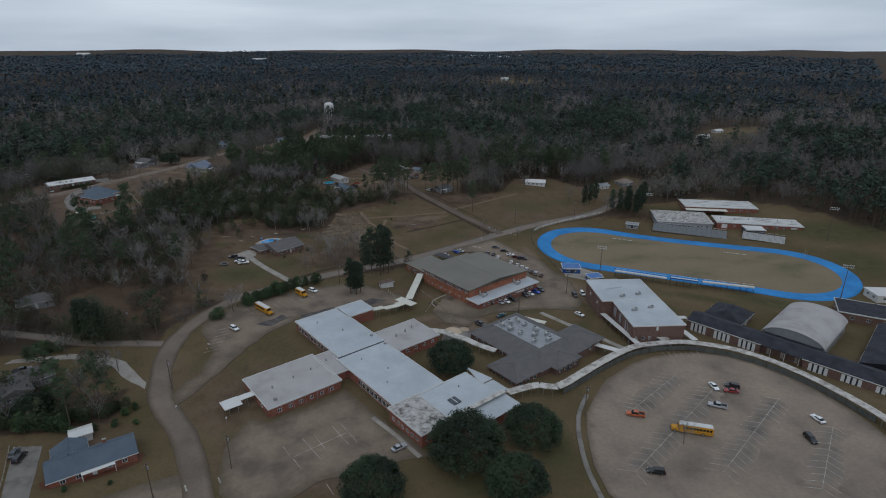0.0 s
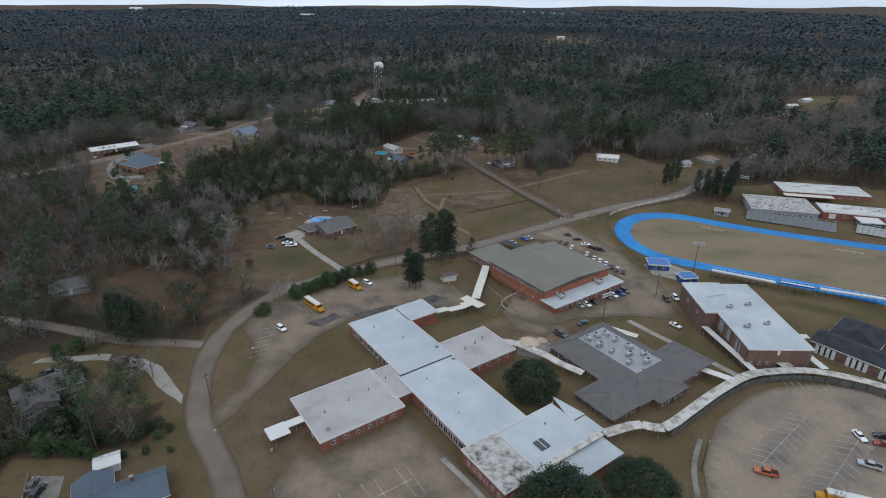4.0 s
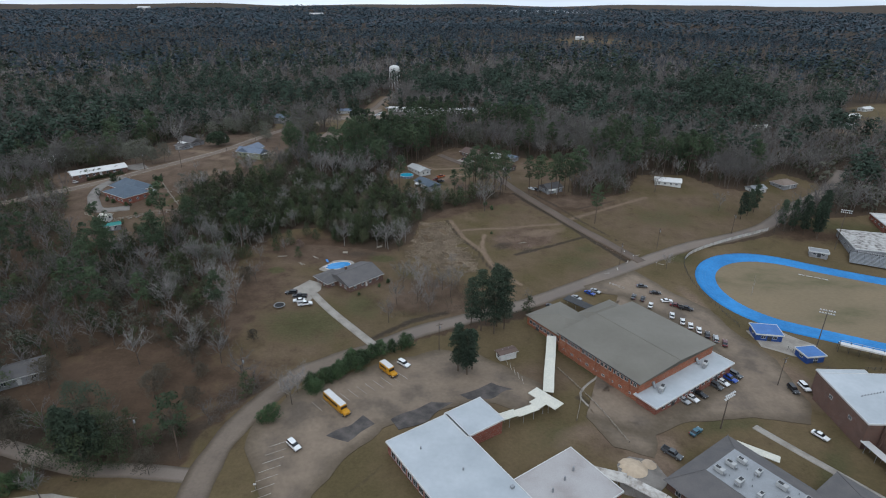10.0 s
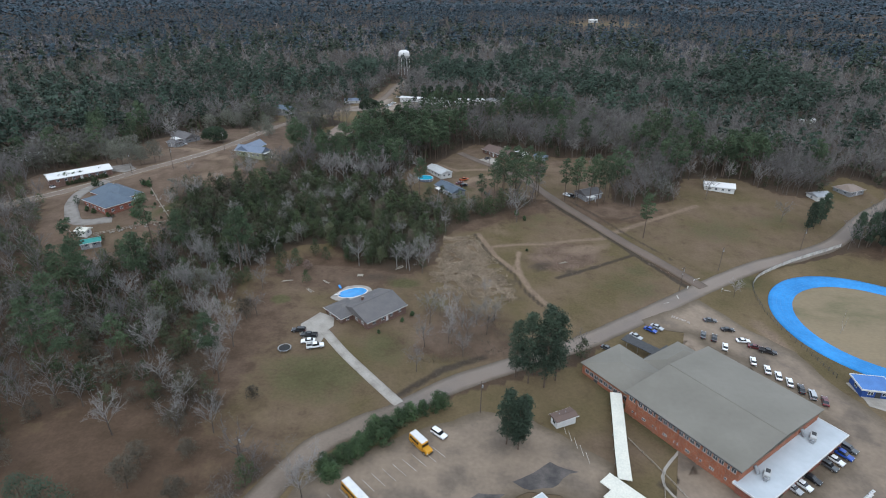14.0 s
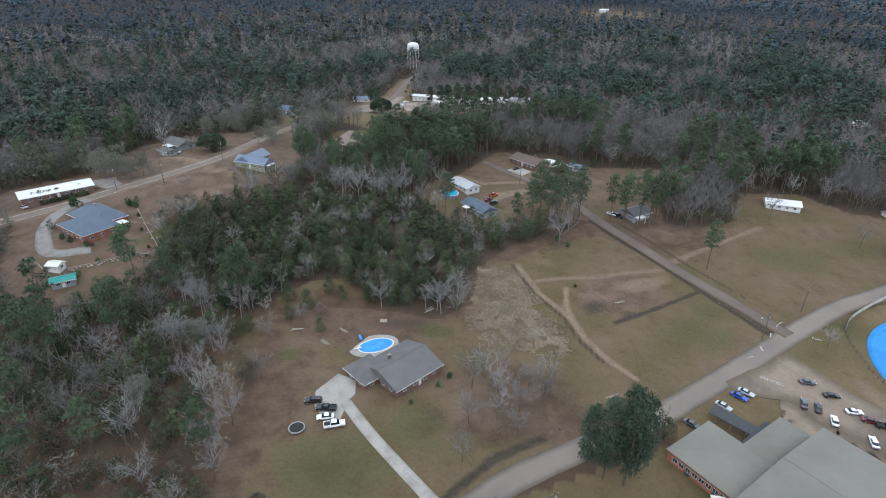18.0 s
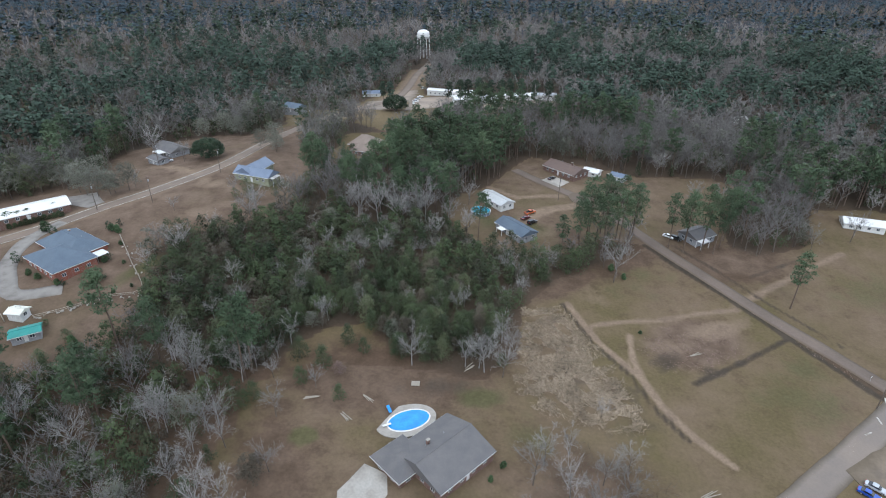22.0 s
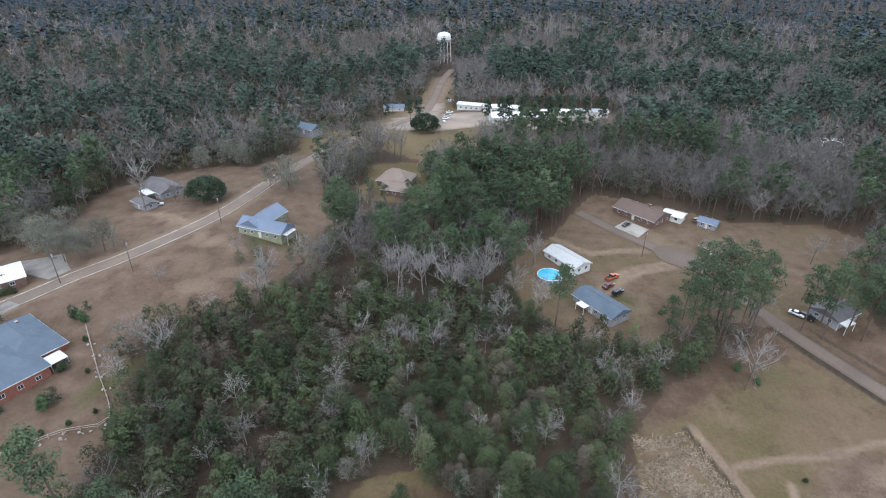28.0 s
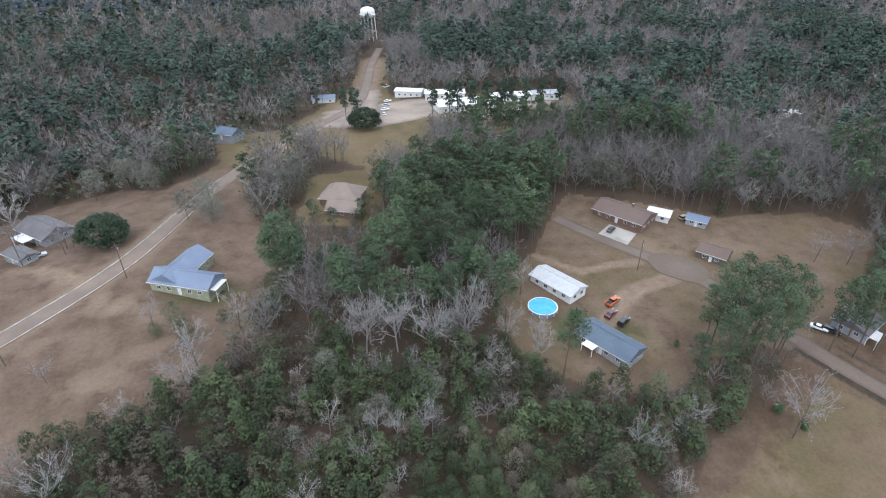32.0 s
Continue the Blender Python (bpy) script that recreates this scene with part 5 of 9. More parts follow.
def prism(poly, z0, z1, bm=None):
    bm = bm or bmesh.new()
    lo = [bm.verts.new((x, y, z0)) for x, y in poly]
    hi = [bm.verts.new((x, y, z1)) for x, y in poly]
    bm.faces.new(lo[::-1])
    bm.faces.new(hi)
    n = len(poly)
    for k in range(n):
        bm.faces.new((lo[k], lo[(k + 1) % n], hi[(k + 1) % n], hi[k]))
    return bm


def rod(p, q, r0, r1=None, n=8, bm=None):
    bm = bm or bmesh.new()
    v, f, mi = [], [], []
    tube(v, f, mi, p, q, r0, r1 if r1 is not None else r0, n)
    vs = [bm.verts.new(tuple(c)) for c in v]
    for t in f:
        bm.faces.new([vs[k] for k in t])
    bm.faces.new(vs[:n][::-1])
    bm.faces.new(vs[n:])
    return bm


def thing(name, label, category, x, y, turn=0.0, z=None, group="", kind=""):
    ob = tagged(new(name), label, category, group, kind)
    ob.matrix_basis = pose(x, y, gz(x, y) if z is None else z, 0, 0, turn)
    return ob


SHARED = {}


def window_meshes(w, h):
    key = ("window", round(w, 2), round(h, 2))
    if key not in SHARED:
        fr, t = bmesh.new(), 0.09
        for x0, x1, z0, z1 in ((-w / 2, w / 2, 0, t), (-w / 2, w / 2, h - t, h), (-w / 2, -w / 2 + t, t, h - t), (w / 2 - t, w / 2, t, h - t), (-t / 2, t / 2, t, h - t)):
            box(x0, x1, -0.06, 0.02, z0, z1, fr)
        gl = box(-w / 2 + t, w / 2 - t, -0.02, 0.0, t, h - t)
        out = []
        for nm, bm, mat in (("window", fr, M_TRIM), ("pane", gl, M_GLASS)):
            me = bpy.data.meshes.new(nm)
            bm.to_mesh(me)
            bm.free()
            me.materials.append(mat)
            out.append(me)
        SHARED[key] = out
    return SHARED[key]


def windows(parent, p, q, z, n, w, h, start=0.06, end=0.94):
    """n windows along the wall from p to q (outside to the right of that way)."""
    a, b = Vector(p), Vector(q)
    turn = math.degrees(math.atan2(b.y - a.y, b.x - a.x))
    fr, gl = window_meshes(w, h)
    for k in range(n):
        s = start + (end - start) * ((k + 0.5) / n)
        c = a.lerp(b, s)
        wi = part("window", fr, None, parent, m=pose(c.x, c.y, z, 0, 0, turn))
        part("pane", gl, None, wi)


def door(parent, p, q, s, w=1.0, h=2.1, mat=None, z=0.0):
    a, b = Vector(p), Vector(q)
    c = a.lerp(b, s)
    turn = math.degrees(math.atan2(b.y - a.y, b.x - a.x))
    key = ("door", w, h, (mat or M_TRIM).name)
    if key not in SHARED:
        bm = box(-w / 2, w / 2, -0.05, 0.02, 0, h, bevel=0.02)
        me = bpy.data.meshes.new("door")
        bm.to_mesh(me)
        bm.free()
        me.materials.append(mat or M_TRIM)
        SHARED[key] = me
    d = part("door", SHARED[key], None, parent, m=pose(c.x, c.y, z, 0, 0, turn))
    if ("knob",) not in SHARED:
        bm = box(w / 2 - 0.16, w / 2 - 0.08, -0.11, -0.05, 0.95, 1.05)
        me = bpy.data.meshes.new("door_handle")
        bm.to_mesh(me)
        bm.free()
        me.materials.append(M_CHROME)
        SHARED[("knob",)] = me


def rect(x0, x1, y0, y1):
    return [(x0, y0), (x1, y0), (x1, y1), (x0, y1)]


def flat_block(parent, x0, x1, y0, y1, h, wall, roof, over=0.35, z0=-2.5, rim=True, roof_label=""):
    """Walls with a flat roof: a slab with a raised edge."""
    part("wall", prism(rect(x0, x1, y0, y1), z0, h - 0.35), wall, parent)
    bm = box(x0 - over, x1 + over, y0 - over, y1 + over, h - 0.35, h)
    r = part("roof", bm, roof, parent, roof_label)
    if rim:
        e = bmesh.new()
        for a in ((x0 - over - 0.06, x1 + over + 0.06, y0 - over - 0.06, y0 - over + 0.12), (x0 - over - 0.06, x1 + over + 0.06, y1 + over - 0.12, y1 + over + 0.06),
                  (x0 - over - 0.06, x0 - over + 0.12, y0 - over + 0.13, y1 + over - 0.13), (x1 + over - 0.12, x1 + over + 0.06, y0 - over + 0.13, y1 + over - 0.13)):
            box(*a, h - 0.42, h + 0.12, e)
        part("fascia", e, M_TRIM, r)
    return r


def pitched(x0, x1, y0, y1, z, rise, hip=0.0, over=0.5, along="x", thick=0.18):
    """A gable or hip roof over a rectangle; hip: how far the ridge ends stand in."""
    x0, x1, y0, y1 = x0 - over, x1 + over, y0 - over, y1 + over
    bm = bmesh.new()
    if along == "x":
        ym = (y0 + y1) / 2
        ridge = [(x0 + hip, ym), (x1 - hip, ym)]
    else:
        xm = (x0 + x1) / 2
        ridge = [(xm, y0 + hip), (xm, y1 - hip)]
    def shell(dz):
        e = [bm.verts.new((x, y, z + dz)) for x, y in rect(x0, x1, y0, y1)]
        r = [bm.verts.new((x, y, z + rise + dz)) for x, y in ridge]
        if along == "x":
            f = [(e[0], e[1], r[1], r[0]), (e[2], e[3], r[0], r[1]), (e[1], e[2], r[1]), (e[3], e[0], r[0])]
        else:
            f = [(e[1], e[2], r[1], r[0]), (e[3], e[0], r[0], r[1]), (e[0], e[1], r[0]), (e[2], e[3], r[1])]
        return e, [bm.faces.new(x) for x in f]
    top, _ = shell(thick)
    low, fl = shell(0)
    for f in fl:
        f.normal_flip()
    for k in range(4):
        bm.faces.new((low[k], low[(k + 1) % 4], top[(k + 1) % 4], top[k]))
    return bm


def gable_ends(parent, x0, x1, y0, y1, z, rise, mat, along="x"):
    """Wall triangles under a gable roof."""
    for end in (0, 1):
        bm = bmesh.new()
        if along == "x":
            x = x0 if end == 0 else x1 - 0.2
            pts = [(y0, z), (y1, z), ((y0 + y1) / 2, z + rise * (y1 - y0) / (y1 - y0 + 1.0))]
            a = [bm.verts.new((x, p, q)) for p, q in pts]
            b = [bm.verts.new((x + 0.2, p, q)) for p, q in pts]
        else:
            y = y0 if end == 0 else y1 - 0.2
            pts = [(x0, z), (x1, z), ((x0 + x1) / 2, z + rise * (x1 - x0) / (x1 - x0 + 1.0))]
            a = [bm.verts.new((p, y, q)) for p, q in pts]
            b = [bm.verts.new((p, y + 0.2, q)) for p, q in pts]
        bm.faces.new(a)
        bm.faces.new(b[::-1])
        for k in range(3):
            bm.faces.new((a[k], b[k], b[(k + 1) % 3], a[(k + 1) % 3]))
        bmesh.ops.recalc_face_normals(bm, faces=bm.faces[:])
        part("gable", bm, mat, parent)


def ridge_cap(parent, p, q, mat, r=0.14):
    part("ridge_cap", rod(p, q, r, n=6), mat, parent)


def house(name, label, x, y, turn, wings, wall, roof, h=2.7, windows_each=3, chimney=None, z=None, roof_label="", porch=None, category="house", fascia=True):
    """A house of one or more wings: (x0, x1, y0, y1, rise, hip, along, height added)."""
    ob = thing(name, label, category, x, y, turn, z)
    for i, (x0, x1, y0, y1, rise, hip, along, dh) in enumerate(wings):
        hh = h + dh
        part("wall", prism(rect(x0, x1, y0, y1), -3.0, hh), wall, ob)
        r = part("roof", pitched(x0, x1, y0, y1, hh + 0.02 * i, rise, hip, along=along), roof, ob, roof_label)
        if hip < 0.1:
            gable_ends(ob, x0, x1, y0, y1, hh, rise, wall, along)
        o = 0.5
        if along == "x":
            ym = (y0 + y1) / 2
            ridge_cap(r, (x0 - o + hip, ym, hh + rise + 0.17), (x1 + o - hip, ym, hh + rise + 0.17), roof)
        else:
            xm = (x0 + x1) / 2
            ridge_cap(r, (xm, y0 - o + hip, hh + rise + 0.17), (xm, y1 + o - hip, hh + rise + 0.17), roof)
        corner = rect(x0, x1, y0, y1)
        for k in range(4):
            p, q = corner[k], corner[(k + 1) % 4]
            ln = math.dist(p, q)
            mid = ((p[0] + q[0]) / 2, (p[1] + q[1]) / 2)
            d = ((q[1] - p[1]) / ln * 0.4, -(q[0] - p[0]) / ln * 0.4)
            hidden = any(w is not wings[i] and w[0] <= mid[0] + d[0] <= w[1] and w[2] <= mid[1] + d[1] <= w[3] for w in wings)
            if not hidden:
                windows(ob, p, q, 0.95 + dh * 0.3, max(1, int(ln / 3.6)), 1.3, 1.25)
        if fascia:
            e = bmesh.new()
            for a in ((x0 - o - 0.05, x1 + o + 0.05, y0 - o - 0.06, y0 - o - 0.005), (x0 - o - 0.05, x1 + o + 0.05, y1 + o + 0.005, y1 + o + 0.06)):
                if along == "x" or hip > 0.1:
                    box(*a, hh - 0.08, hh + 0.14, e)
            for a in ((x0 - o - 0.06, x0 - o - 0.005, y0 - o, y1 + o), (x1 + o + 0.005, x1 + o + 0.06, y0 - o, y1 + o)):
                if along == "y" or hip > 0.1:
                    box(*a, hh - 0.08, hh + 0.14, e)
            part("gutter", e, M_TRIM, r)
    x0, x1, y0, y1 = wings[0][:4]
    door(ob, (x0, y0), (x1, y0), 0.5)
    door(ob, (x1, y1), (x0, y1), 0.47)
    if chimney:
        cx, cy, ch = chimney
        c = part("chimney", box(cx - 0.4, cx + 0.4, cy - 0.3, cy + 0.3, 0, ch, bevel=0.03), wall, ob)
        part("chimney_cap", box(cx - 0.48, cx + 0.48, cy - 0.38, cy + 0.38, ch, ch + 0.12), M_CONCRETE, c)
    for k in range(2):
        vx, vy = x0 + (x1 - x0) * (0.3 + 0.35 * k), y0 + (y1 - y0) * 0.68
        part("roof_vent", rod((vx, vy, h), (vx, vy, h + wings[0][4] * 0.75 + 0.5), 0.07, n=6), M_METAL_GREY, ob)
    if porch:
        a0, a1, b0, b1, ph = porch
        pr = part("porch_roof", box(a0, a1, b0, b1, ph, ph + 0.14), M_METAL_WHITE, ob, "flat white porch roof")
        for px in (a0 + 0.15, a1 - 0.15):
            for py in (b0 + 0.15, b1 - 0.15):
                part("porch_post", box(px - 0.07, px + 0.07, py - 0.07, py + 0.07, -1.5, ph), M_TRIM, ob)
    return ob


def ac_unit(parent, x, y, z, s=1.0, turn=0.0):
    key = ("ac",)
    if key not in SHARED:
        out = []
        for nm, bm, mat in (("air_handler", box(-1.15, 1.15, -0.62, 0.62, 0.15, 1.2, bevel=0.03), M_UNIT),
                            ("fan_grille", box(-0.2, 0.95, -0.42, 0.42, 1.2, 1.26, bevel=0.02), M_DARK),
                            ("coil_panel", box(-0.9, 0.9, -0.65, -0.615, 0.3, 1.0), M_METAL_GREY),
                            ("duct", box(-1.7, -1.15, -0.35, 0.35, 0.0, 0.8, bevel=0.05), M_METAL_GREY)):
            me = bpy.data.meshes.new(nm)
            bm.to_mesh(me)
            bm.free()
            me.materials.append(mat)
            out.append((nm, me))
        SHARED[key] = out
    (na, ma), *rest = SHARED[key]
    a = part(na, ma, None, parent, m=pose(x, y, z, 0, 0, turn) @ Matrix.Scale(s, 4))
    for nm, me in rest:
        part(nm, me, None, a)


def canopy(name, label, pts, width, height, mat, posts=6.0, edge=0.18, group="covered walkways", z_off=0.0):
    """A flat covered walk along the points, on thin posts; one roof panel for each stretch."""
    x0, y0 = pts[0]
    ob = thing(name, label, "covered walkway", x0, y0, 0, 0.0, group)
    ob.matrix_basis = pose(0, 0, 0)
    line = [Vector(p) for p in pts]
    for i in range(len(line) - 1):
        a, b = line[i], line[i + 1]
        d = (b - a).normalized()
        s = Vector((d.y, -d.x)) * width / 2
        za, zb = gz(a.x, a.y) + height + z_off, gz(b.x, b.y) + height + z_off
        bm = bmesh.new()
        quads = []
        ext = 0.02
        for p, z in ((a - d * ext, za), (b + d * ext, zb)):
            quads.append([bm.verts.new((*(p + s), z)), bm.verts.new((*(p - s), z)), bm.verts.new((*(p - s), z - edge)), bm.verts.new((*(p + s), z - edge))])
        q0, q1 = quads
        for k in range(4):
            bm.faces.new((q0[k], q0[(k + 1) % 4], q1[(k + 1) % 4], q1[k]))
        bm.faces.new(q0[::-1])
        bm.faces.new(q1)
        bmesh.ops.recalc_face_normals(bm, faces=bm.faces[:])
        part("roof_panel", bm, mat, ob)
        n = max(1, round((b - a).length / posts))
        for k in range(n):
            p = a.lerp(b, (k + 0.5) / n)
            z = gz(p.x, p.y)
            top = za + (zb - za) * (k + 0.5) / n - edge
            for side in (-0.85, 0.85):
                c = p + s * side
                part("post", rod((c.x, c.y, z - 0.2), (c.x, c.y, top), 0.06, n=6), M_METAL_GREY, ob)
    return ob


# ---- the school ----
def campus(v, u):
    """A place in the school's own grid (along its long wings, and towards the road)."""
    c, s = math.cos(radians(31)), math.sin(radians(31))
    return (1.9 + v * c + u * s, 256.3 + v * s - u * c)


def build_school():
    ob = tagged(new("school_building"), "long one-storey red brick school with pale blue-white flat roofs", "school")
    z = 0.0
    ob.matrix_basis = pose(1.9, 256.3, z, 0, 0, 31)
    H = 4.1
    blocks = [(-1, 18, 1, 38, H, M_ROOF_WHITE, "pale blue-white membrane roof"), (18, 30, 0.5, 11, H, M_ROOF_WHITE, ""), (-2.4, 17.4, 38.2, 74, H + 0.25, M_ROOF_WHITE, ""),
              (-33.5, -8, 29, 50, H - 0.2, M_ROOF_STAIN, "stained grey flat roof"), (-8, -1.2, 30.6, 45.6, H - 0.25, M_ROOF_STAIN, ""), (18.4, 38, 29.3, 46, H - 0.5, M_ROOF_STAIN, ""),
              (-4.6, 6.2, 74.3, 91, H + 0.5, M_ROOF_PEEL, "peeling white and black roof"), (6.5, 27.3, 74.2, 89, H + 0.1, M_ROOF_WHITE, "")]
    for v0, v1, u0, u1, h, roof, lab in blocks:
        flat_block(ob, v0, v1, -u1, -u0, h, M_BRICK_RED, roof, roof_label=lab)
    # rows of classroom windows
    for p, q, n in (((-1, -1), (-1, -29), 9), ((-2.4, -51), (-2.4, -73), 8), ((18, -29), (18, -11.5), 5), ((17.4, -74), (17.4, -47), 9), ((-33.5, -29), (-33.5, -50), 2),
                    ((-33.5, -50), (-8, -50), 6), ((-8, -29), (-33.5, -29), 6), ((20, -46), (38, -46), 4), ((38, -46), (38, -29.3), 4), ((-4.6, -74.5), (-4.6, -91), 6), ((-4.6, -91), (6.2, -91), 3),
                    ((30, -0.5), (-1, -0.8), 8), ((27.3, -89), (27.3, -74.2), 4)):
        tall = p[0] in (-1, -2.4)
        windows(ob, p, q, 0.7 if tall else 1.2, n, 2.0 if tall else 1.2, 2.2 if tall else 1.2)
    part("roof_joint", box(-2.2, 17.8, -38.35, -37.85, H + 0.13, H + 0.4), M_DARK, ob, "dark expansion joint across the roof")
    part("skylight", box(12.2, 15.2, -86.0, -82.5, H + 0.1, H + 0.5, bevel=0.05), M_GLASS, ob)
    part("skylight_bar", box(13.6, 13.8, -86.0, -82.5, H + 0.5, H + 0.56), M_TRIM, ob)
    for v, u in ((-28, 40), (-20, 39), (-13, 38), (-6, 36), (4, 44), (8, 55), (3, 62), (24, 37), (29, 36), (33, 35), (10, 20), (5, 8), (20, 79), (-1, 83)):
        part("roof_vent", rod((v, -u, H - 0.6), (v, -u, H + 0.75), 0.28, 0.2, 8), M_METAL_GREY, ob)
    for v, u in ((16.5, 31), (17, 40), (-30, 47)):
        part("roof_vent", box(v - 0.5, v + 0.5, -u - 0.4, -u + 0.4, H - 0.6, H + 0.7, bevel=0.05), M_METAL_GREY, ob)
    for k in range(6):
        p = (-33.4, -29 - 0.1) if k == 0 else (-33.5 + 25 * k / 6, -50.06)
        part("downpipe", rod((p[0], p[1], -0.5), (p[0], p[1], H - 0.6), 0.06, n=6), M_METAL_GREY, ob)
    # low white sheds at the road end
    for nm, v0, v1, u0, u1, h in (("lean_to_roof", 8, 30, 89.3, 98, 3.3), ("lean_to_roof", 27.6, 33, 82, 89.1, 3.0)):
        r = part(nm, box(v0, v1, -u1, -u0, h, h + 0.16), M_ROOF_WHITE, ob, "low white lean-to roof")
        for a in (v0 + 0.4, v1 - 0.4):
            part("post", box(a - 0.1, a + 0.1, -u1 + 0.3, -u1 + 0.5, -3, h), M_TRIM, ob)
    part("lean_to_wall", box(9, 29, -96.8, -89.2, -3, 3.2), M_BRICK_RED, ob)
    tri = [(30.9, -70.5), (27.6, -81.8), (33, -81.8)]
    part("awning", prism([tri[0], tri[1], tri[2]], 3.35, 3.5), M_ROOF_WHITE, ob, "white pointed awning")
    part("post", box(30.6, 30.8, -71.6, -71.4, -3, 3.35), M_TRIM, ob)
    # strip roof over the corridor
    part("corridor_roof", box(6.5, 30, -91.2, -89.4, 4.25, 4.45), M_WALKROOF, ob, "stained strip roof over the corridor")
    return ob


build_school()


def ctr(pts):
    return [campus(v, u) for v, u in pts]


canopy("covered_walkway", "cream metal canopy between school and gymnasium", ctr([(52.5, 6.2), (60, -1.2), (68, -8.8), (77.5, -18)]), 3.4, 3.1, M_CANOPY, 5)
canopy("covered_walkway", "cream metal canopy stepping down from the school", ctr([(30.4, 8.8), (36.5, 9.4)]), 3.0, 3.3, M_CANOPY, 5, z_off=0.5)
canopy("covered_walkway", "cream metal canopy stepping down from the school", ctr([(36.5, 9.4), (44, 9.9)]), 3.0, 3.0, M_CANOPY, 5, z_off=0.2)
canopy("covered_walkway", "cream metal canopy crossing in the yard", ctr([(48.6, 3.2), (50.0, 13.4)]), 4.2, 3.25, M_CANOPY, 5)
canopy("covered_walkway", "cream metal canopy short arm in the yard", ctr([(44, 9), (48.2, 8.4)]), 4.0, 3.1, M_CANOPY, 5)
canopy("covered_walkway", "white entrance canopy of the west wing", ctr([(-44.2, 39), (-38.6, 39)]), 5.4, 3.0, M_METAL_WHITE, 3)
canopy("covered_walkway", "white link canopy of the west wing", ctr([(-38.6, 38.2), (-33.9, 38.2)]), 2.8, 3.15, M_METAL_WHITE, 4)
canopy("covered_walkway", "stained stepped canopy between school and library", ctr([(38, 36), (44, 43)]), 3.4, 3.2, M_WALKROOF, 5)
canopy("covered_walkway", "stained stepped canopy between school and library", ctr([(44, 43), (47, 52)]), 3.2, 2.9, M_WALKROOF, 5)
canopy("covered_walkway", "stained stepped canopy between school and library", ctr([(47, 52), (47.5, 58), (50, 66)]), 3.0, 3.0, M_WALKROOF, 5)
canopy("covered_walkway", "pale canopy beside the library", ctr([(82, 50), (86, 60)]), 2.6, 3.0, M_CANOPY, 5)
canopy("covered_walkway", "white canopy between library and curved walk", [(119, 229), (127.5, 221.5)], 2.8, 3.0, M_METAL_WHITE, 4)
CURVE = smooth_line([(76, 197), (83, 199.5), (88.5, 200.6), (94, 199), (104, 205.5), (117, 214.5), (129.5, 222), (137, 225), (145, 226), (153, 226), (160, 224.6), (171, 219), (178, 212.5), (183, 205),
                     (187, 196), (190, 184), (191.5, 170), (190, 154)], 4.0)
canopy("curved_walkway", "long curved covered walk with stained pale roof panels round the oval", [(p.x, p.y) for p in CURVE], 3.2, 3.0, M_WALKROOF, 4)
canopy("covered_walkway", "pale canopy from curved walk to brick hall", [(150.5, 227.5), (149, 232)], 4.0, 3.2, M_WALKROOF, 3)
canopy("covered_walkway", "white canopy beside the brick hall", [(162, 226), (161.5, 236), (160, 247)], 2.6, 3.2, M_METAL_WHITE, 4)
canopy("covered_walkway", "cream canopy behind the brick hall", [(160.5, 247), (170, 246)], 2.6, 3.3, M_METAL_WHITE, 4)
canopy("covered_walkway", "cream canopy behind the brick hall", [(161.5, 249), (167, 258), (160, 270)], 2.6, 3.1, M_CANOPY, 5)
canopy("covered_walkway", "long white canopy along the brick hall", [(135.4, 256), (137.6, 226)], 2.4, 3.0, M_METAL_WHITE, 4)


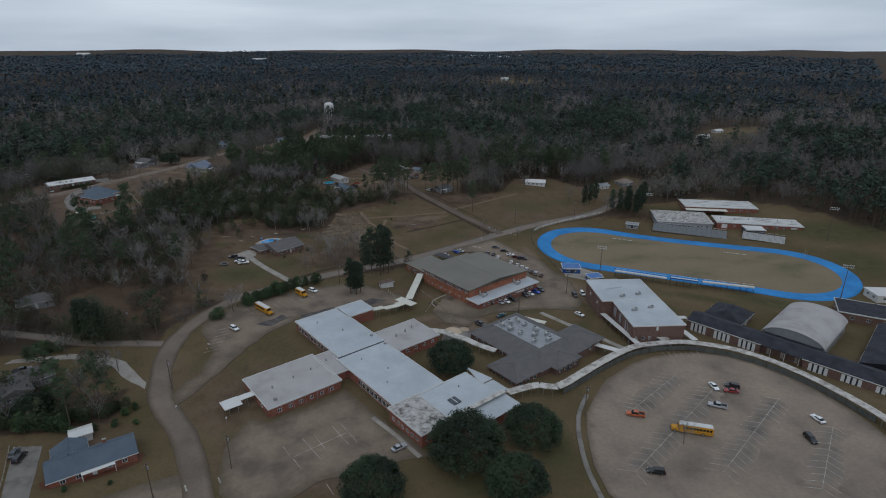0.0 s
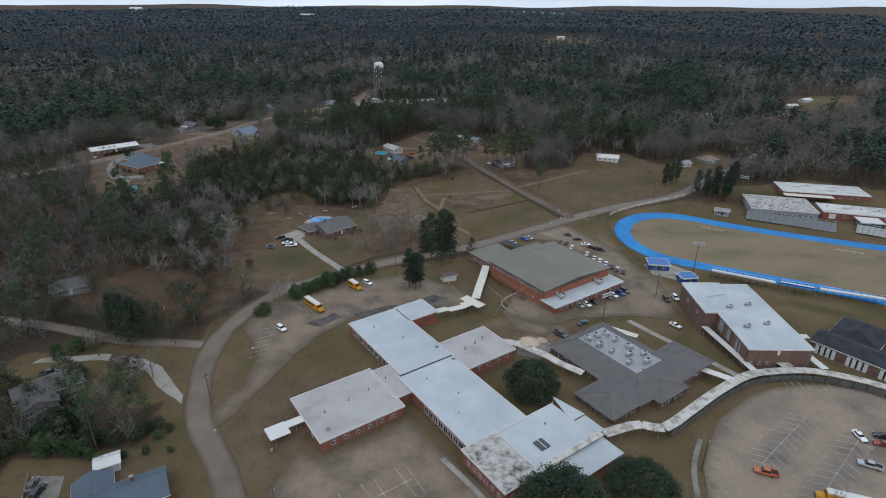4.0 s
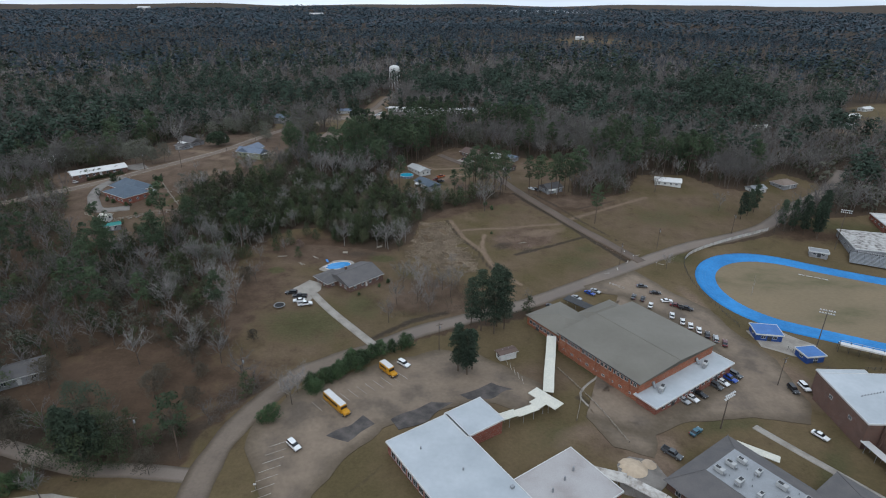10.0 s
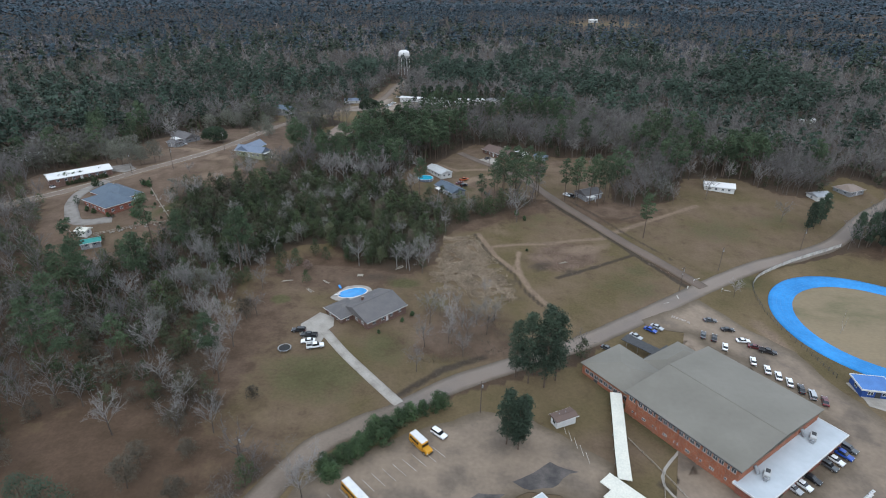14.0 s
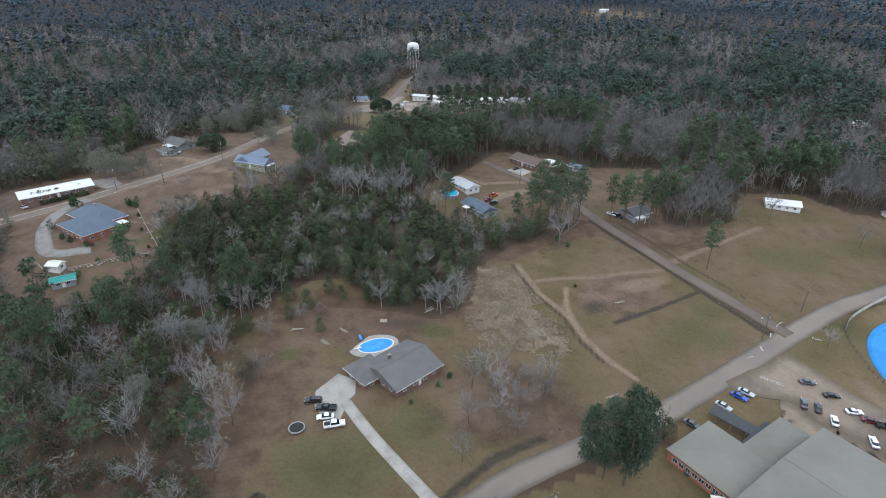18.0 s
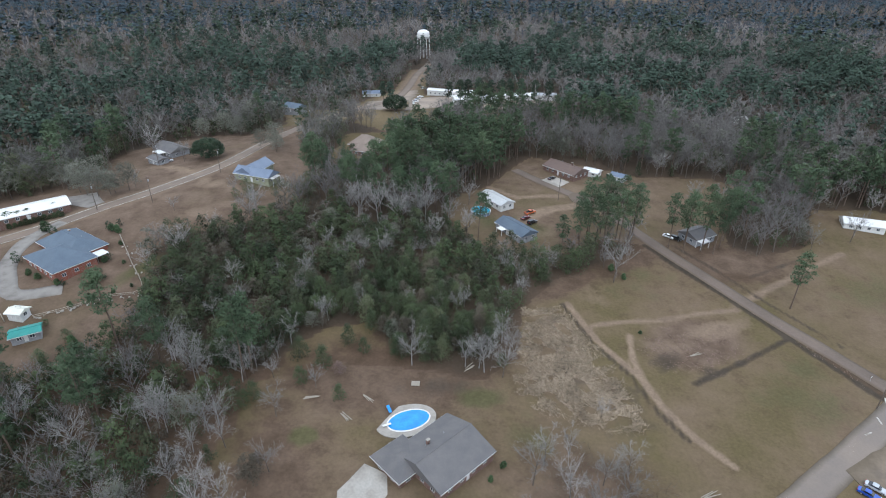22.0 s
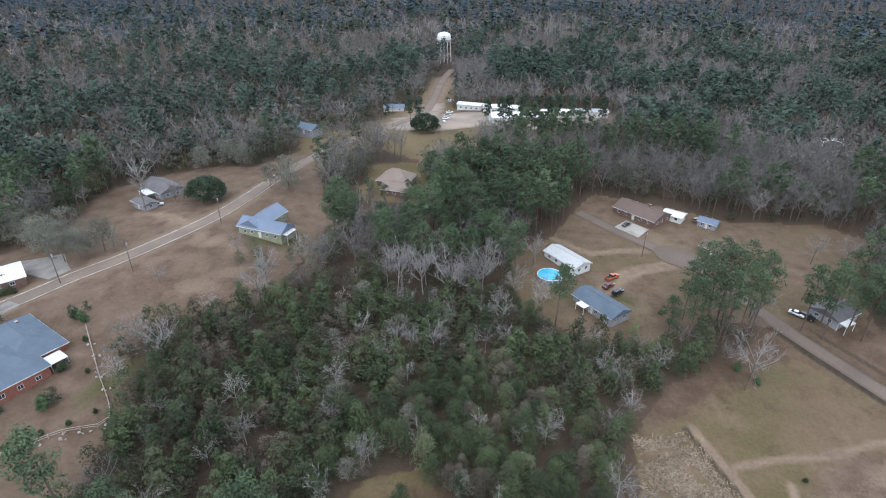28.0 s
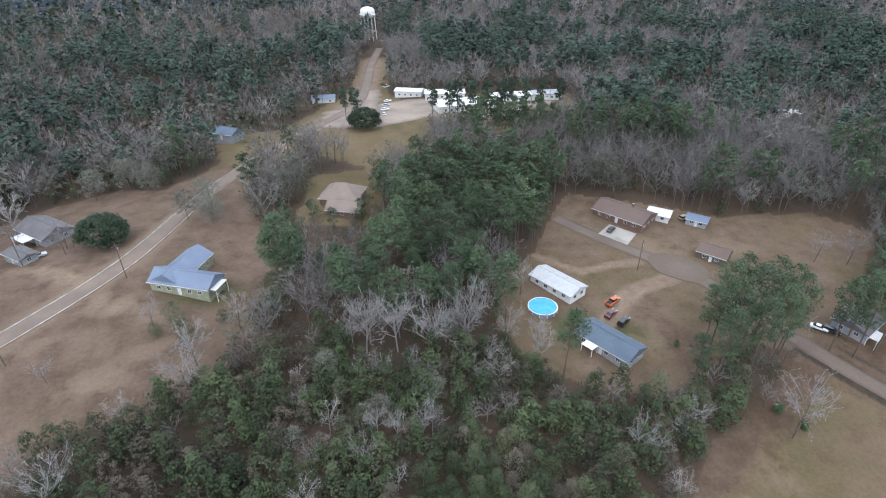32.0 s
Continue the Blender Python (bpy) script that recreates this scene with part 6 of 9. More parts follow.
def build_gym():
    ob = tagged(new("gymnasium"), "tall orange brick gymnasium with a wide taupe low-pitched roof", "gymnasium")
    ob.matrix_basis = pose(1.9, 256.3, -4.9, 0, 0, 31)
    v0, v1, u0, u1, h = 76.3, 115.8, -13.3, 21.2, 7.6
    part("wall", prism(rect(v0, v1, -u1, -u0), -2.5, h), M_BRICK_ORANGE, ob)
    r = part("roof", pitched(v0, v1, -u1, -u0, h, 1.3, 0, 0.6, "y", 0.25), M_ROOF_TAUPE, ob)
    gable_ends(ob, v0, v1, -u1, -u0, h, 1.3, M_BRICK_ORANGE, "y")
    part("ridge_cap", box(95.8, 96.3, -u1 - 0.6, -u0 + 0.6, h + 1.48, h + 1.6), M_ROOF_TAUPE, r)
    part("gutter", box(v0 - 0.72, v0 - 0.58, -u1 - 0.6, -u0 + 0.6, h, h + 0.3), M_DARK, r)
    windows(ob, (v0, -u0), (v0, -u1), 5.6, 20, 1.3, 1.4, 0.02, 0.98)
    windows(ob, (v0, -u0), (v0, -u1), 2.0, 9, 1.3, 0.8, 0.04, 0.96)
    for k in range(5):
        y = -u0 - (u1 - u0) * (k + 0.5) / 5
        part("pilaster", box(v0 - 0.25, v0 - 0.005, y - 0.25, y + 0.25, -2.5, h - 0.1), M_BRICK_ORANGE, ob)
    # low front
    flat_block(ob, 75.9, 116.2, -28.3, -21.25, 3.9, M_BRICK_RED, M_ROOF_WHITE, 0.7, roof_label="pale blue-white low roof")
    windows(ob, (76, -28.3), (116, -28.3), 1.3, 12, 1.6, 1.1)
    for s in (0.22, 0.5, 0.8):
        door(ob, (76, -28.3), (116, -28.3), s, 1.8, 2.2, M_DARK)
    for v in (84, 107):
        ac_unit(ob, v, -24.2, 3.95, 1.25, 20)
        part("duct_bend", rod((v - 1.0, -22.6, 4.0), (v - 1.0, -21.4, 5.8), 0.5, 0.5, 10), M_METAL_GREY, ob)
    # lower north wing with hipped roofs
    for a0, a1, b0, b1, hip, al in ((79.2, 96.5, 13.4, 33, 8.5, "y"), (96.6, 114.5, 13.4, 23, 5, "x")):
        part("wall", prism(rect(a0, a1, b0, b1), -2.5, 4.3), M_BRICK_ORANGE, ob)
        rr = part("roof", pitched(a0, a1, b0, b1, 4.3 + 0.02 * (al == "x"), 1.6, hip, 0.6, al), M_ROOF_TAUPE, ob)
    windows(ob, (79.2, 33), (79.2, 13.6), 1.6, 9, 1.5, 1.5)
    windows(ob, (96.5, 33), (79.2, 33), 1.6, 5, 1.5, 1.5)
    for s in (0.3, 0.7):
        door(ob, (79.2, 33), (79.2, 13.6), s, 1.6, 2.2, M_DARK)
    return ob


build_gym()
canopy("shelter", "dark flat-roofed shelter on posts behind the gymnasium", ctr([(103.5, -36.5), (106, -24.5)]), 4.6, 3.2, M_DARK, 4, group="shelters")
canopy("shelter", "dark flat-roofed link on posts behind the gymnasium", ctr([(99, -22.5), (112, -23.2)]), 4.6, 3.4, M_DARK, 5, group="shelters")


def build_library():
    ob = tagged(new("library_building"), "low brown brick block with grey hipped roof and plant well", "school block")
    ob.matrix_basis = pose(1.9, 256.3, -3.0, 0, 0, 31)
    h = 3.4
    for x0, x1, y0, y1 in ((53, 80, -86, -48.6), (41, 53, -85.6, -71.8), (80, 90.8, -85.6, -71.8), (58.8, 72, -88.8, -86.005)):
        part("wall", prism(rect(x0, x1, y0, y1), -2.5, h), M_BRICK_BROWN, ob)
    # main roof with the flat well
    bm = bmesh.new()
    lo = [bm.verts.new((x, y, h)) for x, y in rect(52.2, 80.8, -86.8, -47.8)]
    hi = [bm.verts.new((x, y, h + 2.2)) for x, y in rect(61.6, 75, -77.8, -52.6)]
    for k in range(4):
        bm.faces.new((lo[k], lo[(k + 1) % 4], hi[(k + 1) % 4], hi[k]))
    bm.faces.new(hi)
    bm.faces.new(lo[::-1])
    part("roof", bm, M_SHINGLE_GREY, ob, "grey shingle hip roof")
    part("roof", pitched(41, 60, -85.6, -71.8, h - 0.04, 2.3, 6.5, 0.8, "x"), M_SHINGLE_GREY, ob)
    part("roof", pitched(58.8, 72, -88.8, -72, h - 0.06, 2.3, 6, 0.8, "y"), M_SHINGLE_GREY, ob)
    for p, q in (((40.2, -86.4), (46.7, -78.7)), ((40.2, -71.0), (46.7, -78.7)), ((91.6, -86.4), (85, -78.7)), ((91.6, -71.0), (85, -78.7)), ((58, -89.6), (65.4, -83.6)), ((72.8, -89.6), (65.4, -83.6))):
        part("ridge_cap", rod((*p, h + 0.16), (*q, h + 2.44), 0.13, n=6), M_SHINGLE_GREY, ob)
    part("roof", pitched(72, 90.8, -85.6, -71.8, h - 0.03, 2.3, 6.5, 0.8, "x"), M_SHINGLE_GREY, ob)
    for p, q in (((52.2, -47.8), (61.6, -52.6)), ((80.8, -47.8), (75, -52.6)), ((52.2, -86.8), (61.6, -77.8)), ((80.8, -86.8), (75, -77.8))):
        part("ridge_cap", rod((*p, h + 0.06), (*q, h + 2.26), 0.14, n=6), M_SHINGLE_GREY, ob)
    part("plant_deck", box(61.9, 74.7, -77.5, -52.9, h + 2.204, h + 2.3), M_METAL_GREY, ob, "pale grey plant deck in the roof")
    rng = random.Random(5)
    for v, u in ((64, 55), (68, 55.5), (72, 56.5), (64.5, 60), (71.5, 61), (65, 65), (72, 66.5), (68.5, 69.5), (64.5, 72.5), (72.5, 72), (69.5, 75.5)):
        ac_unit(ob, v + rng.uniform(-0.3, 0.3), -u, h + 2.3, rng.uniform(0.85, 1.1), 0 if rng.random() < 0.7 else 90)
    for k in range(12):
        v, u = rng.uniform(63, 74), rng.uniform(54, 77)
        part("roof_vent", rod((v, -u, h + 2.3), (v, -u, h + 2.9), 0.14, n=6), M_METAL_GREY, ob)
    for p, q, n in (((53, -48.6), (53, -73), 6), ((41, -71.8), (41, -85.6), 3), ((41, -85.6), (53, -85.6), 3), ((58.8, -88.8), (72, -88.8), 4), ((80, -71.3), (80, -48.6), 5), ((80.2, -85.6), (90.8, -85.6), 2), ((90.8, -85.6), (90.8, -71.8), 3), ((80, -48.6), (53, -48.6), 6)):
        windows(ob, p, q, 1.0, n, 1.5, 1.5)
    door(ob, (58.8, -88.8), (72, -88.8), 0.5, 1.8, 2.2, M_DARK)
    return ob


build_library()


def build_hall():
    ob = tagged(new("brick_hall"), "tall brown brick hall with a pale blue-white flat roof", "school hall")
    ob.matrix_basis = pose(137.4, 231.2, -4.9, 0, 0, -4.5)
    h = 8.8
    flat_block(ob, 0, 21.5, 0, 24.2, h, M_BRICK_BROWN, M_ROOF_WHITE, 0.25, roof_label="pale blue-white membrane roof")
    flat_block(ob, -4.6, 21.5, 24.3, 47, h + 0.02, M_BRICK_BROWN, M_ROOF_WHITE, 0.25)
    flat_block(ob, -3, 12, 47.3, 51, 7.4, M_BRICK_BROWN, M_ROOF_WHITE, 0.2)
    for x, y in ((6, 14), (14, 16), (6, 28), (14, 30)):
        ac_unit(ob, x, y, h, 0.9, 10)
    for k in range(8):
        part("roof_vent", rod((1 + 1.1 * k, 36 + 0.3 * k, h - 0.1), (1 + 1.1 * k, 36 + 0.3 * k, h + 0.5), 0.15, n=6), M_METAL_GREY, ob)
    for k in range(3):
        y = 20 - 6.5 * k
        w = part("wall_panel", box(-0.06, -0.005, y - 1.6, y + 1.6, 3.2, 7.4), M_SIDING_GREY, ob, "pale recessed wall panel")
    for k in range(5):
        y = 1 + 5.6 * k
        part("pilaster", box(-0.3, -0.004, y - 0.3, y + 0.3, -2.5, h - 0.4), M_BRICK_BROWN, ob)
    windows(ob, (0, 0), (21.5, 0), 2.4, 3, 1.1, 1.4, 0.02, 0.4)
    windows(ob, (-4.6, 46), (-4.6, 25), 4.6, 2, 1.5, 1.2)
    for s in (0.5, 0.62):
        door(ob, (0, 0), (21.5, 0), s, 1.4, 2.2, M_DARK)
    part("vent_hood", box(9.5, 10.3, -0.5, -0.005, 6.6, 8.2, bevel=0.05), M_METAL_WHITE, ob)
    part("terrace", box(4, 16, -4.5, -0.3, -0.5, 0.35), M_CONCRETE, ob)
    return ob


build_hall()


def classroom_row(x, y, turn, length, label, n, depth=11.3, front=0.0):
    """A long low block with a dark gable roof and clusters of white door panels."""
    ob = thing("classroom_block", label, "school block", x, y, turn, -4.4, "dark-roofed classroom blocks")
    h = 3.6
    part("wall", prism(rect(0, length, front, depth), -2.5, h), M_BRICK_BROWN, ob)
    r = part("roof", pitched(0, length, 0, depth, h, 1.9, 0, 0.35, "x"), M_SHINGLE_DARK, ob, "charcoal shingle gable roof")
    part("fascia", box(-0.3, length + 0.3, -0.42, -0.36, h - 0.16, h + 0.16), M_TRIM if not front else M_DARK, r, "white fascia board" if not front else "dark fascia board")
    gable_ends(ob, 0, length, 0, depth, h, 1.9, M_BRICK_BROWN)
    for k in range(n):
        c = (k + 0.5) / n * length
        if front:
            part("door_panel", box(c - 0.5, c + 0.5, front - 0.07, front - 0.005, -0.6, 2.6), M_WOOD_PALE, ob)
            part("post", box(c + 1.2, c + 1.4, 0.1, 0.3, -2.0, h), M_TRIM, ob)
            continue
        for dx in (-2.6, -0.88, 0.88, 2.6):
            part("door_panel", box(c + dx - 0.55, c + dx + 0.55, -0.07, -0.005, -0.6, 2.95), M_TRIM, ob)
        for dx in (-1.74, 0.0, 1.74):
            part("pane", box(c + dx - 0.3, c + dx + 0.3, -0.05, -0.004, 0.0, 2.8), M_GLASS, ob)
    windows(ob, (length, depth), (0, depth), 1.1, max(2, n), 1.6, 1.3)
    return ob


classroom_row(167.9, 241.7, -55, 29.3, "long low brown brick block with charcoal roof and white doorways", 3)
classroom_row(184.75, 217.65, -55, 14.9, "recessed middle block with a charcoal roof over a dark porch", 3, front=2.0)
classroom_row(193.3, 205.4, -55, 42, "long low brown brick block with charcoal roof beyond the dome", 4)
ob = house("classroom_block", "low brick block with a charcoal hipped roof behind the row", 191.5, 247.5, 36, [(-8.2, 8.2, -7.6, 7.6, 2.8, 4.5, "x", 0.4)], M_BRICK_BROWN, M_SHINGLE_DARK, category="school block")
tagged(ob, group="dark-roofed classroom blocks")
ob = house("classroom_block", "low brick block with a charcoal roof beside the dome", 235, 208.5, 37.5, [(-20, 23, -7, 7, 2.2, 0, "x", 0.4)], M_BRICK_BROWN, M_SHINGLE_DARK, category="school block")
tagged(ob, group="dark-roofed classroom blocks")


def build_dome():
    """A barrel-vaulted shed of pale weathered sheet."""
    ob = thing("vaulted_hall", "barrel-vaulted hall with a weathered pale grey sheet roof", "school hall", 201.5, 220.3, 35)
    length, half, z0, rise, n = 34.0, 11.5, 3.4, 5.2, 20
    part("wall", prism(rect(-2, length - 2, -half + 0.3, half - 0.3), -3, z0), M_METAL_GREY, ob)
    sheets = 10
    for k in range(sheets):
        x0, x1 = -2.6 + (length + 1.2) * k / sheets, -2.6 + (length + 1.2) * (k + 1) / sheets - 0.05
        bm = bmesh.new()
        rows = []
        for j in range(n + 1):
            t = math.pi * (0.06 + 0.88 * j / n)
            y, zz = -math.cos(t) * (half + 0.3), z0 + rise * math.sin(t)
            rows.append([bm.verts.new((x0, y, zz)), bm.verts.new((x1, y, zz)), bm.verts.new((x1, y * 0.985, zz - 0.15)), bm.verts.new((x0, y * 0.985, zz - 0.15))])
        for j in range(n):
            a, b = rows[j], rows[j + 1]
            for i in range(4):
                bm.faces.new((a[i], a[(i + 1) % 4], b[(i + 1) % 4], b[i]))
        bmesh.ops.recalc_face_normals(bm, faces=bm.faces[:])
        part("roof_sheet", bm, M_ROOF_STAIN, ob)
    for x in (-2.0, length - 2.4):
        bm = bmesh.new()
        ring = []
        for j in range(n + 1):
            t = math.pi * (0.06 + 0.88 * j / n)
            ring.append((-math.cos(t) * half * 0.97, z0 + (rise - 0.3) * math.sin(t)))
        a = [bm.verts.new((x, p, q)) for p, q in ring]
        b = [bm.verts.new((x + 0.2, p, q)) for p, q in ring]
        bm.faces.new(a)
        bm.faces.new(b[::-1])
        for k in range(len(ring)):
            k2 = (k + 1) % len(ring)
            bm.faces.new((a[k], b[k], b[k2], a[k2]))
        bmesh.ops.recalc_face_normals(bm, faces=bm.faces[:])
        part("end_wall", bm, M_METAL_GREY, ob)
    return ob


build_dome()

# ---- houses ----
house("brick_house", "low ranch house with a broad dark grey shingle roof", -16.3, 359.7, 41, [(-9.4, 8.2, -8.2, 8.2, 2.7, 0.02, "x", 0), (-14.3, -5, 0.5, 10.6, 2.0, 4.5, "x", -0.15)], M_BRICK_BROWN, M_SHINGLE_GREY, chimney=(-3, 3.2, 5.9))
house("brick_house", "red brick house with a slate blue hipped roof on a slope", -144.5, 438, -36, [(-14, 7.5, -3, 10, 3.6, 6.0, "x", 0), (-6, 13.5, -10.5, 3, 3.5, 6.6, "y", 0)], M_BRICK_RED, M_SHINGLE_BLUE, h=3.4, z=13.7,
      porch=(8.2, 12.6, 3.6, 7.8, 2.6), chimney=(-8, 5.5, 6.4))
house("long_house", "long low house with a bright white sheet roof behind hedges", -174, 466.5, 39, [(-14.5, 13.5, -5.5, 5.5, 1.4, 0.02, "x", 0)], M_BRICK_BROWN, M_METAL_WHITE, h=2.7, z=17.3)
house("farmhouse", "sage green house with a pale blue metal roof by the road", -94.8, 503, -23, [(-9.5, 8.6, -4.2, 3.4, 2.4, 0.02, "x", 0), (-9.0, -0.8, -3.6, 12.5, 2.6, 0.02, "y", 0.1)], M_SIDING_SAGE, M_METAL_BLUE, h=3.0, z=17.8, porch=(8.2, 10.6, -3.5, 2.0, 2.5))
house("grey_house", "grey shingled house half hidden behind bare trees", -150, 547, -40, [(-8, 8, -5, 5, 2.4, 0.02, "x", 0)], M_SIDING_GREY, M_SHINGLE_GREY, z=15.6, porch=(-3, 4, -9, -5.2, 2.5))
house("carport", "small pale carport with a flat sheet roof", -150.5, 530.5, -38, [(-4.5, 4.5, -2.6, 2.6, 0.8, 0.02, "x", -0.4)], M_SIDING_GREY, M_SHINGLE_GREY, z=16.2)
house("white_roof_house", "small house with a plain white metal roof beside a round pool", 13, 497.6, -58.5, [(-7.8, 7.8, -3.8, 3.8, 1.5, 0.02, "x", 0)], M_SIDING_WHITE, M_UNIT, z=7.1)
house("blue_grey_house", "low house with a slate blue-grey shingle roof and white porch", 17.8, 470, -58.5, [(-8.2, 8.2, -4.2, 4.2, 1.9, 0.02, "x", 0)], M_SIDING_GREY, M_SHINGLE_BLUE, z=5.7, porch=(-4.2, -0.6, -7.2, -4.3, 2.6))
house("brown_roof_house", "brick house with a wide brown shingle roof on the turning place", 54.6, 538, -53, [(-10, 10, -6, 6, 2.4, 0.02, "x", 0)], M_BRICK_BROWN, M_SHINGLE_BROWN, z=6.8, chimney=(2, 2.5, 5.6))
house("carport", "open carport with a white metal roof beside the brown-roofed house", 68.2, 536, -40, [(-4, 4, -3, 3, 0.9, 0.02, "x", -0.3)], M_SIDING_WHITE, M_METAL_WHITE, z=6.4)
house("shed", "small shed with a pale metal roof at the wood's edge", 80.2, 529.3, -42, [(-3.6, 3.6, -2.6, 2.6, 1.2, 0.02, "x", -0.3)], M_SIDING_GREY, M_METAL_BLUE, z=6.0, category="shed")
house("cottage", "small cottage with a brown shingle roof", 73, 507, -50, [(-4.6, 4.6, -3.6, 3.6, 1.9, 0.02, "x", 0)], M_WOOD, M_SHINGLE_BROWN, z=5.4)
house("grey_cottage", "grey cottage with a shingle roof under tall pines", 94, 467.6, 26, [(-5.6, 5.6, -4.6, 4.6, 2.0, 0.02, "x", 0)], M_SIDING_GREY, M_SHINGLE_GREY, z=3.2, porch=(-6, -1, -7.4, -4.7, 2.5))
house("white_house", "long white cottage with a white metal roof at the field's edge", 171.8, 476, -21, [(-7.8, 7.8, -3.6, 3.6, 1.7, 0.02, "x", 0)], M_SIDING_WHITE, M_METAL_WHITE, z=3.4)
house("brick_house", "red brick house with a slate blue roof and white porch", -46, 180.6, 26.5, [(-10.3, 10.3, -4.8, 4.8, 2.8, 0.02, "x", 0), (-9, -1, 2, 9.5, 2.2, 0.02, "y", 0)], M_BRICK_RED, M_SHINGLE_BLUE, z=1.2, porch=(-3, 5, -6.4, -4.9, 2.5), chimney=(3.5, 2.0, 5.9))
house("grey_house", "large house with pale grey roofs among bushes", -85.5, 223.5, 38, [(-8.5, 8.5, -4.8, 4.8, 2.3, 0.02, "x", 0), (-8, 1, -10.5, -4, 2.0, 0.02, "y", 0)], M_SIDING_GREY, M_SHINGLE_GREY, z=2.6)
house("grey_house", "grey-roofed house half hidden in bare woods", -113.7, 289.5, 30, [(-6.5, 6.5, -4.5, 4.5, 2.4, 4, "x", 0)], M_SIDING_GREY, M_SHINGLE_GREY, z=3.0)
house("house", "house with a slate blue roof beside the wooded road", -105, 640, -32, [(-6.5, 6.5, -4.5, 4.5, 2.2, 0.02, "x", 0)], M_SIDING_GREY, M_SHINGLE_BLUE, z=14.2)
house("tan_house", "large house with a tan hipped roof among trees", -51, 556, -20, [(-7, 7, -6, 6, 4.0, 5.5, "x", 0.6), (-2, 10, -13, -5, 2.4, 0.02, "x", -0.2)], M_BRICK_BROWN, M_SHINGLE_TAN, z=15)
house("ranch_house", "house with a tan hipped roof beside the lane", 249, 476, 20, [(-6, 6, -5, 5, 2.2, 4, "x", 0)], M_SIDING_GREY, M_SHINGLE_TAN, z=1.0)
house("ranch_house", "pale house with a metal roof beyond the field", 226, 468, 15, [(-5, 5, -3.5, 3.5, 1.4, 0.02, "x", 0)], M_SIDING_WHITE, M_METAL_GREY, z=0.5)
house("shed", "white garden shed beside the brick house", -54, 192.5, 26, [(-2.6, 2.6, -2.0, 2.0, 0.8, 0.02, "x", -0.4)], M_SIDING_WHITE, M_METAL_WHITE, z=1.8, category="shed")
house("shed", "small cream shed beside the garden fence", -142.5, 406, -10, [(-2.2, 2.2, -1.8, 1.8, 0.8, 0.02, "x", -0.5)], M_SIDING_WHITE, M_CANOPY, z=11.3, category="shed")
house("shed", "small blue-green roofed shed below the garden", -136, 398, 28, [(-3.6, 3.6, -2.2, 2.2, 0.7, 0.02, "x", -0.5)], M_SIDING_GREY, M_GREEN_ROOF, z=9.6, category="shed")
house("site_office", "small white portable office with a rusty brown roof", 40.8, 301.8, 22, [(-3.2, 3.2, -1.5, 1.5, 0.35, 0.02, "x", -0.1)], M_SIDING_WHITE, M_SHINGLE_BROWN, z=-3.2, category="cabin")
# the white buildings beyond the woods
for x, y, t, l, w, lab, roof in ((-6, 716, -20, 17, 8, "white flat-roofed workshop by the sandy lot", M_METAL_WHITE), (14, 700, -8, 24, 9, "long white metal-roofed warehouse", M_METAL_WHITE),
                                 (20, 668, 6, 34, 13, "wide white-roofed warehouse behind trees", M_METAL_WHITE), (48, 676, 0, 24, 8, "low white-roofed row of bays", M_METAL_WHITE),
                                 (70, 676, -4, 18, 8, "grey-roofed open bays at the lot's end", M_METAL_GREY)):
    ob = house("warehouse", lab, x, y, t, [(-l / 2, l / 2, -w / 2, w / 2, 0.8, 0.02, "x", 1.2)], M_SIDING_WHITE, roof, category="warehouse")
    tagged(ob, group="white warehouses")
for x, y, t, roof, lab in ((-232, 520, 20, M_METAL_WHITE, "far house with a pale metal roof in the woods"), (-270, 470, 30, M_METAL_GREY, "far house with a grey roof in the woods"), (205, 640, -10, M_METAL_WHITE, "far white-roofed house in the woods"),
                           (330, 640, 15, M_METAL_WHITE, "far white-roofed sheds in a clearing"), (420, 650, 0, M_METAL_GREY, "far pale sheds in a sandy clearing"), (455, 690, 12, M_METAL_WHITE, "far pale sheds in a sandy clearing"),
                           (-60, 720, 0, M_METAL_BLUE, "far shelter with a faded blue roof"), (500, 730, 20, M_METAL_WHITE, "far pale sheds in a sandy clearing"), (480, 1790, 0, M_METAL_WHITE, "far white farm buildings on a clearing"),
                           (-1650, 4000, 0, M_METAL_WHITE, "far white tank on the horizon"), (-500, 3400, 0, M_METAL_WHITE, "far pale roofs near the horizon")):
    k = 1 if abs(y) < 1000 else (1.6 if y < 2500 else 5)
    ob = house("house", lab, x, y, t, [(-7 * k, 7 * k, -4 * k, 4 * k, 1.6 * k, 0.02, "x", 4 * (k - 1))], M_SIDING_WHITE, roof)


# ---- stadium ----
def rot2(x, y, turn):
    a = radians(turn)
    return x * math.cos(a) - y * math.sin(a), x * math.sin(a) + y * math.cos(a)


def block_building(name, label, x, y, turn, x0, x1, y0, y1, h, wall, roof, z=None, nwin=6, category="building", roof_label=""):
    ob = thing(name, label, category, x, y, turn, z)
    flat_block(ob, x0, x1, y0, y1, h, wall, roof, 0.4, roof_label=roof_label)
    windows(ob, (x0, y0), (x1, y0), h * 0.35, nwin, 1.6, 1.2)
    windows(ob, (x0, y1), (x0, y0), h * 0.35, max(1, nwin // 2), 1.6, 1.2)
    door(ob, (x0, y0), (x1, y0), 0.52, 1.6, 2.2, M_DARK)
    return ob


